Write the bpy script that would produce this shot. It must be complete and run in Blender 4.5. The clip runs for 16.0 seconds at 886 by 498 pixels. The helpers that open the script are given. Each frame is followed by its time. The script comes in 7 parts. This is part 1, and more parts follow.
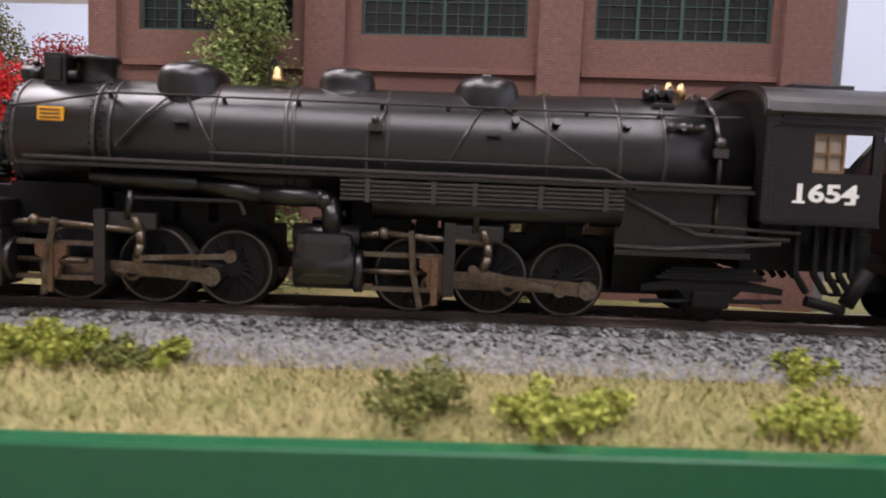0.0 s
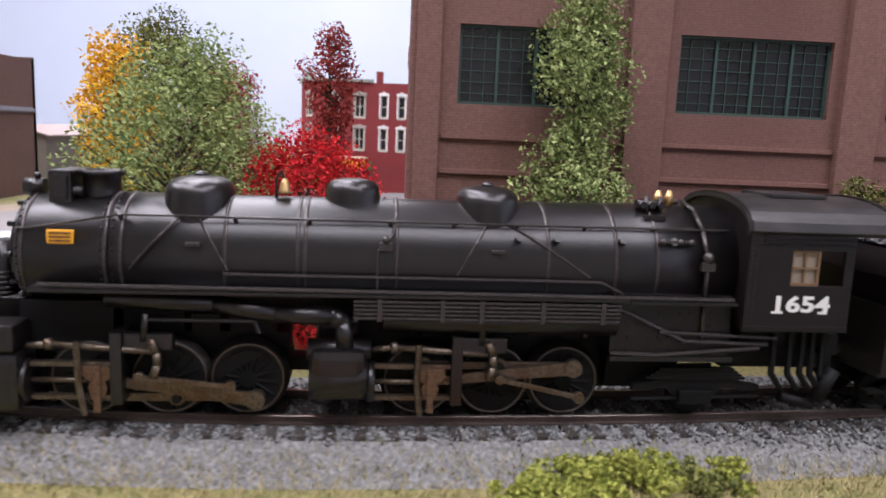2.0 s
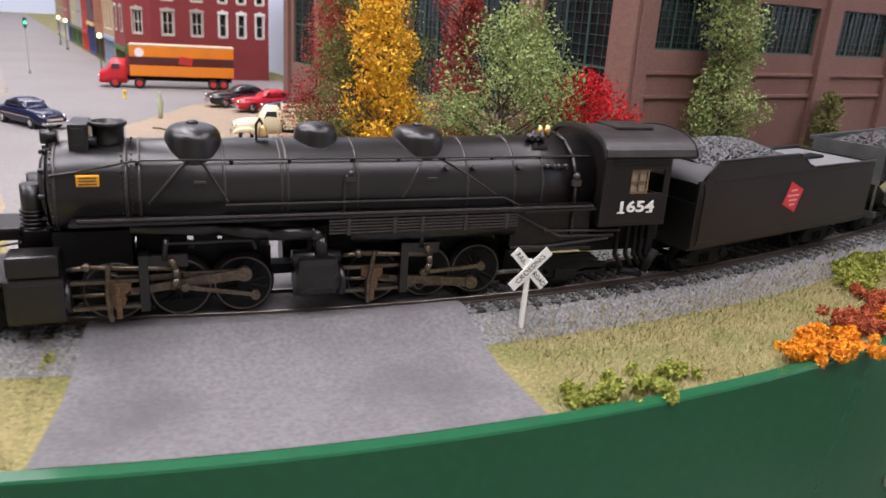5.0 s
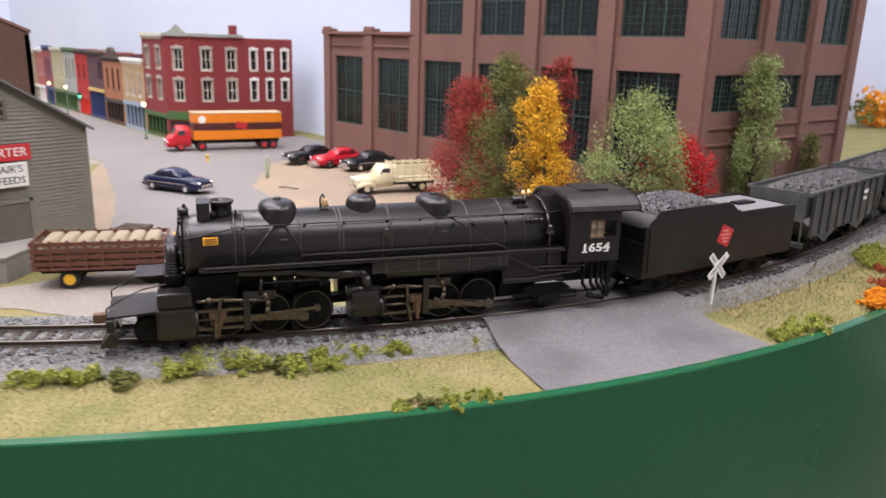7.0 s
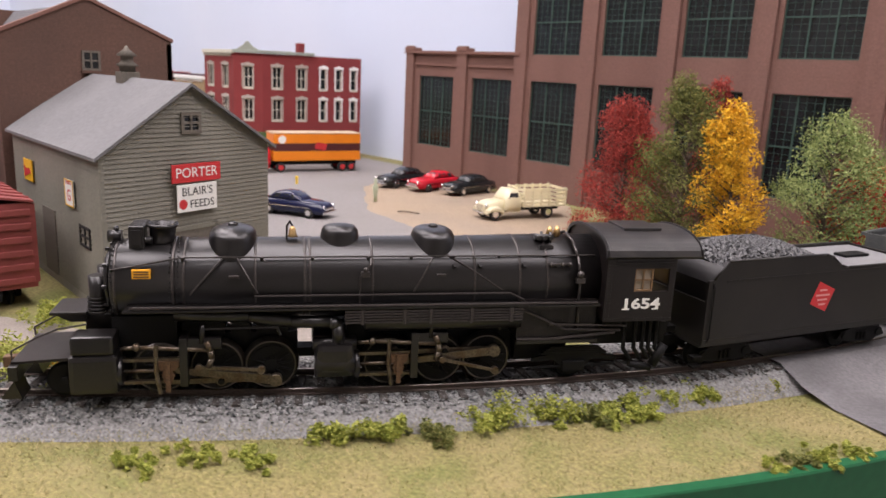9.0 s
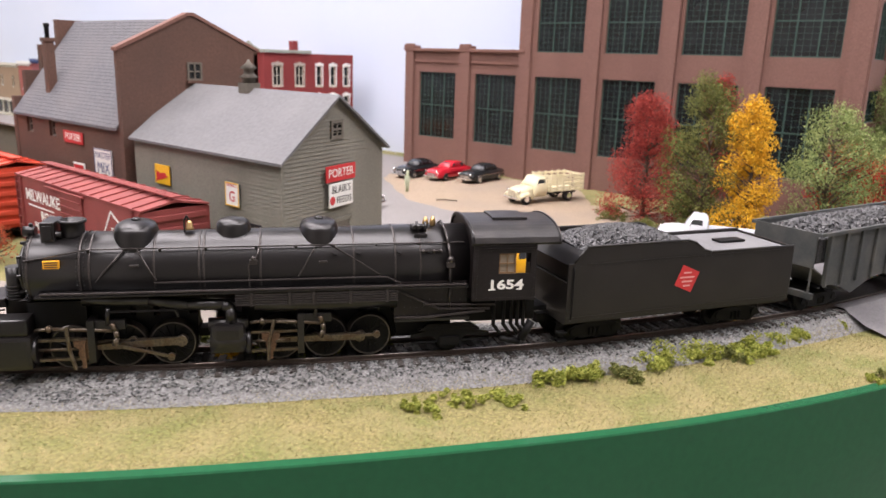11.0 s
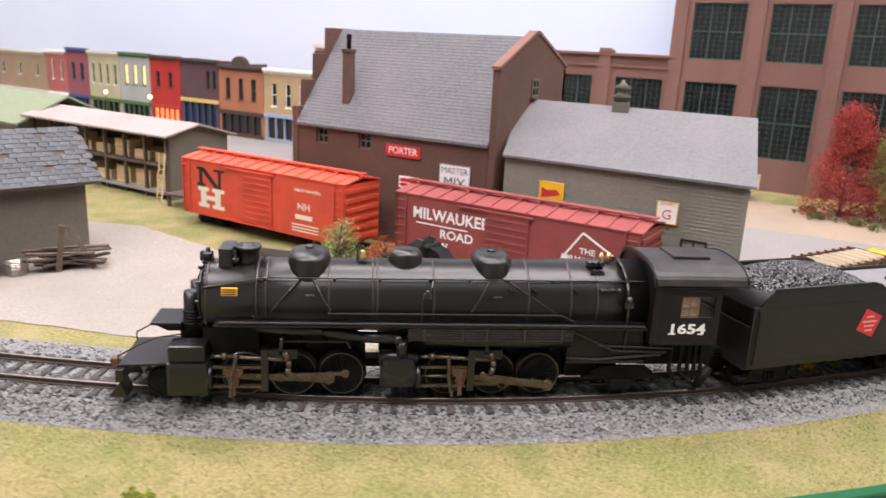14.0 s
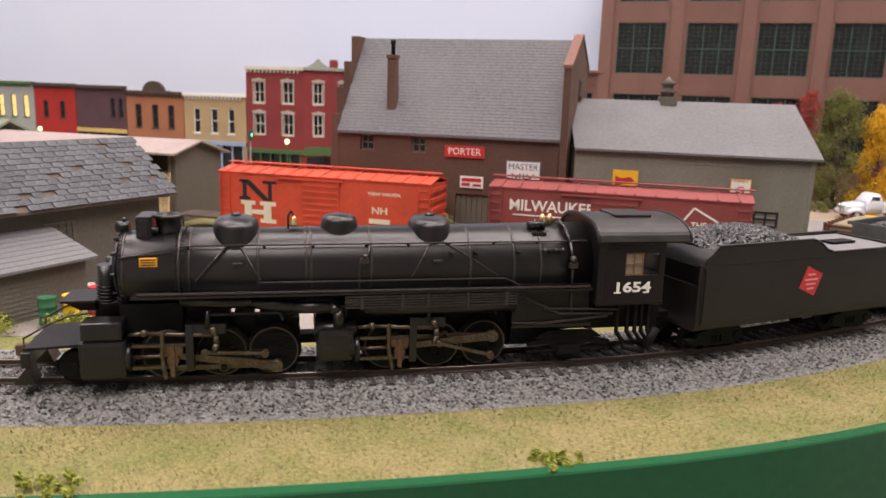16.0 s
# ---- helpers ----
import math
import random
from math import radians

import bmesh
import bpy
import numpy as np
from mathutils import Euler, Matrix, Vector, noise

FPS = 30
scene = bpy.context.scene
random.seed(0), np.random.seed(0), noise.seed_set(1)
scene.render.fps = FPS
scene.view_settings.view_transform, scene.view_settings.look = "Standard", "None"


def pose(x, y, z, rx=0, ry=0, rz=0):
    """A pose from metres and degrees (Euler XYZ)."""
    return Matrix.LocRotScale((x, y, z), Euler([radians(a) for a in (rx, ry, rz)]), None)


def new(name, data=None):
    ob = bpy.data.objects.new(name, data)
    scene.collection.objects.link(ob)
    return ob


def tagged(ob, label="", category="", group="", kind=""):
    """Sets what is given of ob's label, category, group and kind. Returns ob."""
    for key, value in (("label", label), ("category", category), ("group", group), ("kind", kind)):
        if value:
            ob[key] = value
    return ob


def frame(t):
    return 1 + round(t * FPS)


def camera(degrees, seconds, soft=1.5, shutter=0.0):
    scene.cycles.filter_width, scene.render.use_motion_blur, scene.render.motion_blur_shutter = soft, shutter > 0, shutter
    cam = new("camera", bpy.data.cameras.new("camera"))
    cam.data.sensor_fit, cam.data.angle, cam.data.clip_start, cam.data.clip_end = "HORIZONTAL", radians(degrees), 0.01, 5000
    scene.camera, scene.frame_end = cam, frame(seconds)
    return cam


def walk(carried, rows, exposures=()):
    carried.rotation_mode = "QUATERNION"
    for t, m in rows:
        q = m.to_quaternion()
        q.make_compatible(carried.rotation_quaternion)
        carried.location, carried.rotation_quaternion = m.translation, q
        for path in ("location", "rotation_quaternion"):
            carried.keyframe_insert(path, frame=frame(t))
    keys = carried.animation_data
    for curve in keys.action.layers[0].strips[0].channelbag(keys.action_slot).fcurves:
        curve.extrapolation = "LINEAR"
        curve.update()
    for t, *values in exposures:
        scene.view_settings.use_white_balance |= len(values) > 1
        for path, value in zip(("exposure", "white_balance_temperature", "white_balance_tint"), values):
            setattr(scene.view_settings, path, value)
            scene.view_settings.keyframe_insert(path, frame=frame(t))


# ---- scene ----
cam = camera(61.50, 16.0, 1.5, 0.3)
cam.data.dof.use_dof, cam.data.dof.focus_distance, cam.data.dof.aperture_fstop = True, 0.27, 30.0
# seconds, place, then yaw, pitch and lean in degrees
CAM = [
    (0.0, 0.2362, 0.1357, 0.0350, 95.08, -5.19, 2.36),
    (0.5, 0.2365, 0.1081, 0.0413, 95.96, -5.83, 2.08),
    (1.0, 0.2375, 0.0706, 0.0426, 94.47, -5.86, 2.00),
    (1.5, 0.2349, 0.0359, 0.0511, 90.84, -6.48, 2.28),
    (2.0, 0.2488, -0.0033, 0.0705, 86.84, -8.92, 2.51),
    (2.5, 0.2672, -0.0359, 0.0853, 81.41, -12.59, 3.11),
    (3.0, 0.2765, -0.0663, 0.0966, 77.86, -15.85, 3.75),
    (3.5, 0.2667, -0.1234, 0.0893, 75.13, -17.22, 3.89),
    (4.0, 0.2591, -0.1735, 0.0871, 69.06, -17.86, 4.03),
    (6.5, 0.2733, -0.4064, 0.1121, 49.71, -16.36, 2.22),
    (7.0, 0.2748, -0.4569, 0.1186, 49.53, -15.22, 1.76),
    (7.5, 0.2639, -0.5015, 0.1239, 49.46, -14.26, 1.39),
    (8.0, 0.2378, -0.5238, 0.1210, 48.63, -13.53, 1.48),
    (8.5, 0.2006, -0.5197, 0.1108, 47.27, -13.33, 2.40),
    (9.0, 0.1695, -0.5292, 0.1086, 47.32, -13.25, 2.71),
    (11.5, 0.1150, -0.6836, 0.1185, 39.58, -14.26, 1.73),
    (12.0, 0.0795, -0.7196, 0.1185, 39.76, -14.27, 1.86),
    (12.5, 0.0393, -0.7310, 0.1147, 39.08, -14.13, 2.46),
    (13.0, -0.0065, -0.7566, 0.1196, 36.52, -14.30, 2.51),
    (13.5, -0.0448, -0.7878, 0.1188, 33.69, -14.88, 2.56),
    (14.0, -0.0825, -0.8254, 0.1293, 31.50, -15.24, 2.83),
    (14.5, -0.1256, -0.8644, 0.1325, 27.17, -15.01, 3.00),
    (15.0, -0.1539, -0.8845, 0.1327, 22.43, -14.81, 2.69),
    (15.5, -0.1894, -0.9032, 0.1187, 19.30, -14.72, 2.22),
    (16.0, -0.2282, -0.9074, 0.1002, 16.56, -11.83, 1.74),
]
walk(cam, [(t, pose(x, y, z, 0, 0, yaw) @ pose(0, 0, 0, 90 + tilt) @ pose(0, 0, 0, 0, 0, lean)) for t, x, y, z, yaw, tilt, lean in CAM],
     [(0.0, 0.1, 6500, 13), (1.0, 0.15, 6200, 13), (2.0, 0.0, 6100, 12), (3.0, -0.2, 6150, 11), (4.0, -0.18, 6300, 10), (6.5, -0.05, 6350, 10), (9.0, -0.25, 6700, 12), (11.5, 0.1, 6600, 10), (14.0, 0.08, 6600, 10), (14.5, -0.25, 6800, 11), (15.0, -0.4, 6900, 11), (16.0, -0.35, 7100, 11)])

# ---------------------------------------------------------------- light
world = bpy.data.worlds.new("room_light")
scene.world = world
world.use_nodes = True
world.node_tree.nodes["Background"].inputs[0].default_value = (0.93, 0.96, 1.0, 1)
world.node_tree.nodes["Background"].inputs[1].default_value = 0.42


def ceiling_and_fill_lamp(x, y, z, sx, sy, watts, turn=0.0):
    data = bpy.data.lights.new("ceiling_panel", "AREA")
    data.shape, data.size, data.size_y, data.energy, data.color = "RECTANGLE", sx, sy, watts, (1.0, 0.925, 0.975)
    ob = new("ceiling_panel", data)
    ob.matrix_world = pose(x, y, z, 0, 0, turn)
    return ob


ceiling_and_fill_lamp(0.05, -0.88, 1.3, 1.8, 0.4, 26.0, 40)
# fill light added to the south to brighten walls and boxcar sides facing it
ceiling_and_fill_lamp(-0.45, -1.6, 1.3, 1.4, 0.4, 16.0)
ceiling_and_fill_lamp(0.95, 0.35, 1.3, 0.4, 1.6, 18.0)
ceiling_and_fill_lamp(-0.4, -0.35, 1.3, 1.4, 0.3, 16.0)
ceiling_and_fill_lamp(-1.3, -0.5, 1.3, 0.4, 1.4, 14.0)
# fill light added to whiten the west sky board, no known lamp there
ceiling_and_fill_lamp(-2.05, -0.35, 1.3, 0.4, 1.2, 9.0)
ceiling_and_fill_lamp(0.4, 0.7, 1.3, 1.4, 0.4, 12.0)

# ---------------------------------------------------------------- helpers; all shapes below are in millimetres
MM = 0.001
V = Vector


def mm(x, y, z=0.0, turn=0.0, rx=0.0, ry=0.0):
    return pose(x * MM, y * MM, z * MM, rx, ry, turn)


def mesh_of(name, bm, material, smooth=False):
    for v in bm.verts:
        v.co *= MM
    if smooth:
        for f in bm.faces:
            f.smooth = True
    data = bpy.data.meshes.new(name)
    bm.to_mesh(data)
    bm.free()
    data.materials.append(material)
    return data


def part(name, bm, material, parent=None, label="", smooth=False, at=None):
    ob = new(name, mesh_of(name, bm, material, smooth))
    if parent:
        ob.parent = parent
    if at is not None:
        ob.matrix_basis = at
    return tagged(ob, label)


def thing(name, m, label, category, group="", kind=""):
    ob = new(name)
    ob.empty_display_size = 0.01
    ob.matrix_basis = m
    return tagged(ob, label, category, group, kind)


def raw(name, verts, faces, material, parent=None, smooth=False):
    data = bpy.data.meshes.new(name)
    data.from_pydata([tuple(c * MM for c in v) for v in verts], [], faces)
    if smooth:
        data.polygons.foreach_set("use_smooth", [True] * len(data.polygons))
    data.materials.append(material)
    ob = new(name, data)
    if parent:
        ob.parent = parent
    return ob


def bms():
    return bmesh.new()


def box(bm, x0, x1, y0, y1, z0, z1, bevel=0.0):
    vs = [bm.verts.new(c) for c in ((x0, y0, z0), (x1, y0, z0), (x1, y1, z0), (x0, y1, z0), (x0, y0, z1), (x1, y0, z1), (x1, y1, z1), (x0, y1, z1))]
    fs = [bm.faces.new([vs[i] for i in f]) for f in ((3, 2, 1, 0), (4, 5, 6, 7), (0, 1, 5, 4), (1, 2, 6, 5), (2, 3, 7, 6), (3, 0, 4, 7))]
    if bevel:
        es = list({e for f in fs for e in f.edges})
        bmesh.ops.bevel(bm, geom=es, offset=bevel, segments=2, affect="EDGES", profile=0.6)
    return vs


def hull_box(bm, pts_low, pts_high):
    """A solid between two rings with the same number of points."""
    a = [bm.verts.new(p) for p in pts_low]
    b = [bm.verts.new(p) for p in pts_high]
    n = len(a)
    bm.faces.new(a[::-1])
    bm.faces.new(b)
    for i in range(n):
        bm.faces.new((a[i], a[(i + 1) % n], b[(i + 1) % n], b[i]))


def prism(bm, outline, axis, a, b):
    """Extrudes a 2D outline along x, y or z from a to b."""
    def put(p, w):
        return {"x": (w, p[0], p[1]), "y": (p[0], w, p[1]), "z": (p[0], p[1], w)}[axis]
    hull_box(bm, [put(p, a) for p in outline], [put(p, b) for p in outline])


def rod(bm, p, q, r, r2=None, seg=10, caps=True):
    p, q = V(p), V(q)
    r2 = r if r2 is None else r2
    d = (q - p).normalized()
    u = d.orthogonal().normalized()
    w = d.cross(u)
    ring = []
    for c, rr in ((p, r), (q, r2)):
        ring.append([bm.verts.new(c + (u * math.cos(2 * math.pi * i / seg) + w * math.sin(2 * math.pi * i / seg)) * rr) for i in range(seg)])
    for i in range(seg):
        f = bm.faces.new((ring[0][i], ring[0][(i + 1) % seg], ring[1][(i + 1) % seg], ring[1][i]))
        f.smooth = seg > 6
    if caps:
        bm.faces.new(ring[0][::-1])
        bm.faces.new(ring[1])


def tube(bm, pts, r, seg=8):
    for a, b in zip(pts, pts[1:]):
        rod(bm, a, b, r, seg=seg)
    for p in pts[1:-1]:
        ball(bm, p, r, 6, 4)


def ball(bm, c, r, u=10, v=6, sz=1.0):
    got = bmesh.ops.create_uvsphere(bm, u_segments=u, v_segments=v, radius=r)["verts"]
    for w in got:
        w.co = V(c) + V((w.co.x, w.co.y, w.co.z * sz))
        for f in w.link_faces:
            f.smooth = True


def lathe(bm, profile, origin, axis="z", seg=24, sweep=None):
    """profile: (radius, height) pairs; spun about an axis through origin."""
    rings = []
    for r, h in profile:
        ring = []
        for i in range(seg):
            a = 2 * math.pi * i / seg
            c, s = r * math.cos(a), r * math.sin(a)
            p = {"z": (c, s, h), "x": (h, c, s), "y": (s, h, c)}[axis]
            ring.append(bm.verts.new(V(origin) + V(p)))
        rings.append(ring)
    for a, b in zip(rings, rings[1:]):
        for i in range(seg):
            f = bm.faces.new((a[i], a[(i + 1) % seg], b[(i + 1) % seg], b[i]))
            f.smooth = True
    bm.faces.new(rings[0][::-1])
    bm.faces.new(rings[-1])


def letters(text, size, material, parent, m, depth=0.12, name="lettering", align="CENTER", squeeze=1.0, bold=0.0):
    """Lettering as a mesh; it stands in the local x-z plane of m and faces -y."""
    cu = bpy.data.curves.new(name, "FONT")
    cu.body, cu.size, cu.extrude, cu.align_x, cu.align_y = text, size * MM, depth * MM, align, "CENTER"
    cu.resolution_u, cu.offset = 3, bold * size * MM
    tmp = bpy.data.objects.new(name, cu)
    scene.collection.objects.link(tmp)
    data = bpy.data.meshes.new_from_object(tmp.evaluated_get(bpy.context.evaluated_depsgraph_get()))
    bpy.data.objects.remove(tmp)
    bpy.data.curves.remove(cu)
    data.transform(Matrix.Diagonal((squeeze, 1, 1, 1)))
    data.materials.clear()
    data.materials.append(material)
    ob = new(name, data)
    ob.parent = parent
    ob.matrix_basis = m @ pose(0, 0, 0, 90)
    return ob


# ---------------------------------------------------------------- materials
def material(name, colour, rough=0.6, metal=0.0, vary=0.25, grain=900.0, relief=0.3, stain=(), stain_at=60.0, stain_amount=0.4,
             brick=None, streak=False, planks=0.0, second=None, mix_at=120.0, lamp=0.0, per_piece=0.0, sheen=None):
    m = bpy.data.materials.new(name)
    m.use_nodes = True
    nt = m.node_tree
    bsdf = nt.nodes["Principled BSDF"]
    bsdf.inputs["Roughness"].default_value, bsdf.inputs["Metallic"].default_value = rough, metal
    co = nt.nodes.new("ShaderNodeTexCoord").outputs["Object"]

    def node(kind, **vals):
        n = nt.nodes.new(kind)
        for k, v in vals.items():
            n.inputs[k].default_value = v
        return n

    def noise(scale, detail=4.0, vec=None):
        n = node("ShaderNodeTexNoise", Scale=scale, Detail=detail)
        nt.links.new(vec or co, n.inputs["Vector"])
        return n.outputs["Fac"]

    def mix(fac, a, b, how="MIX"):
        n = nt.nodes.new("ShaderNodeMix")
        n.data_type, n.blend_type = "RGBA", how
        for sock, val in ((n.inputs["Factor"], fac), (n.inputs["A"], a), (n.inputs["B"], b)):
            if isinstance(val, (int, float)):
                sock.default_value = val
            elif isinstance(val, tuple):
                sock.default_value = (*val, 1) if len(val) == 3 else val
            else:
                nt.links.new(val, sock)
        return n.outputs["Result"]

    def ramp(fac, lo, hi):
        n = nt.nodes.new("ShaderNodeMapRange")
        n.inputs["From Min"].default_value, n.inputs["From Max"].default_value = lo, hi
        nt.links.new(fac, n.inputs["Value"])
        return n.outputs["Result"]

    vec = co
    if streak:
        mp = node("ShaderNodeMapping", Scale=(1.0, 1.0, 0.12))
        nt.links.new(co, mp.inputs["Vector"])
        vec = mp.outputs["Vector"]
    dark = tuple(c * (1 - vary) for c in colour)
    light = tuple(min(1, c * (1 + vary)) for c in colour)
    fine = noise(grain)
    col = mix(ramp(fine, 0.3, 0.7), dark, light)
    if second:
        col = mix(ramp(noise(mix_at, 3.0), 0.42, 0.6), col, mix(ramp(fine, 0.3, 0.7), tuple(c * (1 - vary) for c in second), tuple(min(1, c * (1 + vary)) for c in second)))
    if stain:
        n = nt.nodes.new("ShaderNodeMath")
        n.operation, n.inputs[1].default_value = "MULTIPLY", stain_amount
        nt.links.new(ramp(noise(stain_at, 5.0, vec), 0.45, 0.7), n.inputs[0])
        col = mix(n.outputs[0], col, stain)
    height = fine
    if brick:
        w, h, mortar = brick
        sep = nt.nodes.new("ShaderNodeSeparateXYZ")
        nt.links.new(co, sep.inputs[0])
        add = nt.nodes.new("ShaderNodeMath")
        nt.links.new(sep.outputs[0], add.inputs[0]), nt.links.new(sep.outputs[1], add.inputs[1])
        cmb = nt.nodes.new("ShaderNodeCombineXYZ")
        nt.links.new(add.outputs[0], cmb.inputs[0]), nt.links.new(sep.outputs[2], cmb.inputs[1])
        b = nt.nodes.new("ShaderNodeTexBrick")
        b.inputs["Scale"].default_value = 1.0
        b.inputs["Brick Width"].default_value, b.inputs["Row Height"].default_value, b.inputs["Mortar Size"].default_value = w * MM, h * MM, 0.13 * h * MM
        b.inputs["Color1"].default_value, b.inputs["Color2"].default_value, b.inputs["Mortar"].default_value = (1, 1, 1, 1), (0.8, 0.8, 0.8, 1), (0.45, 0.45, 0.45, 1)
        nt.links.new(cmb.outputs[0], b.inputs["Vector"])
        col = mix(mortar, col, b.outputs["Color"], "MULTIPLY")
        height = b.outputs["Color"]
    if per_piece:
        info = nt.nodes.new("ShaderNodeObjectInfo")
        n = nt.nodes.new("ShaderNodeMapRange")
        n.inputs["To Min"].default_value, n.inputs["To Max"].default_value = 1 - per_piece, 1 + per_piece
        nt.links.new(info.outputs["Random"], n.inputs["Value"])
        hsv = nt.nodes.new("ShaderNodeHueSaturation")
        nt.links.new(n.outputs["Result"], hsv.inputs["Value"]), nt.links.new(col, hsv.inputs["Color"])
        col = hsv.outputs["Color"]
    nt.links.new(col, bsdf.inputs["Base Color"])
    if relief:
        bump = node("ShaderNodeBump", Strength=relief, Distance=0.0004)
        nt.links.new(height, bump.inputs["Height"])
        nt.links.new(bump.outputs["Normal"], bsdf.inputs["Normal"])
    # own glow: for lamps and lit panes, and for the sky board, which is no lamp
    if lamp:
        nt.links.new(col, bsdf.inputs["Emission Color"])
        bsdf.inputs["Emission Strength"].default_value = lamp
    if sheen is not None:
        bsdf.inputs["Specular IOR Level"].default_value = sheen
    return m


def leafy(name, a, b):
    """Foam and leaf material: each leaf takes its own tone."""
    m = bpy.data.materials.new(name)
    m.use_nodes = True
    nt = m.node_tree
    bsdf = nt.nodes["Principled BSDF"]
    geo = nt.nodes.new("ShaderNodeNewGeometry")
    n = nt.nodes.new("ShaderNodeMix")
    n.data_type = "RGBA"
    n.inputs["A"].default_value, n.inputs["B"].default_value = (*a, 1), (*b, 1)
    nt.links.new(geo.outputs["Random Per Island"], n.inputs["Factor"])
    nt.links.new(n.outputs["Result"], bsdf.inputs["Base Color"])
    bsdf.inputs["Roughness"].default_value = 0.8
    bsdf.inputs["Specular IOR Level"].default_value = 0.2
    bsdf.inputs["Transmission Weight"].default_value = 0.0
    return m


BLACK = material("satin_black_paint", (0.0045, 0.0038, 0.004), 0.31, 0.0, 0.35, 2500, 0.1, (0.14, 0.12, 0.11), 2600, 0.05, sheen=0.62)
ROOFDUST = material("dusty_black_cab_roof", (0.016, 0.0145, 0.0145), 0.42, 0.0, 0.3, 1800, 0.1, (0.07, 0.062, 0.056), 160, 0.35)
TENDERBLACK = material("dusty_black_tender_paint", (0.0095, 0.0082, 0.0074), 0.42, 0.0, 0.25, 2500, 0.06, (0.035, 0.03, 0.026), 40, 0.25, sheen=0.45)
PIPE = material("worn_black_pipe", (0.06, 0.053, 0.05), 0.28, 0.5, 0.4, 1800, 0.1)
DARK = material("dull_black_metal", (0.005, 0.005, 0.0052), 0.6, 0.0, 0.4, 2500, 0.1, sheen=0.2)
CABBLACK = material("cab_black_paint", (0.0075, 0.0055, 0.0055), 0.38, 0.0, 0.3, 2500, 0.08, (0.035, 0.028, 0.025), 700, 0.2, sheen=0.4)
ROD = material("oily_rod_steel", (0.13, 0.108, 0.082), 0.36, 0.75, 0.4, 1500, 0.15, (0.09, 0.05, 0.025), 300, 0.7)
RUST = material("rusty_crosshead", (0.12, 0.068, 0.036), 0.65, 0.3, 0.4, 1500, 0.2)
STEEL = material("bright_tyre_steel", (0.4, 0.37, 0.33), 0.32, 0.95, 0.2, 2000, 0.05)
RIM = material("worn_wheel_rim", (0.11, 0.1, 0.093), 0.3, 0.9, 0.2, 2000, 0.05)
BRASS = material("brass", (0.55, 0.37, 0.17), 0.35, 0.95, 0.15, 2000, 0.05)
PLATE = material("yellow_builder_plate", (0.8, 0.38, 0.02), 0.5, 0, 0.15, 2500, 0.1)
SASHTAN = material("tan_cab_sash", (0.2, 0.12, 0.06), 0.6, 0, 0.2, 2000, 0.05)
WHITE = material("white_lettering", (0.82, 0.82, 0.78), 0.6, 0, 0.06, 2500, 0.05)
BLACKINK = material("black_lettering", (0.015, 0.015, 0.016), 0.6, 0, 0.1, 2500, 0.05)
REDPAINT = material("red_sign_paint", (0.55, 0.03, 0.035), 0.5, 0, 0.12, 2000, 0.06)
COAL = material("crushed_coal", (0.016, 0.016, 0.018), 0.25, 0, 0.6, 2500, 0.3)
# painted board with a weak glow put in to brighten the sky
BACKCLOTH = material("painted_glowing_sky_board", (0.56, 0.62, 0.75), 0.9, 0, 0.02, 3, 0.0, (0.68, 0.7, 0.78), 1.2, 0.6, lamp=0.16)
GREEN = material("glossy_green_fascia_paint", (0.016, 0.1, 0.042), 0.2, 0, 0.06, 300, 0.03)
FACTORY = material("factory_brick", (0.22, 0.115, 0.092), 0.85, 0, 0.14, 700, 0.5, (0.12, 0.055, 0.045), 14, 0.45, brick=(2.6, 0.9, 0.35), streak=True)
PORTERBRICK = material("brown_brick", (0.135, 0.072, 0.052), 0.85, 0, 0.16, 700, 0.5, (0.07, 0.045, 0.035), 18, 0.5, brick=(2.4, 0.85, 0.4))
TRIM = material("brown_brick_trim", (0.2, 0.1, 0.078), 0.85, 0, 0.15, 800, 0.2)
SASH = material("dark_green_sash", (0.035, 0.075, 0.06), 0.55, 0, 0.2, 1500, 0.05)
PANE = material("dark_window_pane", (0.012, 0.014, 0.016), 0.18, 0, 0.4, 60, 0.0)
LITPANE = material("lit_window_pane", (0.95, 0.55, 0.2), 0.4, 0, 0.2, 120, 0, lamp=1.6)
REDLIT = material("red_lit_shop_window", (0.95, 0.22, 0.08), 0.4, 0, 0.2, 120, 0, lamp=1.5)
BULB = material("warm_lamp_globe", (1.0, 0.75, 0.35), 0.4, 0, 0.05, 50, 0, lamp=5.0)
CLAP = material("olive_grey_clapboard", (0.215, 0.207, 0.17), 0.75, 0, 0.12, 900, 0.15, (0.1, 0.09, 0.07), 25, 0.4, streak=True)
SHEDWOOD = material("brown_grey_clapboard", (0.135, 0.12, 0.098), 0.8, 0, 0.15, 900, 0.15, (0.05, 0.04, 0.03), 25, 0.4)
ROOFGREY = material("grey_tar_roof", (0.15, 0.15, 0.155), 0.8, 0, 0.12, 500, 0.2, (0.22, 0.22, 0.22), 22, 0.5)
SLATE = material("grey_slate_roof", (0.12, 0.12, 0.13), 0.75, 0, 0.2, 500, 0.2, (0.17, 0.16, 0.16), 18, 0.5)
SHINGLE = material("weathered_shingle", (0.085, 0.09, 0.1), 0.85, 0, 0.25, 900, 0.3, (0.2, 0.2, 0.2), 300, 0.3, per_piece=0.2)
TINROOF = material("pinkish_tin_roof", (0.36, 0.29, 0.27), 0.7, 0, 0.12, 500, 0.1, (0.25, 0.18, 0.15), 30, 0.4)
GREENROOF = material("pale_green_roof", (0.2, 0.24, 0.15), 0.8, 0, 0.12, 500, 0.1)
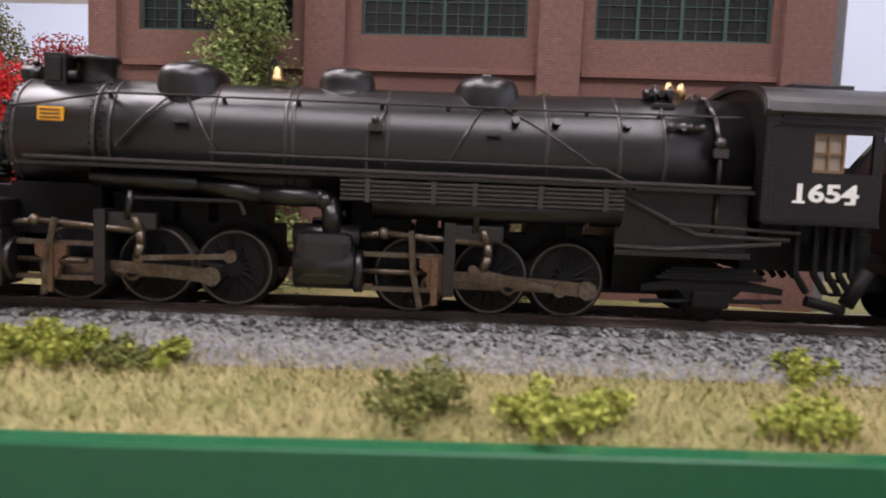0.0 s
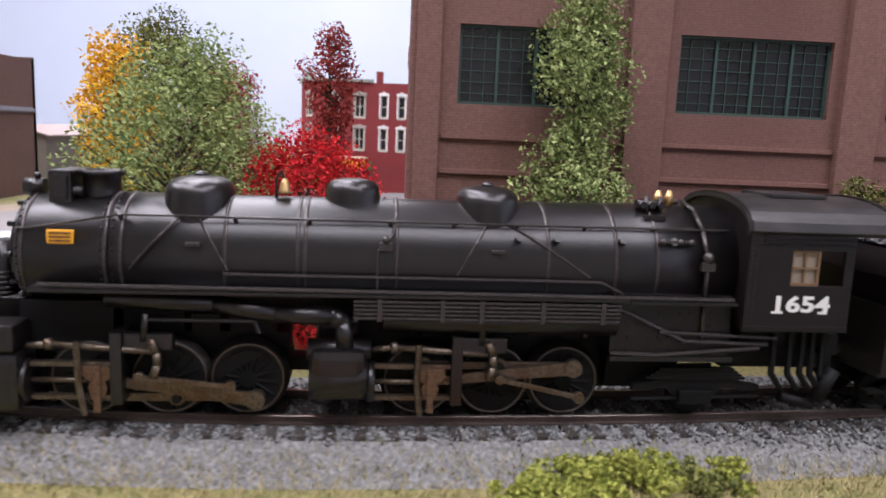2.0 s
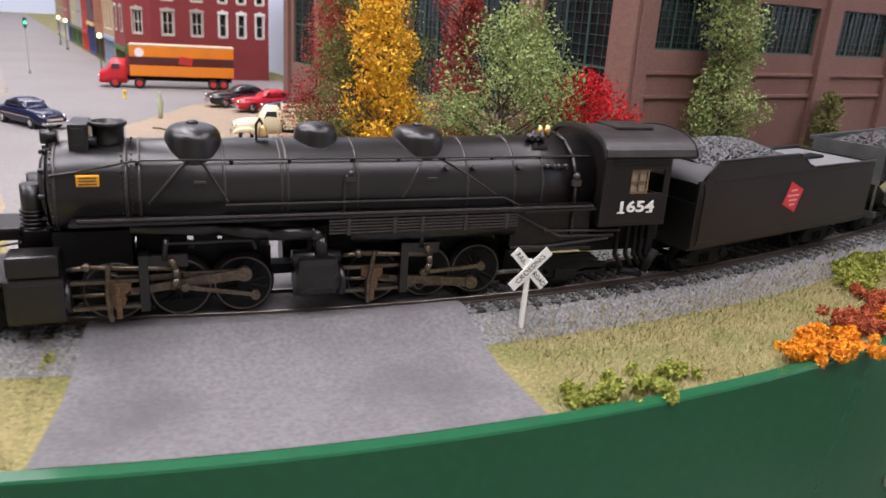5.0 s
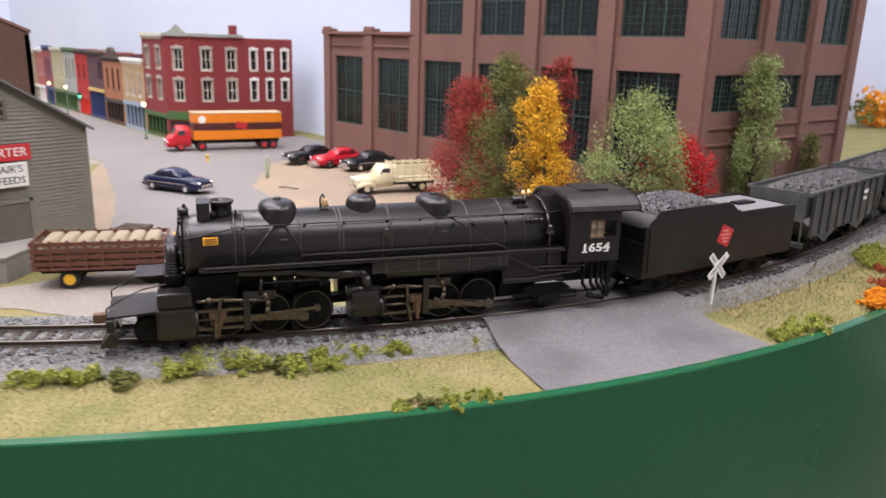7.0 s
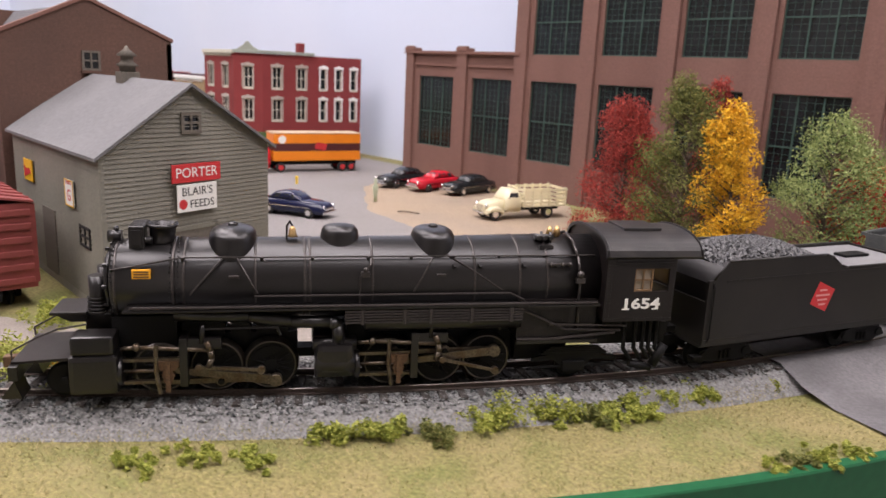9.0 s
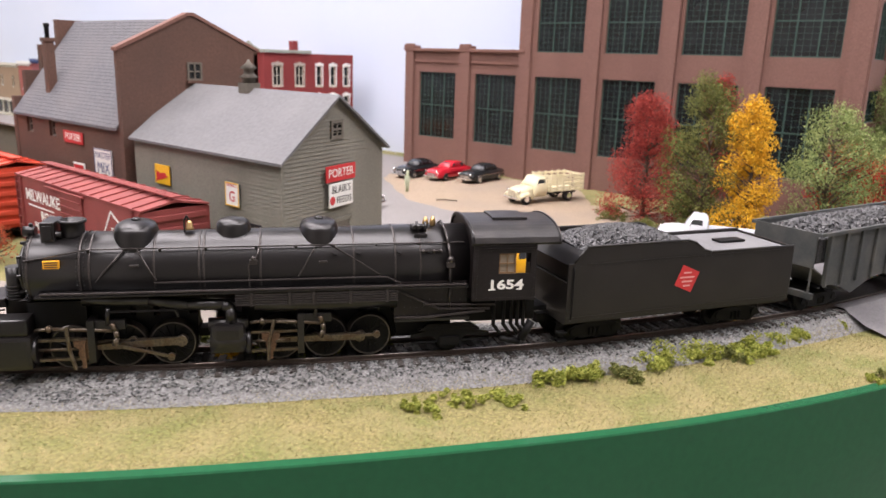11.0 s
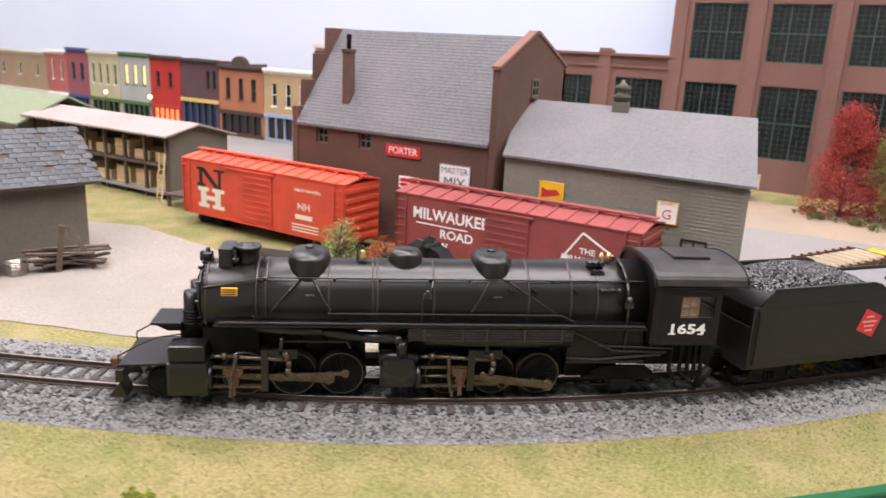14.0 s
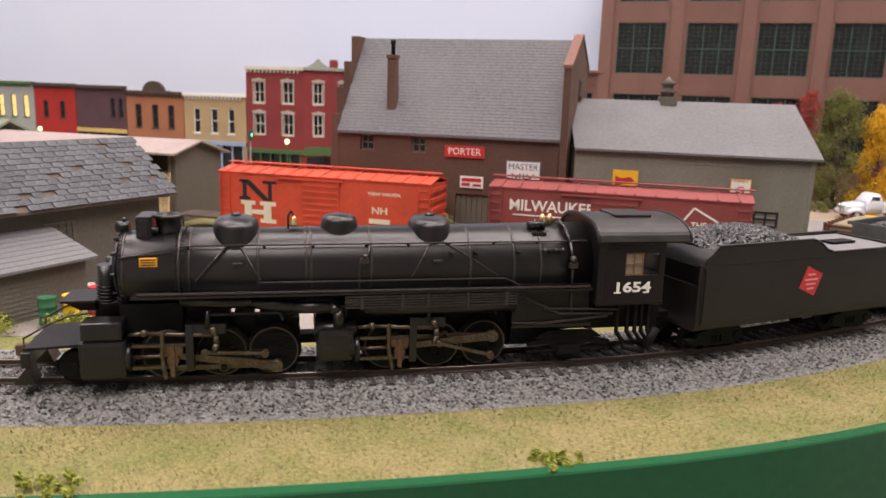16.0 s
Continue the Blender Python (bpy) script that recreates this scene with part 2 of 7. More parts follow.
TIMBER = material("pale_sawn_timber", (0.62, 0.47, 0.27), 0.75, 0, 0.2, 900, 0.15, per_piece=0.15)
OLDWOOD = material("weathered_dark_wood", (0.085, 0.06, 0.045), 0.8, 0, 0.35, 900, 0.3, (0.15, 0.13, 0.11), 120, 0.5, per_piece=0.2)
TIE = material("creosoted_tie", (0.038, 0.032, 0.028), 0.85, 0, 0.35, 1200, 0.3, (0.12, 0.1, 0.085), 200, 0.4, per_piece=0.3)
RAIL = material("rusty_rail", (0.075, 0.056, 0.046), 0.6, 0.3, 0.3, 1500, 0.1)
RAILTOP = material("worn_rail_head", (0.35, 0.31, 0.27), 0.3, 0.9, 0.15, 1500, 0.05)
GRASSMAT = material("static_grass_mat", (0.215, 0.188, 0.072), 0.95, 0, 0.4, 700, 0.6, second=(0.16, 0.165, 0.05), mix_at=28, stain=(0.3, 0.245, 0.12), stain_at=60, stain_amount=0.55)
BALLASTBED = material("grey_ballast_bed", (0.2, 0.2, 0.195), 0.95, 0, 0.5, 1100, 0.6, (0.1, 0.09, 0.08), 400, 0.5)
GRAVEL = material("fine_grey_gravel", (0.28, 0.25, 0.22), 0.95, 0, 0.22, 1100, 0.4, (0.21, 0.185, 0.16), 14, 0.6)
DIRT = material("sandy_dirt", (0.33, 0.255, 0.18), 0.95, 0, 0.2, 900, 0.3, (0.25, 0.21, 0.17), 16, 0.6)
STREET = material("worn_concrete_street", (0.225, 0.212, 0.205), 0.9, 0, 0.1, 700, 0.15, (0.19, 0.175, 0.165), 12, 0.5)
ROADWAY = material("patched_asphalt", (0.15, 0.145, 0.147), 0.85, 0, 0.2, 800, 0.25, (0.07, 0.068, 0.07), 22, 0.75)
CONCRETE = material("weathered_concrete", (0.27, 0.26, 0.235), 0.9, 0, 0.12, 700, 0.15, (0.28, 0.26, 0.22), 40, 0.5)
# unseen floor, pale and patchy so that it brightens the fascia's reflection
FLOORMAT = material("uneven_grey_floor_tile", (0.3, 0.29, 0.27), 0.6, 0, 0.25, 6, 0.1, (0.12, 0.11, 0.1), 2.0, 0.6)
CEIL = material("white_ceiling_paint", (0.75, 0.75, 0.73), 0.9, 0, 0.03, 20, 0.05)
ROOMWALL = material("beige_room_wall", (0.66, 0.63, 0.58), 0.9, 0, 0.05, 20, 0.05)
STONE = leafy("ballast_stone", (0.045, 0.05, 0.054), (0.34, 0.345, 0.335))
COALBIT = leafy("coal_lump", (0.006, 0.006, 0.0065), (0.03, 0.03, 0.032))
COALBIT.node_tree.nodes["Principled BSDF"].inputs["Roughness"].default_value = 0.3
COALBIT.node_tree.nodes["Principled BSDF"].inputs["Specular IOR Level"].default_value = 0.7
BLADE = leafy("static_grass_blade", (0.13, 0.14, 0.04), (0.46, 0.37, 0.19))
LIME = leafy("lime_foam", (0.16, 0.2, 0.03), (0.42, 0.43, 0.1))
OLIVE = leafy("olive_foliage", (0.075, 0.095, 0.025), (0.24, 0.24, 0.075))
SAGE = leafy("sage_foliage", (0.13, 0.19, 0.06), (0.4, 0.46, 0.18))
GOLD = leafy("golden_foliage", (0.6, 0.3, 0.02), (0.9, 0.58, 0.05))
RUSSET = leafy("russet_foliage", (0.2, 0.025, 0.022), (0.5, 0.09, 0.07))
SCARLET = leafy("scarlet_foliage", (0.35, 0.005, 0.012), (0.65, 0.03, 0.03))
ORANGE = leafy("orange_foam", (0.65, 0.2, 0.015), (0.9, 0.42, 0.03))
BRICKRED = leafy("brick_red_foam", (0.28, 0.05, 0.025), (0.5, 0.14, 0.06))
BARK = material("twig_bark", (0.09, 0.065, 0.045), 0.9, 0, 0.3, 900, 0.3)


def paint(name, colour, rough=0.35):
    return material(name, colour, rough, 0, 0.06, 1500, 0.03, tuple(c * 0.7 for c in colour), 60, 0.25)


# ---------------------------------------------------------------- the line of the track
KNOT = [-83.8, -82.3, -87.3, -96.9, -107.3, -116.0, -124.2, -128.7, -137.1, -148.4, -154.1, -159.4, -164.8, -167.0]
US = np.arange(-900.0, 1500.0, 4.0)
HD = np.radians(np.interp(US, np.arange(14) * 106.0, KNOT))
TX = np.concatenate([[0], np.cumsum(np.cos((HD[1:] + HD[:-1]) / 2) * 4)])
TY = np.concatenate([[0], np.cumsum(np.sin((HD[1:] + HD[:-1]) / 2) * 4)])
TX += 57.3 - np.interp(0, US, TX)
TY += 198.8 - np.interp(0, US, TY)
RAILZ = 6.5


def line(u, off=0.0):
    """Point of the main line at u millimetres along it, off to its outer side."""
    h = float(np.interp(u, US, HD))
    return (float(np.interp(u, US, TX)) - math.sin(h) * off, float(np.interp(u, US, TY)) + math.cos(h) * off, h)


LEAD_AT = [0.0, 1.0, 2.0, 2.5, 3.0, 3.5, 4.0, 6.5, 7.0, 7.5, 8.5, 9.0, 11.5, 14.0, 16.0]
LEAD = [1.7, 1.7, 2.9, 3.4, 3.6, 3.4, 2.2, -0.0, -1.9, -2.3, -1.4, -0.9, -0.7, -1.3, -2.2]


def travel(t):
    return float(np.interp(t, LEAD_AT, LEAD)) - 4.0 + 4.5 * max(0.0, 1 - t / 3.2) ** 1.5 + 1060 * (0.055005 * t + 0.0001674 * (t - 8) ** 2 + 0.00001245 * (t - 8) ** 3 - (0.0001674 * 64 - 0.00001245 * 512))


def ribbon(profile, u0, u1, step, jag=0.0):
    """A strip along the main line; profile: (off, z) pairs."""
    vs, fs, n = [], [], len(profile)
    us = np.arange(u0, u1 + 0.1, step)
    for i, u in enumerate(us):
        for k, (o, z) in enumerate(profile):
            j = jag * noise.noise((u * 0.05, k * 3.1, 0)) if 0 < jag else 0
            x, y, _ = line(u, o + j)
            vs.append((x, y, z))
    for i in range(len(us) - 1):
        for k in range(n - 1):
            a = i * n + k
            fs.append((a, a + 1, a + n + 1, a + n))
    return vs, fs


EDGE = 69.0
LOW = -3.0

# ---------------------------------------------------------------- setting: room, bench, backdrop, ground
def setting():
    def slab(name, b, mat_, label, cat):
        bm = bms()
        box(bm, *b)
        return tagged(part(name, bm, mat_), label, cat, kind="structure")
    slab("floor", (-3000, 2500, -3000, 2500, -1100, -1050), FLOORMAT, "uneven pale grey tiled floor of the train room", "floor")
    slab("ceiling", (-3000, 2500, -3000, 2500, 1400, 1450), CEIL, "white painted ceiling of the train room", "ceiling")
    slab("wall_south", (-3000, 2500, -3050, -3000, -1100, 1450), ROOMWALL, "plain beige wall of the train room", "wall")
    slab("wall_east", (2500, 2550, -3050, 2500, -1100, 1450), ROOMWALL, "plain beige wall of the train room", "wall")
    slab("wall_west", (-3050, -3000, -3050, 2500, -1100, 1450), ROOMWALL, "plain beige wall of the train room", "wall")
    slab("wall_north", (-3050, 2550, 2500, 2550, -1100, 1450), ROOMWALL, "plain beige wall of the train room", "wall")
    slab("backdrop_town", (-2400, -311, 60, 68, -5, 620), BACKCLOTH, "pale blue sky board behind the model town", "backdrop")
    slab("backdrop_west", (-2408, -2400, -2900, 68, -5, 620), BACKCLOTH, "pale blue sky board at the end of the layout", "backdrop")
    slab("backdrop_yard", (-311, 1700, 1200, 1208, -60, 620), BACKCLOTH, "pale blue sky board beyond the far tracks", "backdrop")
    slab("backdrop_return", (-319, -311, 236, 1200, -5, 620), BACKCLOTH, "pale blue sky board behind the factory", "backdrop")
    # ground sheet, cut to the curved edge of the bench
    us = np.arange(-880, 1480, 12.0)
    edge = [line(u, 4.0)[:2] for u in us]
    bm = bms()
    ring = [bm.verts.new((x, y, 0)) for x, y in edge]
    ring += [bm.verts.new(p + (0,)) for p in ((-2400, edge[-1][1]), (-2400, 60), (-311, 60), (-311, 1200), (edge[0][0], 1200))]
    bm.faces.new(ring)
    bmesh.ops.triangulate(bm, faces=bm.faces[:])
    tagged(part("ground", bm, GRASSMAT), "yellow-green static grass ground of the model railway", "ground", kind="structure")
    vs, fs = ribbon([(6, LOW), (26, LOW), (46, LOW + 0.3), (EDGE - 1.4, LOW)], -880, 1480, 10, 1.0)
    tagged(raw("ground_verge", vs, fs, GRASSMAT), "yellow-green grass verge between track and layout edge", "ground", kind="structure")
    # fascia
    vs, fs = ribbon([(EDGE - 1.5, -330), (EDGE - 1.5, LOW + 1.2), (EDGE + 2.2, LOW + 1.2), (EDGE + 2.6, LOW + 0.6), (EDGE + 2.6, -330)], -880, 1480, 10)
    tagged(raw("fascia", vs, fs, GREEN, smooth=False), "glossy dark green curved fascia board of the layout", "fascia", kind="structure")
    for u, z in ((196, -62), (196, -96), (704, -56)):
        x, y, h = line(u, EDGE + 2.6)
        kn = thing("fascia_bolt", mm(x, y, z, math.degrees(h)), "bright round metal bolt head on the green fascia", "bolt", "bolts on the fascia")
        bm = bms()
        lathe(bm, [(4.5, -0.5), (4.5, 0.6), (3.2, 2.0), (1.2, 2.4)], (0, 0, 0), "y", 16)
        part("bolt_head", bm, STEEL, kn)

    def patch(name, pts, z, mat_, label, cat, seed=0):
        rng = random.Random(seed)
        bm = bms()
        dense = []
        for a, b in zip(pts, pts[1:] + pts[:1]):
            n = max(1, int(math.dist(a, b) / 8))
            for i in range(n):
                t = i / n
                dense.append((a[0] + (b[0] - a[0]) * t + rng.uniform(-1.3, 1.3), a[1] + (b[1] - a[1]) * t + rng.uniform(-1.3, 1.3)))
        f = bm.faces.new([bm.verts.new((x, y, z)) for x, y in dense])
        bmesh.ops.triangulate(bm, faces=[f])
        return tagged(part(name, bm, mat_), label, cat, kind="structure")
    patch("pavement_lot", [(-470, -10), (-600, -10), (-600, -60), (-520, -230), (-300, -330), (-130, -330), (-60, -240), (-20, -120), (-60, -40), (-180, -75), (-230, -10)], 0.35, DIRT, "sandy dirt parking lot beside the factory", "lot", 1)
    patch("road_street", [(-2300, -130), (-590, -130), (-590, 30), (-480, 30), (-400, -110), (-300, -180), (-180, -200), (0, -185), (20, -262), (-120, -262), (-180, -330), (-300, -290), (-480, -245), (-2300, -240)], 0.52, STREET, "pale worn concrete street through the model town", "street", 2)
    patch("ground_yard", [(-520, -512), (-420, -520), (-300, -520), (-185, -470), (-130, -435), (-60, -380), (-30, -330), (-60, -300), (-120, -320), (-120, -432), (-120, -440), (-200, -540), (-268, -585), (-330, -628), (-400, -655), (-470, -685), (-700, -760), (-760, -620)], 0.35, GRAVEL, "fine grey gravel yard between the tracks", "yard", 3)
    patch("ground_lane", [(-2300, -242), (-600, -242), (-480, -247), (-470, -300), (-560, -368), (-2300, -368)], 0.28, GRAVEL, "grey gravel lane between street and sheds", "lane", 4)
    # level crossing road
    bm = bms()
    rows = []
    for o, z in ((EDGE - 1.6, LOW + 1.3), (40, LOW + 0.9), (25, LOW + 3.6), (14, 5.6), (-14, 5.6), (-40, 2.2), (-90, 1.4)):
        rows.append([bm.verts.new((*line(u, o)[:2], z)) for u in np.linspace(342, 447, 12)])
    for p, q in zip(rows, rows[1:]):
        for i in range(11):
            bm.faces.new((p[i], q[i], q[i + 1], p[i + 1]))
    tagged(part("road_crossing", bm, ROADWAY), "grey patched asphalt road over the level crossing", "road", kind="structure")


def railway(name, point, u0, u1, railz, label, bed=True):
    """Track laid along point(u, off) -> x, y, heading."""
    tk = thing(name, mm(0, 0, 0), label, "railway track", kind="structure")
    bm = bms()
    box(bm, -1.3, 1.3, -15.5, 15.5, -1.2, 0, 0.0)
    tie = mesh_of("tie", bm, TIE)
    rng = random.Random(4)
    for u in np.arange(u0, u1, 6.6):
        x, y, h = point(u + rng.uniform(-0.4, 0.4), 0)
        ob = new("tie", tie)
        ob.parent = tk
        ob.matrix_basis = mm(x, y, railz - 2.1, math.degrees(h) + rng.uniform(-1.5, 1.5))
    for side in (-8.25, 8.25):
        for nm, prof, mt in (("rail", [(-0.9, -2.1), (-0.9, -1.8), (-0.25, -1.6), (-0.25, -0.7), (-0.55, -0.55), (-0.55, -0.05), (0.55, -0.05), (0.55, -0.55), (0.25, -0.7), (0.25, -1.6), (0.9, -1.8), (0.9, -2.1)], RAIL), ("rail_head", [(-0.5, -0.05), (-0.45, 0.0), (0.45, 0.0), (0.5, -0.05)], RAILTOP)):
            vs, fs, n = [], [], len(prof)
            us = np.arange(u0, u1 + 0.1, 8.0)
            for u in us:
                for o, z in prof:
                    x, y, _ = point(u, side + o)
                    vs.append((x, y, railz + z))
            for i in range(len(us) - 1):
                for k in range(n - 1):
                    a = i * n + k
                    fs.append((a, a + n, a + n + 1, a + 1))
            raw(nm, vs, fs, mt, tk)
    return tk


def siding(u, off=0.0):
    return (-980 + u, -466 - off * 1.0, 0.0) if u > 330 else (-980 + u, -466 - off - 0.00028 * (330 - u) ** 2, 0.0)


def stones(name, spots, size, mat_, label, cat, seed, parent=None):
    """Loose stones joined in one mesh. spots: array of x, y, z."""
    rng = np.random.default_rng(seed)
    n = len(spots)
    base = np.array([(1, 0, 0), (0, 1, 0), (-1, 0, 0), (0, -1, 0), (0, 0, 1), (0, 0, -1)], float)
    tri = np.array([(0, 1, 4), (1, 2, 4), (2, 3, 4), (3, 0, 4), (1, 0, 5), (2, 1, 5), (3, 2, 5), (0, 3, 5)])
    s = size * rng.uniform(0.55, 1.25, (n, 1, 1)) * rng.uniform(0.6, 1.2, (n, 6, 1))
    a = rng.uniform(0, 6.283, n)
    c, d = np.cos(a), np.sin(a)
    b = np.repeat(base[None], n, 0) * s * np.array([1.0, 0.8, 0.75])
    tilt = rng.uniform(-0.8, 0.8, (n, 1))
    z2 = b[:, :, 2] + b[:, :, 0] * tilt
    x2 = b[:, :, 0] * c[:, None] - b[:, :, 1] * d[:, None]
    y2 = b[:, :, 0] * d[:, None] + b[:, :, 1] * c[:, None]
    vs = (np.stack([x2, y2, z2], 2) + spots[:, None, :]).reshape(-1, 3) * MM
    fs = (tri[None] + 6 * np.arange(n)[:, None, None]).reshape(-1, 3)
    data = bpy.data.meshes.new(name)
    data.from_pydata(vs.tolist(), [], fs.tolist())
    data.materials.append(mat_)
    ob = new(name, data)
    if parent:
        ob.parent = parent
        return ob
    return tagged(ob, label, cat, kind="stuff")


def bed_height(o):
    return float(np.interp(abs(o), [0, 17, 30, 38], [3.9, 3.7, 1.2, -0.2]))


BED_AT, BED_WIDE = [0, 100, 160, 340, 450, 600, 856], [20, 18, 14.5, 14.5, 15, 17, 23]


def trackside():
    vs, fs = ribbon([(-36, 0.1), (-29, 1.0), (-17, 3.5), (0, 3.6), (16, 3.5), (21, -0.5), (25, LOW + 0.1)], -880, 1480, 10)
    tagged(raw("ballast_bed", vs, fs, BALLASTBED, smooth=True), "grey ballast embankment under the main line", "ballast", kind="structure")
    rng = np.random.default_rng(7)
    n = 66000
    u = rng.uniform(-330, 1330, n)
    o = np.where(rng.random(n) < 0.72, rng.uniform(1, 3, n) + rng.uniform(0, 1, n) * np.interp(u, BED_AT, BED_WIDE) - np.abs(rng.normal(0, 1.5, n)), rng.uniform(-34, 4, n))
    u, o = u[(u < 343) | (u > 446)], o[(u < 343) | (u > 446)]
    px, py, ph = np.interp(u, US, TX), np.interp(u, US, TY), np.interp(u, US, HD)
    z = np.where(o > 0, np.interp(o, [0, 16, 21, 25, 50], [4.0, 3.9, -0.2, LOW + 0.3, LOW + 0.2]), np.interp(-o, [0, 17, 29, 36], [4.0, 3.9, 1.1, 0.2])) + 0.15
    pts = np.stack([px - np.sin(ph) * o, py + np.cos(ph) * o, z], 1)
    stones("ballast_stones", pts, 0.66, STONE, "loose grey and blue-grey crushed ballast stones", "ballast", 8)
    # static grass blades on the outer strip
    n = 95000
    u = rng.uniform(-120, 1290, n)
    o = rng.uniform(15, EDGE - 2, n)
    keep = ((u < 338) | (u > 450)) & (rng.random(n) < np.clip((o - np.interp(u, BED_AT, BED_WIDE) - 1.0) / 5, 0, 1))
    u, o = u[keep], o[keep]
    px, py, ph = np.interp(u, US, TX), np.interp(u, US, TY), np.interp(u, US, HD)
    base = np.stack([px - np.sin(ph) * o, py + np.cos(ph) * o, np.interp(o, [16, 21, 25], [3.3, -0.6, LOW]) - 0.1], 1)
    m = len(u)
    ang = rng.uniform(0, 6.283, m)
    ln = rng.uniform(1.1, 3.3, m) * np.where(u < 330, 1.2, 0.7)
    lean = rng.uniform(0.3, 1.1, m)
    tip = base + np.stack([np.cos(ang) * lean * ln, np.sin(ang) * lean * ln, ln * 0.75], 1)
    side = np.stack([-np.sin(ang), np.cos(ang), np.zeros(m)], 1) * 0.16
    vs = np.stack([base - side, base + side, tip], 1).reshape(-1, 3) * MM
    data = bpy.data.meshes.new("grass")
    data.from_pydata(vs.tolist(), [], np.arange(3 * m).reshape(-1, 3).tolist())
    data.materials.append(BLADE)
    tagged(new("grass", data), "dry yellow-green static grass along the layout edge", "grass", kind="stuff")


# ---------------------------------------------------------------- foliage
def leaves(name, clumps, count, size, mat_, seed, parent=None):
    """Small leaf flakes in clumps (x, y, z, radius); one mesh."""
    rng = np.random.default_rng(seed)
    cl = np.array(clumps, float)
    w = cl[:, 3] ** 2
    k = rng.choice(len(cl), count, p=w / w.sum())
    d = rng.normal(0, 1, (count, 3))
    d /= np.linalg.norm(d, axis=1)[:, None]
    r = cl[k, 3] * rng.uniform(0.45, 1.05, count)
    c = cl[k, :3] + d * r[:, None]
    a = rng.normal(0, 1, (count, 3))
    a /= np.linalg.norm(a, axis=1)[:, None]
    b = np.cross(a, rng.normal(0, 1, (count, 3)))
    b /= np.linalg.norm(b, axis=1)[:, None]
    s = (size * rng.uniform(0.6, 1.3, count))[:, None]
    nrm = np.cross(a, b) * 0.35
    vs = np.stack([c - a * s, c - b * s * 0.6 + nrm * s, c + a * s, c + b * s * 0.6 + nrm * s], 1).reshape(-1, 3) * MM
    data = bpy.data.meshes.new(name)
    i = np.arange(count)[:, None] * 4
    data.from_pydata(vs.tolist(), [], np.concatenate([i + [0, 1, 2], i + [0, 2, 3]], 0).tolist())
    data.materials.append(mat_)
    ob = new(name, data)
    if parent:
        ob.parent = parent
    return ob


def tree(x, y, height, width, mat_, label, seed, count=3000, low=0.12, shape="oval", leaf=1.1, z=0.0):
    rng = random.Random(seed)
    t = thing("tree", mm(x, y, z), label, "tree", "trees by the factory")
    count, leaf = int(count * 1.9), leaf * 0.72
    bm = bms()
    clumps = []
    rod(bm, (0, 0, -1), (rng.uniform(-1, 1), rng.uniform(-1, 1), height * 0.85), 1.2 + height * 0.008, 0.35, 8)
    n = int(16 + height * 0.28)
    for i in range(n):
        f = low + (1 - low) * (i + 0.5) / n
        if shape == "oval":
            r = width / 2 * math.sin(math.pi * min(1, 0.12 + 0.84 * f)) ** 0.7
        elif shape == "tall":
            r = width / 2 * (1.0 - 0.6 * f) * (0.8 + 0.3 * math.sin(f * 17))
        else:
            r = width / 2 * (1.08 - 0.8 * f)
        for k in range(3):
            a = rng.uniform(0, 6.283)
            rr = r * rng.uniform(0.45, 1.12)
            p = (math.cos(a) * rr, math.sin(a) * rr, height * f + rng.uniform(-3, 3))
            if k < 2:
                rod(bm, (0, 0, max(2, height * f - rr * 0.7)), p, 0.55, 0.2, 5)
            clumps.append((*p, width * rng.uniform(0.09, 0.2)))
    part("trunk", bm, BARK, t, "thin brown twig trunk with limbs")
    leaves("crown", clumps, count, leaf, mat_, seed, t)
    return t


def bush(x, y, w, h, mat_, label, seed, z=0.0, count=1200, leaf=0.7, group="foam bushes along the track", cat="bush"):
    rng = random.Random(seed)
    t = thing("bush", mm(x, y, z), label, cat, group)
    cl = [(rng.gauss(0, w * 0.24), rng.gauss(0, w * 0.22), rng.uniform(0.1, 0.62) * h, h * rng.uniform(0.2, 0.36)) for _ in range(16)]
    leaves("foliage", cl, count, leaf, mat_, seed, t)
    return t


def by_track(u, o, w, h, mat_, label, seed, count=500):
    x, y, _ = line(u, min(o - 6, EDGE - 6))
    return bush(x, y, w, h, mat_, label, seed, LOW, count * 2)


def verge(x, y, w, h, mat_, label, seed, count=1100):
    """A bush on the low verge outside the track, given by its place on the level of the yard."""
    k = int(np.argmin((TX - x) ** 2 + (TY - y) ** 2))
    off = math.hypot(TX[k] - x, TY[k] - y)
    px, py, _ = line(float(US[k]), min(off - 2.0, EDGE - 3))
    return bush(px, py, w, h, mat_, label, seed, LOW, count)

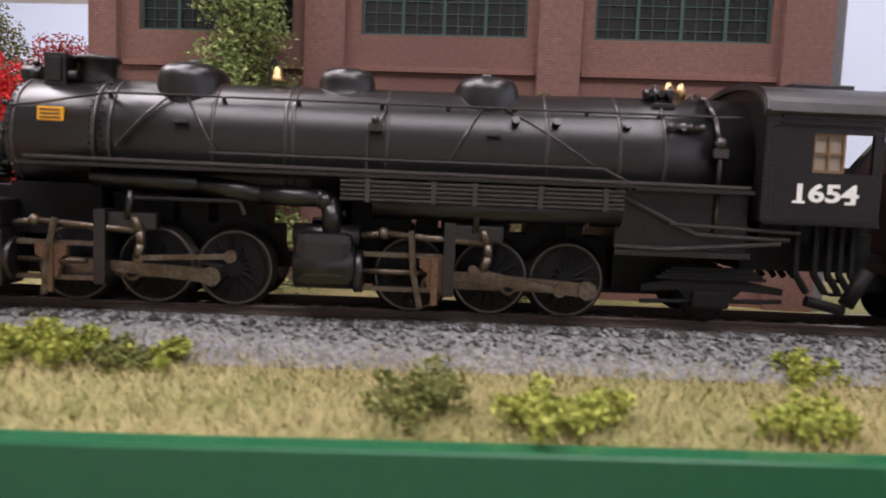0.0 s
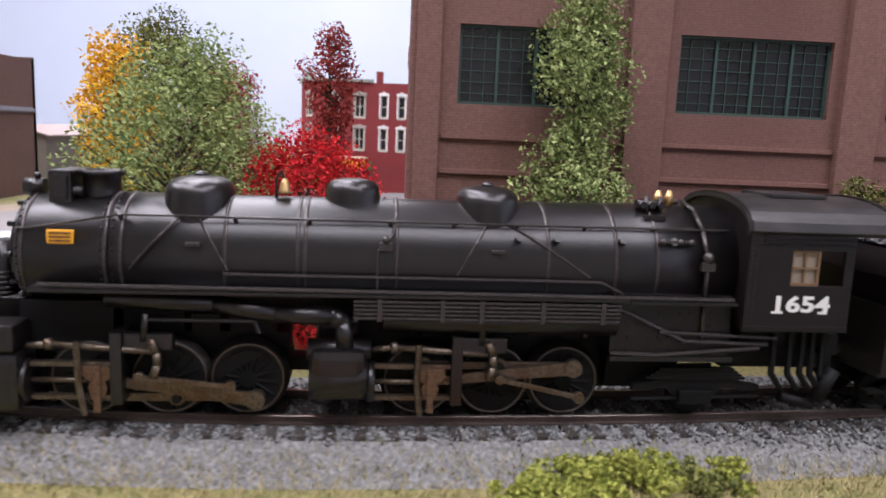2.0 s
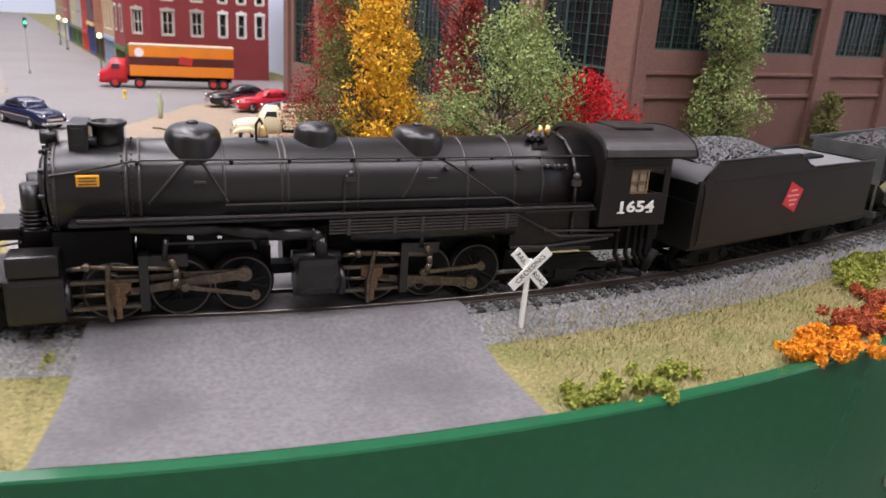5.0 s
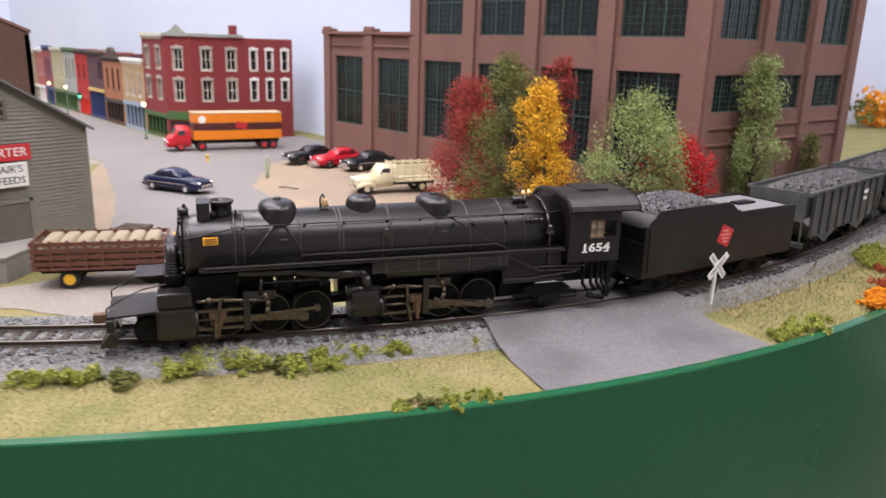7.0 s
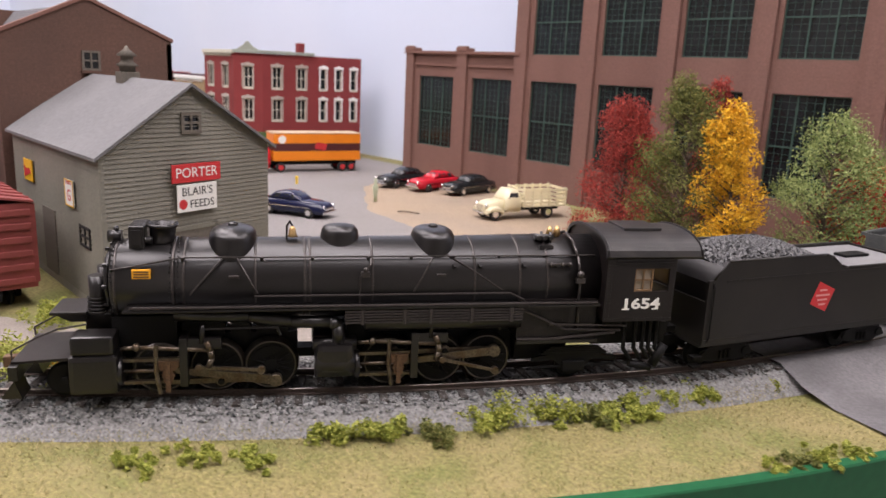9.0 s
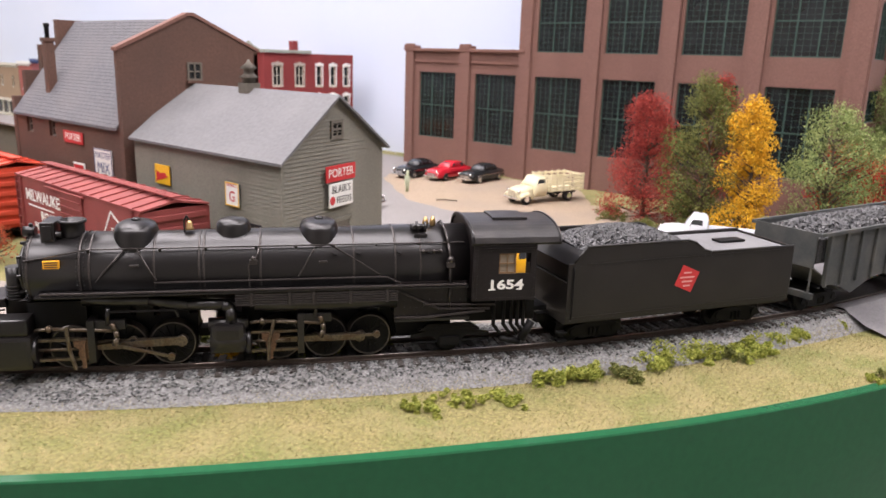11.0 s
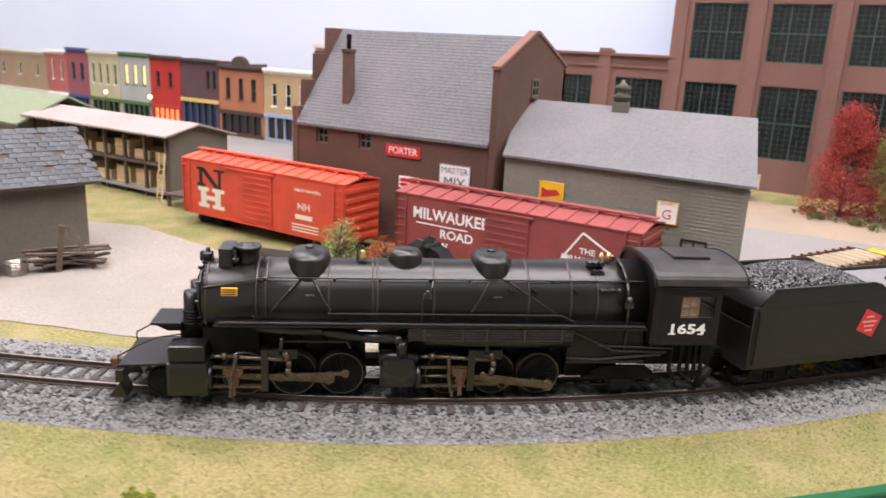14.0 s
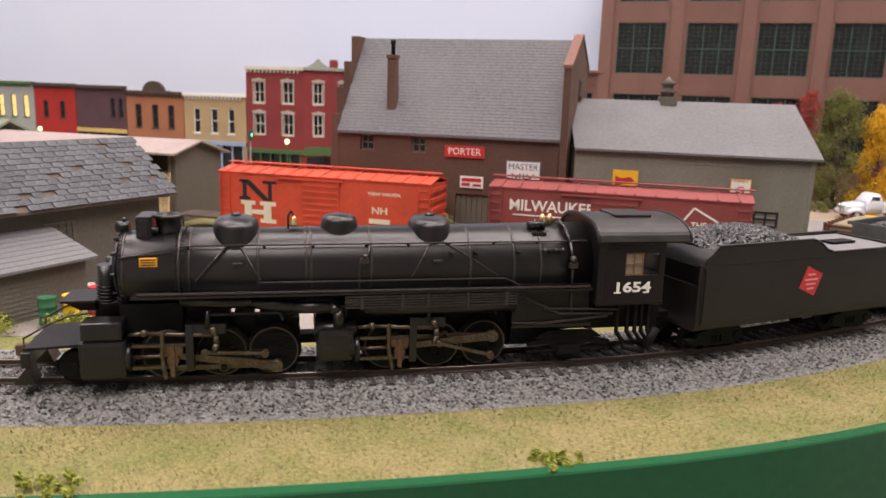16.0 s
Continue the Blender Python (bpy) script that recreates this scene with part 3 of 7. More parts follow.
# ---------------------------------------------------------------- buildings
def wall_with_holes(name, along, height, holes, thick, mat_, parent, m):
    """A wall in its local x-z plane, y from 0 (outside) to thick; holes: x0, x1, z0, z1."""
    xs = sorted({along[0], along[1], *[h[0] for h in holes], *[h[1] for h in holes]})
    zs = sorted({height[0], height[1], *[h[2] for h in holes], *[h[3] for h in holes]})
    bm = bms()

    def solid(i, k):
        if not (0 <= i < len(xs) - 1 and 0 <= k < len(zs) - 1):
            return False
        cx, cz = (xs[i] + xs[i + 1]) / 2, (zs[k] + zs[k + 1]) / 2
        return not any(h[0] < cx < h[1] and h[2] < cz < h[3] for h in holes)
    vs = {}

    def vert(i, y, k):
        if (i, y, k) not in vs:
            vs[i, y, k] = bm.verts.new((xs[i], y, zs[k]))
        return vs[i, y, k]
    t = thick
    for i in range(len(xs) - 1):
        for k in range(len(zs) - 1):
            if not solid(i, k):
                continue
            bm.faces.new((vert(i, 0, k), vert(i + 1, 0, k), vert(i + 1, 0, k + 1), vert(i, 0, k + 1)))
            bm.faces.new((vert(i, t, k + 1), vert(i + 1, t, k + 1), vert(i + 1, t, k), vert(i, t, k)))
            if not solid(i - 1, k):
                bm.faces.new((vert(i, 0, k), vert(i, 0, k + 1), vert(i, t, k + 1), vert(i, t, k)))
            if not solid(i + 1, k):
                bm.faces.new((vert(i + 1, 0, k), vert(i + 1, t, k), vert(i + 1, t, k + 1), vert(i + 1, 0, k + 1)))
            if not solid(i, k - 1):
                bm.faces.new((vert(i, 0, k), vert(i, t, k), vert(i + 1, t, k), vert(i + 1, 0, k)))
            if not solid(i, k + 1):
                bm.faces.new((vert(i, 0, k + 1), vert(i + 1, 0, k + 1), vert(i + 1, t, k + 1), vert(i, t, k + 1)))
    return part(name, bm, mat_, parent, at=m)


def window(parent, m, x0, x1, z0, z1, frame_mat, pane_mat, cols=2, rows=2, fr=0.7, bar=0.35, sill=None, minor=0):
    """Sash window set into an opening in the local x-z plane of m."""
    bm = bms()
    for a in ((x0, x0 + fr, z0, z1), (x1 - fr, x1, z0, z1), (x0 + fr, x1 - fr, z0, z0 + fr), (x0 + fr, x1 - fr, z1 - fr, z1)):
        box(bm, a[0], a[1], 0.6, 1.6, a[2], a[3])
    w = part("window", bm, frame_mat, parent, at=m)
    for i in range(1, cols):
        c = x0 + (x1 - x0) * i / cols
        bm = bms()
        box(bm, c - bar, c + bar, 0.65, 1.5, z0 + fr, z1 - fr)
        part("glazing_bar", bm, frame_mat, w)
    for k in range(1, rows):
        c = z0 + (z1 - z0) * k / rows
        bm = bms()
        box(bm, x0 + fr, x1 - fr, 0.7, 1.45, c - bar, c + bar)
        part("glazing_bar", bm, frame_mat, w)
    if minor:
        bm = bms()
        nx, nz = minor
        for i in range(1, nx):
            c = x0 + (x1 - x0) * i / nx
            box(bm, c - 0.13, c + 0.13, 1.0, 1.4, z0 + fr, z1 - fr)
        for k in range(1, nz):
            c = z0 + (z1 - z0) * k / nz
            box(bm, x0 + fr, x1 - fr, 1.02, 1.38, c - 0.13, c + 0.13)
        tagged(part("glazing_grid", bm, frame_mat, w), kind="stuff")
    bm = bms()
    box(bm, x0, x1, 1.5, 1.9, z0, z1)
    part("pane", bm, pane_mat, w)
    if sill:
        bm = bms()
        box(bm, x0 - 1, x1 + 1, -0.9, 1.0, z0 - 1.5, z0 - 0.02)
        part("sill", bm, sill, w)
    return w


def factory():
    f = thing("factory", mm(0, 0, 0), "large brown brick factory with tall multi-pane windows", "factory")
    H = 262
    face = mm(0, 0, 0)
    cent = [-427.5, -347, -270, -194, -119.5, -45]
    holes = []
    for i, c in enumerate(cent):
        holes.append((c - 26.5, c + 26.5, 33, 105.5))
    low = wall_with_holes("wall", (-474, -309), (-2, 128), holes[:2], 5, FACTORY, f, face)
    hi = wall_with_holes("wall", (-309, 0), (-2, H), holes[2:] + [(c - 26.5, c + 26.5, 129, 185) for c in cent[2:]] + [(c - 26.5, c + 26.5, 208, 250) for c in cent[2:]], 5, FACTORY, f, face)
    for i, c in enumerate(cent):
        window(f, mm(0, 1.2, 0), c - 26.5, c + 26.5, 33, 105.5, SASH, PANE, 3, 2, 1.0, 0.6, TRIM, (9, 14))
        if i > 1:
            window(f, mm(0, 1.2, 0), c - 26.5, c + 26.5, 129, 185, SASH, PANE, 3, 2, 1.0, 0.6, TRIM, (9, 12))
            window(f, mm(0, 1.2, 0), c - 26.5, c + 26.5, 208, 250, SASH, PANE, 3, 2, 1.0, 0.6, TRIM, (9, 10))
    # right facade runs away from the corner
    right = mm(0, 0, 0, 90)
    rc = [(13, 64), (86, 138), (158.5, 211)]
    rh = [(a, b, 80, 105.5) for a, b in rc] + [(a, b, 129, 172) for a, b in rc] + [(a, b, 200, 245) for a, b in rc]
    wall_with_holes("wall", (5, 228), (-2, H), rh, 5, FACTORY, f, right)
    for a, b, c, d in rh:
        window(f, right @ mm(0, 1.2, 0), a, b, c, d, SASH, PANE, 4, 1, 0.9, 0.5, TRIM, (12, 7))
    # pilasters and bands
    edges = [-474, -387, -309, -232, -156.5, -82]
    for k, x in enumerate(edges + [-6]):
        bm = bms()
        box(bm, x - (0 if k in (0,) else 7), x + (12 if k == 0 else 7 if k < 6 else 8), -3.2, 0.4, -2, 136 if k < 2 else H + 4, 0.4)
        part("pilaster", bm, FACTORY, f)
    for k, y in enumerate((-1, 75, 148, 220)):
        bm = bms()
        box(bm, -0.4, 3.2, y - (0 if k == 0 else 6.5), y + (8 if k in (0, 3) else 6.5), -2, H + 4, 0.4)
        part("pilaster", bm, FACTORY, f)
    for (a, b) in ((8, 68), (82, 141), (155, 213)):
        for z in (57, 68.5):
            bm = bms()
            box(bm, -0.4, 1.3, a, b, z, z + 1.6, 0.2)
            part("ledge", bm, TRIM, f)
    for x0, x1, z in ((-462, -394, 116), (-380, -316, 116)):
        bm = bms()
        box(bm, x0, x1, -1.6, 0.4, z, z + 2.2, 0.2)
        part("cornice", bm, TRIM, f)
    bm = bms()
    box(bm, -476, -309, -4, 6, 128, 131, 0.4)
    part("parapet", bm, TRIM, f)
    for x in (-475, -394):
        bm = bms()
        box(bm, x, x + 15, -4.4, 7, 131.1, 134.2, 0.4)
        part("parapet_cap", bm, TRIM, f)
    bm = bms()
    box(bm, -474, -309, 5.1, 58, 120, 124)
    box(bm, -474, -470, 5.1, 58, -2, 128)
    box(bm, -309, -5.1, 5.1, 223, H - 6, H - 2)
    box(bm, -309, -305, 5.1, 228, 124.1, H)
    box(bm, -309, 0, 228.1, 232, -2, H)
    part("roof", bm, ROOFGREY, f, "grey flat tar roof")


def clapboard(bm, x0, x1, z0, z1, y, pitch=2.0, lip=0.5):
    """Overlapping boards on a wall that faces -y."""
    z = z0
    while z < z1 - 0.05:
        t = min(z + pitch, z1)
        prism(bm, [(y - lip, z), (y + 0.8, z), (y + 0.8, t), (y - 0.05, t)], "x", x0, x1)
        z = t


def sign(name, label, m, w, h, back, rows, rim=None):
    """A flat board that faces -y in m, with rows of (text, size, dz, material, dx)."""
    s = thing(name, m, label, "sign")
    bm = bms()
    box(bm, -w / 2, w / 2, -0.6, 0, -h / 2, h / 2, 0.15)
    part("board", bm, back, s)
    if rim:
        bm = bms()
        for a in ((-w / 2, w / 2, h / 2 - 0.5, h / 2), (-w / 2, w / 2, -h / 2, -h / 2 + 0.5), (-w / 2, -w / 2 + 0.5, -h / 2 + 0.5, h / 2 - 0.5), (w / 2 - 0.5, w / 2, -h / 2 + 0.5, h / 2 - 0.5)):
            box(bm, a[0], a[1], -0.75, -0.55, a[2], a[3])
        part("rim", bm, rim, s)
    for text, size, dz, mt, dx in rows:
        letters(text, size, mt, s, mm(dx, -0.66, dz), 0.06)
    return s


def gable_roof(f, x0, x1, yf, yr, yb, ze, zr, mat_, over=4.0, thick=1.6, rows=0):
    """Two roof slabs that meet at a ridge parallel to x; rows > 0 lays courses of slates on the front slope."""
    for ya, name in ((yf, "roof"), (yb, "roof")):
        d = 1 if ya > yr else -1
        slope = (zr - ze) / abs(yr - ya)
        ye, zz = ya + d * over, ze - slope * over
        bm = bms()
        prism(bm, [(ye, zz), (yr, zr), (yr, zr + thick), (ye, zz + thick)], "x", x0, x1)
        r = part(name, bm, mat_, f)
        if rows and ya == yf:
            ny = (yr - ye)
            for i in range(rows):
                a, b = i / rows, (i + 1) / rows
                bm = bms()
                prism(bm, [(ye + ny * a, zz + (zr - zz) * a + thick + 0.05), (ye + ny * b, zz + (zr - zz) * b + thick + 0.05), (ye + ny * b, zz + (zr - zz) * b + thick + 0.15), (ye + ny * a, zz + (zr - zz) * a + thick + 0.4)], "x", x0, x1)
                part("slate_course", bm, mat_, r)


def skew(top, y0, k):
    """Leans a building's plan: x grows by k for each unit of depth behind y0."""
    lean = Matrix.Identity(4)
    lean[0][1], lean[0][3] = k, -k * y0 * MM
    todo = [(c, top.matrix_basis @ c.matrix_basis) for c in top.children]
    while todo:
        ob, m = todo.pop()
        ob.data.transform(m.inverted() @ lean @ m)
        todo += [(c, m @ c.matrix_basis) for c in ob.children]


def feed_store():
    f = thing("feed_store", mm(0, 0, 0), "olive-grey clapboard feed store with a grey gable roof", "building")
    x0, x1, yf, yb, yr, ze, zr = -285, -147, -429, -340, -385.5, 70, 98
    bm = bms()
    box(bm, x0, x1, yf + 0.85, yf + 2, 4, ze)
    fw = part("front_wall", bm, CLAP, f)
    for k in range(33):
        bm = bms()
        prism(bm, [(yf - 0.5, 4 + 2 * k), (yf + 0.8, 4 + 2 * k), (yf + 0.8, 6 + 2 * k), (yf - 0.05, 6 + 2 * k)], "x", x0, x1)
        part("board", bm, CLAP, fw)
    # gable wall with boards cut to the slope
    bm = bms()
    prism(bm, [(yf + 2, 4), (yf + 2, ze), (yr, zr - 1), (yb - 2, ze), (yb - 2, 4)], "x", x1 - 2, x1 - 0.85)
    gw = part("gable_wall", bm, CLAP, f)
    z = 4.0
    while z < zr:
        t = min(z + 2.0, zr)
        def ys(zz):
            k = 0 if zz <= ze else (zz - ze) / (zr - ze)
            return yf + (yr - yf) * k, yb + (yr - yb) * k
        (a, b), (c, d) = ys(z), ys(t)
        bm = bms()
        hull_box(bm, [(x1 - 0.8, a, z), (x1 - 0.8, b, z), (x1 + 0.5, b, z), (x1 + 0.5, a, z)], [(x1 - 0.8, c, t), (x1 - 0.8, d + 0.01, t), (x1 + 0.05, d + 0.01, t), (x1 + 0.05, c, t)])
        part("board", bm, CLAP, gw)
        z = t
    bm = bms()
    box(bm, x0, x0 + 2, yf + 1, yb, 0, ze)
    box(bm, x0, x1 - 1, yb - 2, yb, 0, ze)
    part("rear_wall", bm, CLAP, f)
    bm = bms()
    box(bm, x0, x1 + 0.3, yf - 0.4, yb, -2, 4)
    part("foundation", bm, CONCRETE, f)
    bm = bms()
    box(bm, x1 - 1, x1 + 0.9, yf - 0.9, yf + 1.2, 4, ze)
    part("corner_board", bm, CLAP, f)
    gable_roof(f, x0 - 1, x1 + 3.6, yf, yr, yb, ze, zr, ROOFGREY, 3.5, 1.4)
    # cupola vent
    bm = bms()
    box(bm, -226, -216, yr - 5, yr + 5, zr - 2, zr + 4, 0.3)
    lathe(bm, [(4.2, 0), (4.2, 2.5), (6.2, 3.2), (3.4, 5.0), (3.4, 7.5), (5.6, 8.2), (1.2, 11.5), (0.6, 13)], (-221, yr, zr + 4), "z", 12)
    part("roof_vent", bm, SHEDWOOD, f, "dark grey ventilator on the ridge")
    g = mm(x1 + 0.6, 0, 0, 90)
    window(f, g @ mm(0, -1.3, 0), -390.5, -380, 77, 86.5, SHEDWOOD, PANE, 2, 2, 1.6, 0.5)
    # gable door and dock
    bm = bms()
    box(bm, x1 - 0.2, x1 + 0.75, -398, -374, 4, 33)
    d = part("door", bm, SHEDWOOD, f, "dark weathered plank freight door")
    bm = bms()
    for a, b, c, e in ((-400, -398, 4, 35), (-374, -372, 4, 35), (-400, -372, 33, 35)):
        box(bm, x1 + 0.1, x1 + 1.2, a, b, c, e)
    part("door_frame", bm, CLAP, d)
    window(f, mm(0, yf - 1.6, 0), -177, -163, 27, 36.5, BLACKINK, PANE, 2, 2, 1.2, 0.5)
    bm = bms()
    box(bm, -234, -214, yf - 0.9, yf + 0.2, 4, 36)
    part("door", bm, SHEDWOOD, f, "dark weathered plank freight door")
    dock = thing("loading_dock", mm(0, 0, 0), "weathered grey concrete loading dock by the feed store", "loading dock")
    bm = bms()
    prism(bm, [(-147, -414), (-128, -414), (-118, -394), (-131, -375), (-147, -375)], "z", -1, 12)
    part("dock_block", bm, CONCRETE, dock)
    bm = bms()
    prism(bm, [(-147.4, -414.6), (-127.6, -414.6), (-117.2, -394), (-130.8, -374.4), (-147.4, -374.4)], "z", 12.004, 13.2)
    part("dock_slab", bm, CONCRETE, dock)
    skew(f, yf, -0.262)
    skew(dock, yf, -0.262)
    turn = 90 + math.degrees(math.atan(0.262))
    sign("sign_board", "red store sign with white capital letters", mm(-156.3, -384.2, 59.6, turn), 27, 8.4, REDPAINT, [("PORTER", 6.4, 0, WHITE, 0)])
    sign("sign_board", "white feed sign with black letters and a red dot", mm(-156.3, -384.2, 48.2, turn), 22, 12.5, WHITE, [("BLAIR'S", 5.4, 2.8, BLACKINK, 0), ("FEEDS", 5.2, -3.0, BLACKINK, 2.5), ("\u25cf", 6, -3.0, REDPAINT, -8.0)])
    YEL = paint("yellow_enamel", (0.85, 0.5, 0.03))
    s = sign("sign_board", "yellow and red seed corn sign", mm(-253, yf - 1.0, 51), 15.5, 11, YEL, [])
    bm = bms()
    prism(bm, [(-6, -4), (6, -1), (3, 1.5), (-2, 0.5), (-6, 2)], "y", -0.8, -0.62)
    part("emblem", bm, REDPAINT, s)
    s = sign("sign_board", "white and orange seed sign with a round letter mark", mm(-185.5, yf - 1.0, 49), 11.5, 12, WHITE, [("FUNK'S", 2.4, 4.6, REDPAINT, 0), ("G", 7.5, -1.2, REDPAINT, 0)], YEL)


def porter_house():
    f = thing("warehouse", mm(0, 0, 0), "brown brick warehouse with a steep grey slate roof", "building")
    x0, x1, yf, yb, yr = -452, -290, -432.5, -338, -386
    wins = [(-430.5, -420.5, 60.5, 71.5), (-393.5, -383.5, 60.5, 71.5), (-393.5, -383.5, 26, 40)]
    door = (-362, -340, 2, 35)
    w = wall_with_holes("wall", (x0, x1 - 5), (-2, 76), wins + [door], 4, PORTERBRICK, f, mm(0, yf, 0))
    for a in wins:
        window(f, mm(0, yf + 1, 0), *a, SHEDWOOD, PANE, 2, 2, 1.2, 0.45, PORTERBRICK)
    bm = bms()
    box(bm, door[0], door[1], yf + 2.2, yf + 3.0, door[2], door[3])
    leaf = part("door", bm, SHEDWOOD, f, "dark plank warehouse door")
    for i in range(6):
        a = door[0] + (door[1] - door[0]) * i / 6
        bm = bms()
        box(bm, a + 0.15, a + 3.5, yf + 1.4, yf + 2.15, door[2], door[3])
        part("plank", bm, SHEDWOOD, leaf)
    # gable walls
    bm = bms()
    prism(bm, [(yf - 0.6, -2), (yf - 0.6, 118), (yr - 2, 139), (yr + 2, 139), (yb, 119), (yb, -2)], "x", x1 - 4.5, x1)
    g = part("gable_wall", bm, PORTERBRICK, f)
    bm = bms()
    prism(bm, [(yf - 1.6, 117.5), (yr - 2, 139.2), (yr + 2, 139.2), (yb + 1, 119), (yb + 1, 121), (yr + 2, 141.2), (yr - 2, 141.2), (yf - 1.6, 119.5)], "x", x1 - 5.2, x1 + 0.7)
    part("coping", bm, TRIM, g)
    bm = bms()
    prism(bm, [(yf - 0.6, -2), (yf - 0.6, 84), (yf + 8, 84), (yf + 8, 102), (yf + 20, 102), (yf + 20, 120), (yf + 33, 120), (yf + 33, 138), (yr + 12, 138), (yr + 12, 120), (yb, 120), (yb, -2)], "x", x0, x0 + 5)
    part("gable_wall", bm, PORTERBRICK, f)
    window(f, mm(x1 + 0.4, 0, 0, 90) @ mm(0, -1.2, 0), -390, -380, 101, 112, SHEDWOOD, PANE, 2, 2, 1.2, 0.45, PORTERBRICK)
    bm = bms()
    box(bm, x0, x1, yb - 3, yb, -2, 118)
    part("rear_wall", bm, PORTERBRICK, f)
    gable_roof(f, x0 + 5.1, x1 - 4.6, yf, yr, yb, 75, 136, SLATE, 2.5, 1.4, 32)
    ch = thing("chimney", mm(-412, -421, 0), "slim brown brick chimney on the slate roof", "chimney")
    bm = bms()
    box(bm, -3, 3, -3, 3, 84, 122, 0.3)
    box(bm, -3.6, 3.6, -3.6, 3.6, 122, 124.5, 0.3)
    part("brick_shaft", bm, PORTERBRICK, ch)
    bm = bms()
    lathe(bm, [(1.5, 124.5), (1.5, 131), (1.9, 132), (1.9, 134)], (0, 0, 0), "z", 10)
    part("flue", bm, DARK, ch)
    sign("sign_board", "red store sign with white capital letters", mm(-356.5, yf - 0.5, 62.8), 27, 7.6, REDPAINT, [("PORTER", 6.2, 0, WHITE, 0)])
    BLU = paint("blue_ink", (0.05, 0.08, 0.2))
    sign("sign_board", "white sign with bold dark blue letters", mm(-317, yf - 0.5, 50.5), 22.5, 17, WHITE, [("MASTER", 5.4, 4.4, BLU, 0), ("MIX", 9.2, -3.2, BLU, 0)], BLU)
    s = sign("sign_board", "red and white soft drink sign in script", mm(-351, yf - 0.5, 43.2), 15.7, 7.8, WHITE, [])
    bm = bms()
    box(bm, -6.6, 6.6, -0.8, -0.62, 0.3, 2.6)
    box(bm, -6.6, -1, -0.8, -0.62, -2.6, -0.6)
    box(bm, 1, 6.6, -0.8, -0.62, -2.6, -1.1)
    part("script_bar", bm, REDPAINT, s)


def window_hood(w, hole, mat_):
    """Moulded head and side pieces round a sash window."""
    x0, x1, z0, z1 = hole
    c = (x0 + x1) / 2
    bm = bms()
    prism(bm, [(x0 - 2.2, z1 + 0.1), (x1 + 2.2, z1 + 0.1), (x1 + 2.2, z1 + 2.4), (c + 2, z1 + 3.4), (c, z1 + 4.6), (c - 2, z1 + 3.4), (x0 - 2.2, z1 + 2.4)], "y", -1.6, -0.45)
    part("hood", bm, mat_, w)
    for a in (x0 - 1.6, x1 + 0.1):
        bm = bms()
        box(bm, a, a + 1.5, -1.0, -0.45, z0, z1)
        part("architrave", bm, mat_, w)


def storefront(x0, x1, h, colour, name_label, wins, trim, shop, seed, pane=None, arch=False, depth=90, y=-125, shop_h=30, lit=None, open_side=False, hood=None, fascia=None):
    """A shop of the town row. wins: list of window centres on the upper floors with (z0, z1, width)."""
    wallm = material("town_wall", colour, 0.85, 0, 0.12, 900, 0.25, tuple(c * 0.6 for c in colour), 25, 0.35, brick=(2.4, 0.85, 0.18))
    b = thing("store_building", mm(0, 0, 0), name_label, "building", "shops along the town street")
    holes = [(c - w / 2, c + w / 2, z0, z1) for c, z0, z1, w in wins]
    shopw = (x0 + 5, x1 - 5, 4, shop_h - 5)
    wall_with_holes("front_wall", (x0, x1), (0, h), holes + [shopw], 3, wallm, b, mm(0, y, 0))
    bm = bms()
    box(bm, x0, x0 + 2.5, y + 3.1, y + depth, 0, h - 2)
    part("side_wall", bm, wallm, b)
    if not open_side:
        bm = bms()
        box(bm, x1 - 2.5, x1, y + 3.1, y + depth, 0, h - 2)
        part("side_wall", bm, wallm, b)
    bm = bms()
    box(bm, x0 + 2.5, x1 - 2.5, y + depth - 2, y + depth, 0, h - 4)
    part("rear_wall", bm, wallm, b)
    bm = bms()
    box(bm, x0 + 2.5, x1 - 2.5, y + 3.1, y + depth - 2.1, h - 8, h - 6)
    part("roof", bm, ROOFGREY, b)
    for hl in holes:
        w = window(b, mm(0, y + 0.4, 0), *hl, trim, pane or PANE, 1 if hl[1] - hl[0] < 10 else 2, 2, 0.9, 0.4, trim)
        if hood:
            window_hood(w, hl, hood)
    # shop front with posts
    bm = bms()
    box(bm, x0, x1, y - 1.6, y - 0.05, shop_h - 5, shop_h, 0.3)
    sf = part("shop_front", bm, fascia or shop, b)
    for i in range(6):
        a = shopw[0] + (shopw[1] - shopw[0]) * i / 5
        bm = bms()
        box(bm, a - 0.8, a + 0.8, y - 0.4, y + 2, 0, shop_h - 5.05)
        part("shop_post", bm, shop, sf)
    bm = bms()
    box(bm, x0, x1, y - 0.35, y - 0.05, 0, 4)
    part("stall_riser", bm, shop, sf)
    bm = bms()
    box(bm, shopw[0], shopw[1], y + 2.2, y + 2.8, shopw[2], shopw[3])
    part("shop_window", bm, lit or PANE, b)
    bm = bms()
    box(bm, x0 - 0.5, x1 + 0.5, y - 3, y + 3.2, h - 1, h + 3, 0.5)
    for i in range(int((x1 - x0) / 5)):
        a = x0 + 2.5 + 5 * i
        box(bm, a - 0.7, a + 0.7, y - 2.2, y - 0.05, h - 4, h - 1.05)
    if arch:
        c = (x0 + x1) / 2
        prism(bm, [(c - 17, h + 3), *[(c - 15 * math.cos(math.pi * k / 10), h + 3 + 12 * math.sin(math.pi * k / 10)) for k in range(11)], (c + 17, h + 3)], "y", y - 2.4, y + 2.5)
    part("cornice", bm, shop if arch else trim, b)
    return b


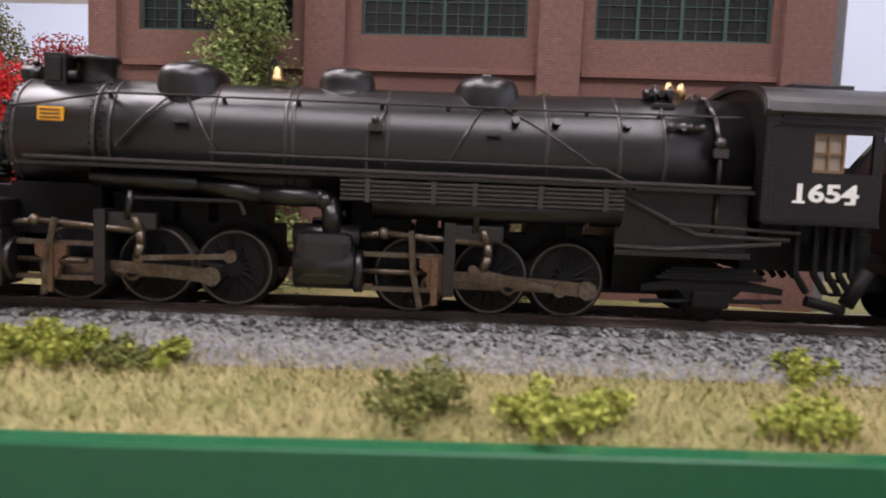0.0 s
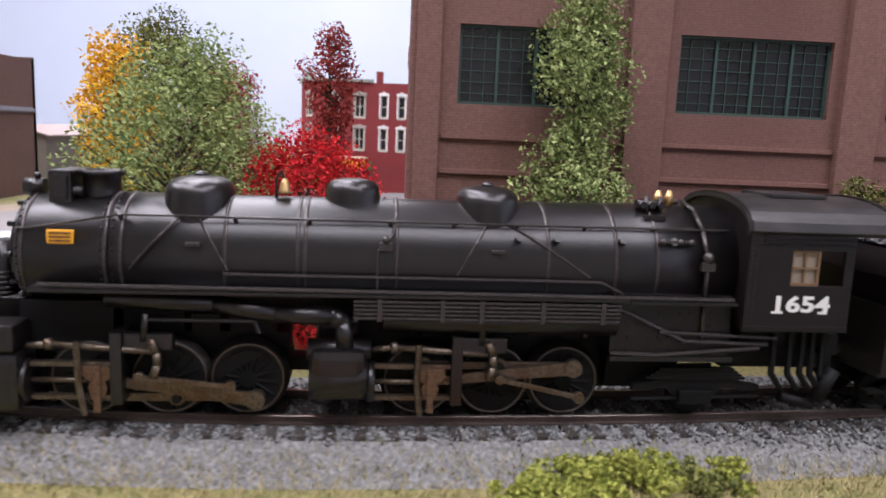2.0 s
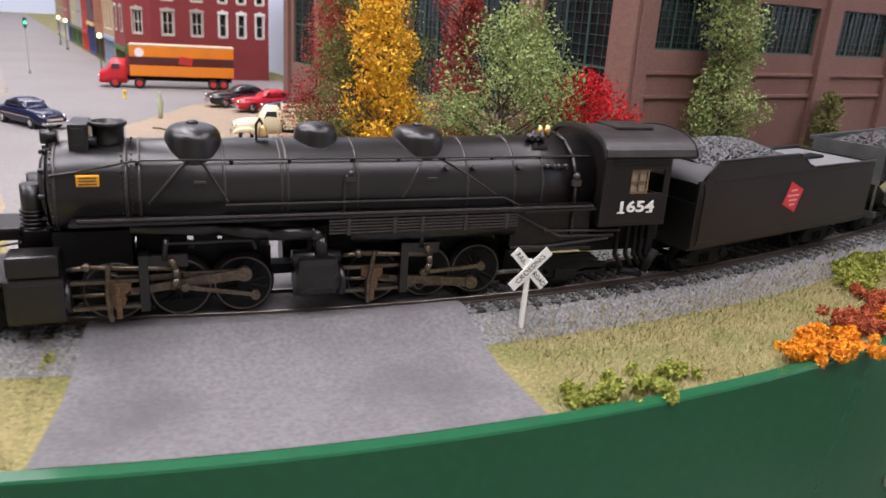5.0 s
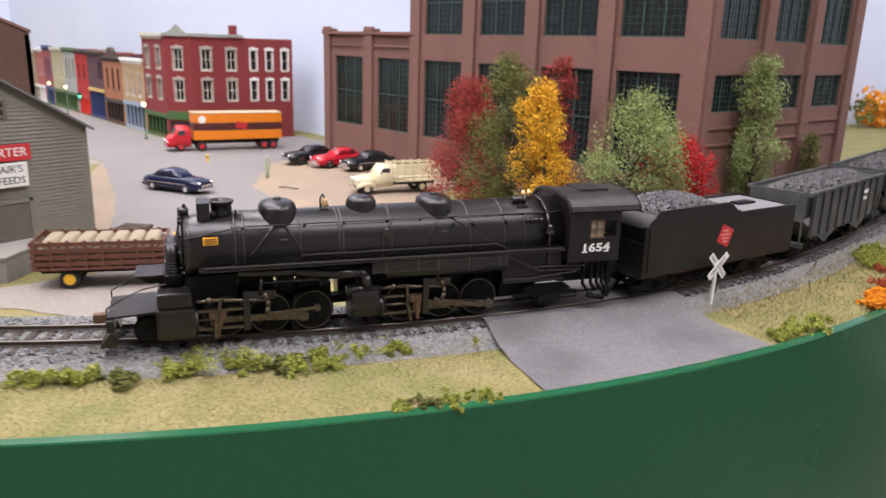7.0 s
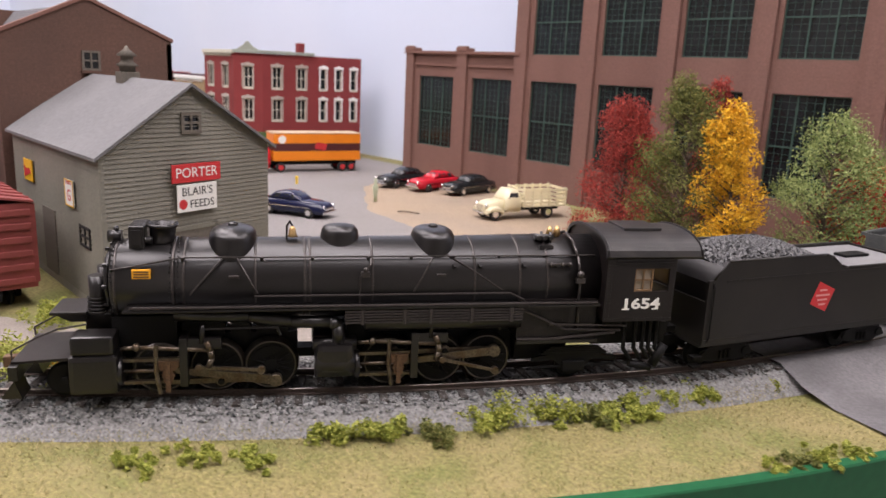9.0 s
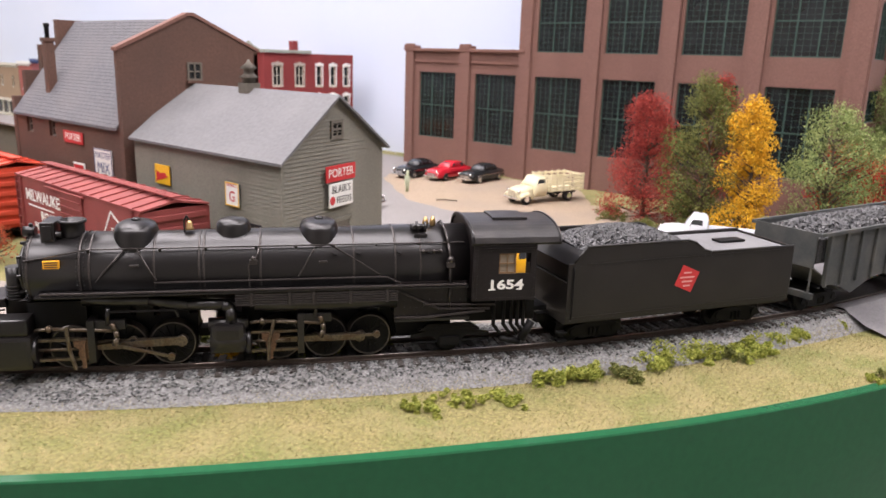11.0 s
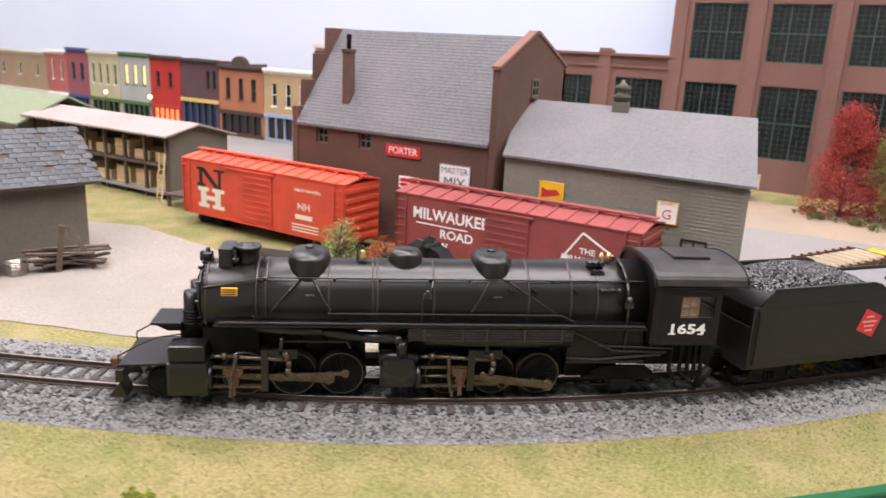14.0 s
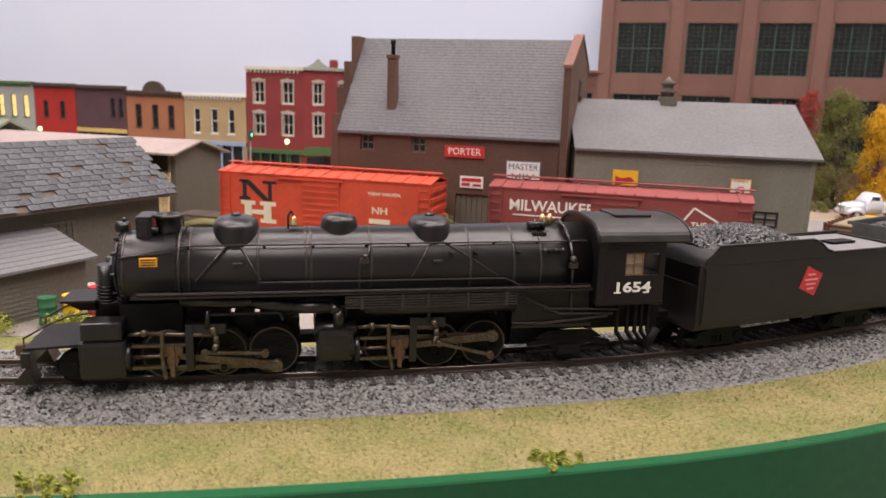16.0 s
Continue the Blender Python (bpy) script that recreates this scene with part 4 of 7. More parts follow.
def town():
    CREAM = paint("cream_trim", (0.62, 0.6, 0.5), 0.6)
    GREYT = paint("grey_green_trim", (0.3, 0.33, 0.28), 0.6)
    GRN = paint("green_shop_paint", (0.06, 0.13, 0.04), 0.6)
    BLU = paint("pale_blue_shop_paint", (0.3, 0.38, 0.52), 0.6)
    BRN = paint("dark_brown_shop_paint", (0.06, 0.04, 0.03), 0.6)
    NAVY = paint("navy_shop_paint", (0.04, 0.07, 0.2), 0.6)
    STONEHOOD = paint("grey_stone_hood", (0.42, 0.38, 0.33), 0.8)
    YELF = paint("ochre_fascia", (0.62, 0.45, 0.14), 0.6)
    # corner brick block
    b = storefront(-706, -632, 121, (0.24, 0.035, 0.035), "three-storey red brick corner block with grey cornice", [(c, z, z + 24, 13) for c in (-689, -652) for z in (47, 83)], CREAM, GRN, 1, depth=145, open_side=True, hood=STONEHOOD)
    red = next(c for c in b.children if c.name.startswith("front_wall")).data.materials[0]
    # chamfered corner and long side
    ang = math.degrees(math.atan2(22, 24))
    for (p, q, cs) in (((-632, -125), (-606, -103), [0.5]), ((-606, -103), (-588, 20), [0.14, 0.38, 0.6, 0.76, 0.92])):
        L = math.dist(p, q)
        m = mm(p[0], p[1], 0, math.degrees(math.atan2(q[1] - p[1], q[0] - p[0])))
        holes = [(L * c - (5.5 if c < 0.55 else 3.8), L * c + (5.5 if c < 0.55 else 3.8), z, z + 24) for c in cs for z in (47, 83)]
        wall_with_holes("side_wall", (0, L), (0, 121), holes, 3, red, b, m)
        for h in holes:
            w = window(b, m @ mm(0, 0.4, 0), *h, CREAM, PANE, 2 if h[1] - h[0] > 10 else 1, 2, 1.0, 0.4, CREAM)
            window_hood(w, h, STONEHOOD if h[1] - h[0] > 10 else WHITE)
        bm = bms()
        box(bm, 0, L * (1 if L < 60 else 0.5), -3, 3, 121.2, 124.5, 0.4)
        if L < 60:
            prism(bm, [(4, 124.4), (L - 4, 124.4), (L * 0.65, 129), (L / 2, 134), (L * 0.35, 129)], "y", -2, 2)
        part("cornice", bm, GREYT, b, at=m)
        bm = bms()
        box(bm, 0, L * (1 if L < 60 else 0.5), -1.4, -0.1, 24, 34, 0.3)
        part("shop_fascia", bm, GRN, b, at=m)
        bm = bms()
        box(bm, 3, L * (1 if L < 60 else 0.48) - 3, -0.6, -0.1, 5, 22)
        part("shop_window", bm, PANE, b, at=m)
    bm = bms()
    prism(bm, [(-630, -120), (-608, -101), (-590, 18), (-700, 18), (-700, -120)], "z", 116, 118)
    part("roof", bm, ROOFGREY, b)
    bm = bms()
    box(bm, -640, -632, -40, -32, 118.1, 136, 0.3)
    part("chimney", bm, red, b)
    storefront(-791, -707, 89, (0.46, 0.33, 0.18), "two-storey tan shop with blue ground floor", [(c, 45, 74, 9) for c in (-774, -750, -727)], WHITE, BLU, 2, shop_h=36)
    storefront(-874, -792, 89, (0.4, 0.16, 0.08), "two-storey orange brick shop with arched parapet", [(c, 48, 76, 9) for c in (-857, -833, -810)], BRN, BRN, 3, arch=True, shop_h=34)
    storefront(-950, -875, 94, (0.1, 0.05, 0.06), "two-storey dull purple brick shop with blue shopfront", [(c, 58, 82, 7) for c in (-895, -883)], BRN, NAVY, 4, shop_h=44, fascia=YELF)
    storefront(-1015, -951, 95, (0.42, 0.025, 0.02), "two-storey bright red shop with lit red window", [(c, 55, 76, 8) for c in (-998, -972)], BRN, paint("red_shop_paint", (0.4, 0.03, 0.02), 0.6), 5, lit=REDLIT)
    storefront(-1084, -1016, 96, (0.38, 0.4, 0.38), "two-storey pale grey shop with green cornice and lit windows", [(c, 54, 82, 8) for c in (-1070, -1050, -1030)], GRN, GRN, 6, pane=LITPANE)
    storefront(-1160, -1085, 95, (0.45, 0.42, 0.26), "two-storey cream shop with dark windows", [(c, 50, 80, 7) for c in (-1150, -1133, -1115, -1097)], CREAM, GRN, 7)
    storefront(-1215, -1161, 97, (0.28, 0.08, 0.09), "two-storey red shop with navy front", [(c, 52, 78, 9) for c in (-1200, -1178)], NAVY, NAVY, 8)
    storefront(-1270, -1216, 92, (0.4, 0.12, 0.1), "two-storey red shop with white front", [(c, 50, 80, 6) for c in (-1255, -1232)], WHITE, WHITE, 9)
    storefront(-1420, -1272, 88, (0.34, 0.24, 0.15), "wide tan building at the end of the street", [(c, 52, 70, 8) for c in (-1400, -1350, -1300)], CREAM, CREAM, 10)
    for x, y in ((-640, -150), (-985, -150), (-1085, -150)):
        l = thing("street_lamp", mm(x, y, 0), "dark green street lamp with a warm glowing globe", "street lamp", "street lamps in town")
        bm = bms()
        lathe(bm, [(2.2, 0), (2.0, 2), (0.8, 4), (0.6, 38), (1.2, 39)], (0, 0, 0), "z", 8)
        part("post", bm, GRN, l)
        bm = bms()
        ball(bm, (0, 0, 41.5), 2.6, 10, 6)
        part("globe", bm, BULB, l)


def yard_buildings():
    # shingled tool shed, front wall facing the tracks
    s = thing("tool_shed", mm(-491, -568, 0, 78), "brown-grey clapboard shed with weathered shingle roof", "shed")
    bm = bms()
    box(bm, -125, 0, 0.85, 1.6, 0, 44)
    fw = part("front_wall", bm, SHEDWOOD, s)
    for k in range(22):
        bm = bms()
        clapboard(bm, -125, 0, k * 2.0, k * 2.0 + 2.0, 0, 2.0, 0.4)
        part("board", bm, SHEDWOOD, fw)
    for wx in (-1.6, -125):
        bm = bms()
        prism(bm, [(1.7, 0), (1.7, 47.6), (28, 68.2), (54.3, 47.6), (54.3, 0)], "x", wx, wx + 1.6)
        part("gable_wall", bm, SHEDWOOD, s)
    bm = bms()
    prism(bm, [(-7, 41.2), (28, 68.4), (63, 41.2), (63, 42.4), (28, 69.8), (-7, 42.4)], "x", -131, 7)
    roof = part("roof", bm, OLDWOOD, s)
    rng = random.Random(11)
    bm = bms()
    box(bm, 0, 5.6, -0.1, 4.6, 0, 0.55)
    sh = mesh_of("shingle", bm, SHINGLE)
    pitch = math.degrees(math.atan2(27.4, 35))
    for r in range(12):
        for i in range(22):
            if rng.random() < 0.04:
                continue
            ob = new("shingle", sh)
            ob.parent = roof
            k = r / 12
            ob.matrix_basis = mm(-124 + i * 5.9 + rng.uniform(-0.3, 0.3) + (2.9 if r % 2 else 0), -7.5 + 35.5 * k, 42.7 + 27.6 * k, rng.uniform(-1.5, 1.5), pitch - 5)
    window(s, mm(0, -1.4, 0), -67, -51, 17, 35, SHEDWOOD, PANE, 4, 5, 1.4, 0.35)
    bm = bms()
    lathe(bm, [(1.3, 50), (1.3, 68), (1.9, 68.5), (1.9, 70)], (-100, 6, 0), "z", 10)
    part("stove_pipe", bm, DARK, s)
    an = thing("lean_to", mm(-476, -640, 0, 78), "small lean-to shed with a grey board roof", "shed")
    bm = bms()
    box(bm, -40, 0, 0.85, 1.6, 0, 22)
    lw = part("front_wall", bm, SHEDWOOD, an)
    for k in range(11):
        bm = bms()
        clapboard(bm, -40, 0, k * 2.0, k * 2.0 + 2.0, 0, 2.0, 0.4)
        part("board", bm, SHEDWOOD, lw)
    for wx in (-1.4, -40):
        bm = bms()
        box(bm, wx, wx + 1.4, 1.7, 30, 0, 22)
        part("side_wall", bm, SHEDWOOD, an)
    for i in range(9):
        bm = bms()
        prism(bm, [(-4 + i * 4, 22.5 + i * 1.2), (0.2 + i * 4, 23.9 + i * 1.2), (0.2 + i * 4, 24.6 + i * 1.2), (-4 + i * 4, 23.6 + i * 1.2)], "x", -44, 4)
        part("roof_board", bm, ROOFGREY, an)
    # barrels
    for k, (x, y, c, nm) in enumerate(((-460, -653, (0.5, 0.03, 0.03), "red"), (-465, -661, (0.75, 0.45, 0.02), "yellow"), (-471, -668, (0.03, 0.14, 0.07), "green"), (-465, -646, (0.45, 0.03, 0.03), "red"))):
        p = paint("barrel_paint", c, 0.45)
        d = thing("oil_drum", mm(x, y, 0.7), nm + " steel oil drum standing on the gravel", "drum", "oil drums by the shed")
        bm = bms()
        lathe(bm, [(3.6, 0), (3.9, 0.3), (3.6, 0.7), (3.6, 3.6), (3.95, 4), (3.6, 4.4), (3.6, 7.2), (3.95, 7.6), (3.6, 8), (3.6, 11), (3.8, 11.4), (3.4, 11.4), (3.3, 11)], (0, 0, 0), "z", 16)
        part("drum_body", bm, p, d)
    for x, y, r in ((-475, -621, 5.6), (-482, -629, 4.6)):
        c = thing("wire_coil", mm(x, y, 0.7), "coil of pale galvanised wire on the ground", "wire coil", "wire coils by the shed")
        rng = random.Random(int(x))
        for k in range(7):
            bm = bms()
            pts = [(r * math.cos(a / 14 * 6.283) * (1 + 0.05 * rng.uniform(-1, 1)), r * math.sin(a / 14 * 6.283), 0.6 + k * 0.9 + rng.uniform(-0.2, 0.2)) for a in range(15)]
            tube(bm, pts, 0.38, 5)
            part("wire_loop", bm, STEEL, c)
    rng = random.Random(5)
    pile = thing("timber_pile", mm(-467, -596, 0.7, 62), "heap of weathered dark planks beside the shed", "timber pile")
    for k in range(14):
        bm = bms()
        box(bm, -17, 17, -1.4, 1.4, -0.6, 0.6, 0.1)
        part("plank", bm, OLDWOOD, pile, at=mm(rng.uniform(-6, 6), rng.uniform(-7, 7), 1.0 + k * 0.75, rng.uniform(-22, 22), 0, rng.uniform(-6, 6)))
    for x, a in ((-6, 8), (12, -24)):
        bm = bms()
        box(bm, -1.5, 1.5, -1, 1, 0, 26, 0.1)
        part("plank", bm, OLDWOOD, pile, at=mm(x, -8, 0, 0, a * 0.4, a))
    # lumber shed
    l = thing("lumber_shed", mm(0, 0, 0), "open lumber shed with pinkish tin roof and stacked boards", "shed")
    bm = bms()
    prism(bm, [(-452, 50.5), (-418, 58.5), (-380, 48), (-380, 49.4), (-418, 60), (-452, 52)], "x", -765, -566)
    part("roof", bm, TINROOF, l)
    bm = bms()
    prism(bm, [(-444, 0), (-444, 52), (-418, 58), (-386, 49), (-386, 0)], "x", -574, -571)
    box(bm, -760, -574, -390, -387, 0, 50)
    part("end_wall", bm, SHEDWOOD, l)
    for z in (4, 26):
        bm = bms()
        box(bm, -762, -575, -447, -391, z, z + 2)
        part("deck", bm, CONCRETE if z == 4 else OLDWOOD, l)
    for x in range(-758, -570, 26):
        bm = bms()
        box(bm, x, x + 2.2, -446, -443.5, 0, 52)
        part("post", bm, OLDWOOD, l)
    for x in range(-754, -590, 26):
        for z in (6.1, 28.1):
            hgt = random.Random(x + z).choice((9, 12, 14))
            st = thing("lumber_stack", mm(x + 3, -440, z), "stack of pale sawn boards in the lumber shed", "lumber", "lumber stacks in the shed")
            for k in range(int(hgt / 2)):
                bm = bms()
                box(bm, 0, 19, 0, 24, k * 2, k * 2 + 1.8, 0.15)
                part("board", bm, TIMBER, st)
    ladder = thing("ladder", mm(-577, -452, 0, 0, -8), "pale wooden ladder leaning on the lumber shed", "ladder")
    for x in (-3, 3):
        bm = bms()
        box(bm, x - 0.4, x + 0.4, -0.5, 0.5, 0, 38)
        part("rail", bm, TIMBER, ladder)
    for k in range(8):
        bm = bms()
        rod(bm, (-3, 0, 3 + k * 4.4), (3, 0, 3 + k * 4.4), 0.35, seg=6)
        part("rung", bm, TIMBER, ladder)
    dk = thing("timber_platform", mm(-540, -452, 0), "small weathered timber platform by the siding", "platform")
    for k in range(9):
        bm = bms()
        box(bm, -20 + k * 5, -15.4 + k * 5, -8, 14, 9, 10.4)
        part("plank", bm, OLDWOOD, dk)
    for x in (-18, 20):
        bm = bms()
        box(bm, x, x + 2, -7, -5, 0, 9)
        part("leg", bm, OLDWOOD, dk)
    g = thing("green_roofed_shed", mm(0, 0, 0), "long low shed with a pale green roof", "shed")
    bm = bms()
    box(bm, -960, -770, -452, -370, 0, 46)
    part("wall", bm, CONCRETE, g)
    bm = bms()
    prism(bm, [(-462, 43), (-411, 66), (-360, 43), (-360, 45), (-411, 68), (-462, 45)], "x", -965, -755)
    part("roof", bm, GREENROOF, g)
    # coal pile with plank bin
    b = thing("coal_bin", mm(0, 0, 0.7), "low plank coal bin beside the yard", "coal bin")
    for (p, q) in (((-326, -569), (-343, -518)), ((-343, -518), (-402, -538))):
        bm = bms()
        L = math.dist(p, q)
        for k in range(3):
            box(bm, 0, L, -1.2, 1.2, k * 4.6, k * 4.6 + 4.3, 0.2)
        part("plank_wall", bm, SHEDWOOD, b, at=mm(p[0], p[1], 0, math.degrees(math.atan2(q[1] - p[1], q[0] - p[0]))))
    rg = np.random.default_rng(3)
    n = 3200
    a, r = rg.uniform(0, 6.283, n), np.sqrt(rg.uniform(0, 1, n))
    pts = np.stack([-348 + np.cos(a) * r * 44, -556 + np.sin(a) * r * 24, 1 + 12 * np.clip(1 - r, 0, 1) ** 0.8], 1)
    stones("coal_heap", pts, 1.5, COALBIT, "heap of black coal lumps on the gravel", "coal", 5)


# ---------------------------------------------------------------- boxcars on the siding
def truck_parts(parent, x, wheel=5.2, base=10.0, z=0.0):
    """A four-wheel truck under a car at x along it."""
    out = []
    for side in (-1, 1):
        bm = bms()
        y = side * 10.6
        prism(bm, [(x - 14, z + 4), (x - 12, z + 7), (x - 5, z + 8.6), (x + 5, z + 8.6), (x + 12, z + 7), (x + 14, z + 4), (x + 11, z + 3.4), (x + 5, z + 2.2), (x - 5, z + 2.2), (x - 11, z + 3.4)], "y", y - 0.8, y + 0.8)
        for dx in (-base, base):
            rod(bm, (x + dx, y - 1.4 * side, z + wheel), (x + dx, y + 1.4 * side, z + wheel), 1.7, seg=8)
        for dx in (-2, 0, 2):
            rod(bm, (x + dx, y + side * 0.9, z + 3.2), (x + dx, y + side * 0.9, z + 6.4), 0.7, seg=6)
        out.append(part("truck_frame", bm, DARK, parent))
    bm = bms()
    box(bm, x - 3, x + 3, -9.5, 9.5, z + 5, z + 9)
    part("bolster", bm, DARK, parent)
    ax = []
    for dx in (-base, base):
        bm = bms()
        for side in (-1, 1):
            lathe(bm, [(wheel + 0.7, side * 7.1 - 0.3), (wheel + 0.7, side * 7.1 + 0.3), (wheel, side * 7.1 + 0.35 * side + 0.3), (wheel, side * 8.4)] if side > 0 else [(wheel, -9.0), (wheel, -7.5), (wheel + 0.7, -7.4), (wheel + 0.7, -6.8)], (0, 0, 0), "y", 18)
        rod(bm, (0, -9, 0), (0, 9, 0), 1.1, seg=8)
        bmesh.ops.recalc_face_normals(bm, faces=bm.faces[:])
        ax.append(part("wheelset", bm, DARK, parent, at=mm(x + dx, 0, z + wheel)))
    return ax


def boxcar(m, colour, label, lettering, second=None):
    c = thing("boxcar", m, label, "boxcar", "boxcars on the siding")
    p = material("boxcar_paint", colour, 0.6, 0, 0.1, 1500, 0.06, tuple(v * 0.55 for v in colour), 60, 0.4)
    L, W = 72.5, 17
    bm = bms()
    box(bm, -L, L, -W, W, 9, 46.5)
    body = part("body", bm, p, c)
    for k in range(6):
        for s in (-1, 1):
            bm = bms()
            box(bm, L * s - (1.0 if s < 0 else -0.02), L * s + (1.0 if s > 0 else -0.02), -W + 1, W - 1, 11 + k * 6, 14 + k * 6, 0.5)
            part("end_rib", bm, p, body)
    bm = bms()
    prism(bm, [(-W - 0.6, 46.55), (0, 49.6), (W + 0.6, 46.55), (W + 0.6, 47.4), (0, 50.6), (-W - 0.6, 47.4)], "x", -L - 0.8, L + 0.8)
    roof = part("roof", bm, p, c)
    for k in range(13):
        x = -66 + k * 11
        bm = bms()
        prism(bm, [(-W - 0.4, 47.4), (0, 50.5), (W + 0.4, 47.4), (W + 0.4, 48.1), (0, 51.3), (-W - 0.4, 48.1)], "x", x - 0.5, x + 0.5)
        part("roof_rib", bm, p, roof)
    bm = bms()
    for y in (-1.9, 0, 1.9):
        box(bm, -L - 2, L + 2, y - 0.8, y + 0.8, 52, 52.6)
    part("running_board", bm, p, c)
    # door on the near side
    for side in (-1, 1):
        bm = bms()
        y0, y1 = sorted((side * (W + 0.05), side * (W + 1.0)))
        box(bm, -13, 13, y0, y1, 11.5, 44.5, 0.2)
        d = part("door", bm, p, c)
        for k in range(8):
            bm = bms()
            ya, yb = sorted((side * (W + 1.0), side * (W + 1.6)))
            box(bm, -12, 12, ya, yb, 13.5 + k * 3.9, 14.7 + k * 3.9, 0.15)
            part("door_rib", bm, p, d)
        bm = bms()
        ya, yb = sorted((side * (W + 0.05), side * (W + 1.7)))
        for tz in (44.6, 9.8):
            bm = bms()
            box(bm, -30, 15, ya, yb, tz, tz + 1.0)
            part("door_track", bm, p, c)
        for x in (L - 4, -L + 4):
            for k in range(7):
                bm = bms()
                rod(bm, (x - 3.4, side * (W + 0.9), 13 + k * 5), (x + 3.4, side * (W + 0.9), 13 + k * 5), 0.3, seg=5)
                part("ladder_rung", bm, p, c)
            bm = bms()
            for dx in (-3.4, 3.4):
                box(bm, x + dx - 0.3, x + dx + 0.3, *sorted((side * (W + 0.05), side * (W + 1.1))), 11, 46)
            part("ladder_rail", bm, p, c)
    bm = bms()
    box(bm, -L, L, -3, 3, 6.5, 9)
    box(bm, -L - 7, -L, -1.4, 1.4, 6.4, 9)
    box(bm, L, L + 7, -1.4, 1.4, 6.4, 9)
    part("underframe", bm, DARK, c)
    for x in (-52, 52):
        truck_parts(c, x)
    for text, size, x, z, mt, sq in lettering:
        letters(text, size, mt, c, mm(x, -W - 0.12, z), 0.05, squeeze=sq, bold=0.02)
    return c


def rolling_stock_on_siding():
    PALE = paint("pale_lettering", (0.75, 0.7, 0.55), 0.6)
    a = boxcar(mm(-436, -466, -1), (0.62, 0.075, 0.035), "bright orange-red boxcar with black and cream letters", [("NEW HAVEN", 3.0, 43, 39, PALE, 1.2), ("NH", 6, 40, 28.5, PALE, 1.2)])
    bm = bms()
    for q in ([(-58, 29.5), (-50, 29.5), (-50, 31.5), (-52.6, 31.5), (-52.6, 42.5), (-58, 42.5), (-58, 40.8), (-55.6, 40.8), (-55.6, 31.5), (-58, 31.5)],
              [(-55.6, 42.5), (-50.5, 42.5), (-37, 31.0), (-37, 29.5), (-40.5, 29.5)],
              [(-41, 42.5), (-31, 42.5), (-31, 40.8), (-34.4, 40.8), (-34.4, 29.5), (-37.0, 29.5), (-37.0, 40.8), (-41, 40.8)]):
        prism(bm, q, "y", -17.3, -17.06)
    part("big_letter", bm, BLACKINK, a)
    bm = bms()
    for q in ((-57, -46.5, 26.4, 29.0), (-43, -31.5, 26.4, 29.0), (-57, -46.5, 15.0, 17.6), (-43, -31.5, 15.0, 17.6), (-54.4, -49.2, 17.6, 26.4), (-40.4, -35, 17.6, 26.4), (-49.2, -40.4, 20.4, 23.4)):
        box(bm, q[0], q[1], -17.3, -17.06, q[2], q[3])
    part("big_letter", bm, PALE, a)
    bm = bms()
    box(bm, 33, 47, -17.3, -17.06, 20.5, 23.5)
    part("number_bar", bm, PALE, a)
    for k in range(3):
        bm = bms()
        box(bm, 30, 52, -17.3, -17.06, 12.5 + k * 2, 13.3 + k * 2)
        part("data_bar", bm, PALE, a)
    b = boxcar(mm(-255, -463, 0, -0.5), (0.26, 0.055, 0.05), "dark red boxcar with white letters and ribbed sides", [("MILWAUKEE", 9.0, -36, 37, WHITE, 0.98), ("ROAD", 7, -31, 27, WHITE, 1.1), ("MILW", 6, -44, 20, WHITE, 1.0), ("THE", 4.2, 46, 33, WHITE, 1.1), ("MILWAUKEE", 5.2, 46, 28, WHITE, 0.95), ("ROAD", 4.2, 46, 23, WHITE, 1.1)])
    bm = bms()
    prism(bm, [(-58, 31.2), (-24, 31.2), (-24, 31.9), (-58, 31.9)], "y", -17.25, -17.06)
    part("stripe", bm, WHITE, b)
    bm = bms()
    for p, q in (((31, 25.5), (43, 42.5)), ((43, 42.5), (64, 31)), ((64, 31), (52, 14)), ((52, 14), (31, 25.5))):
        d = V((q[0] - p[0], 0, q[1] - p[1])).normalized()
        n = V((-d.z, 0, d.x)) * 0.5
        prism(bm, [(p[0] + n.x, p[1] + n.z), (q[0] + n.x, q[1] + n.z), (q[0] - n.x, q[1] - n.z), (p[0] - n.x, p[1] - n.z)], "y", -17.25, -17.06)
    part("tilted_emblem", bm, WHITE, b)

# ---------------------------------------------------------------- road vehicles
def loft(bm, sections):
    """Sections (x, half width, z low, z high, shoulder) joined into a rounded body."""
    rings = []
    for x, w, z0, z1, s in sections:
        pts = [(-w * 0.9, z0), (-w, z0 + (z1 - z0) * 0.3), (-w * 0.97, z0 + (z1 - z0) * 0.62), (-w * s, z1 - (z1 - z0) * 0.1), (-w * s * 0.75, z1), (w * s * 0.75, z1), (w * s, z1 - (z1 - z0) * 0.1), (w * 0.97, z0 + (z1 - z0) * 0.62), (w, z0 + (z1 - z0) * 0.3), (w * 0.9, z0)]
        rings.append([bm.verts.new((x, y, z)) for y, z in pts])
    n = len(rings[0])
    for a, b in zip(rings, rings[1:]):
        for i in range(n):
            f = bm.faces.new((a[i], a[(i + 1) % n], b[(i + 1) % n], b[i]))
            f.smooth = True
    bm.faces.new(rings[0])
    bm.faces.new(rings[-1][::-1])
    bmesh.ops.recalc_face_normals(bm, faces=bm.faces[:])


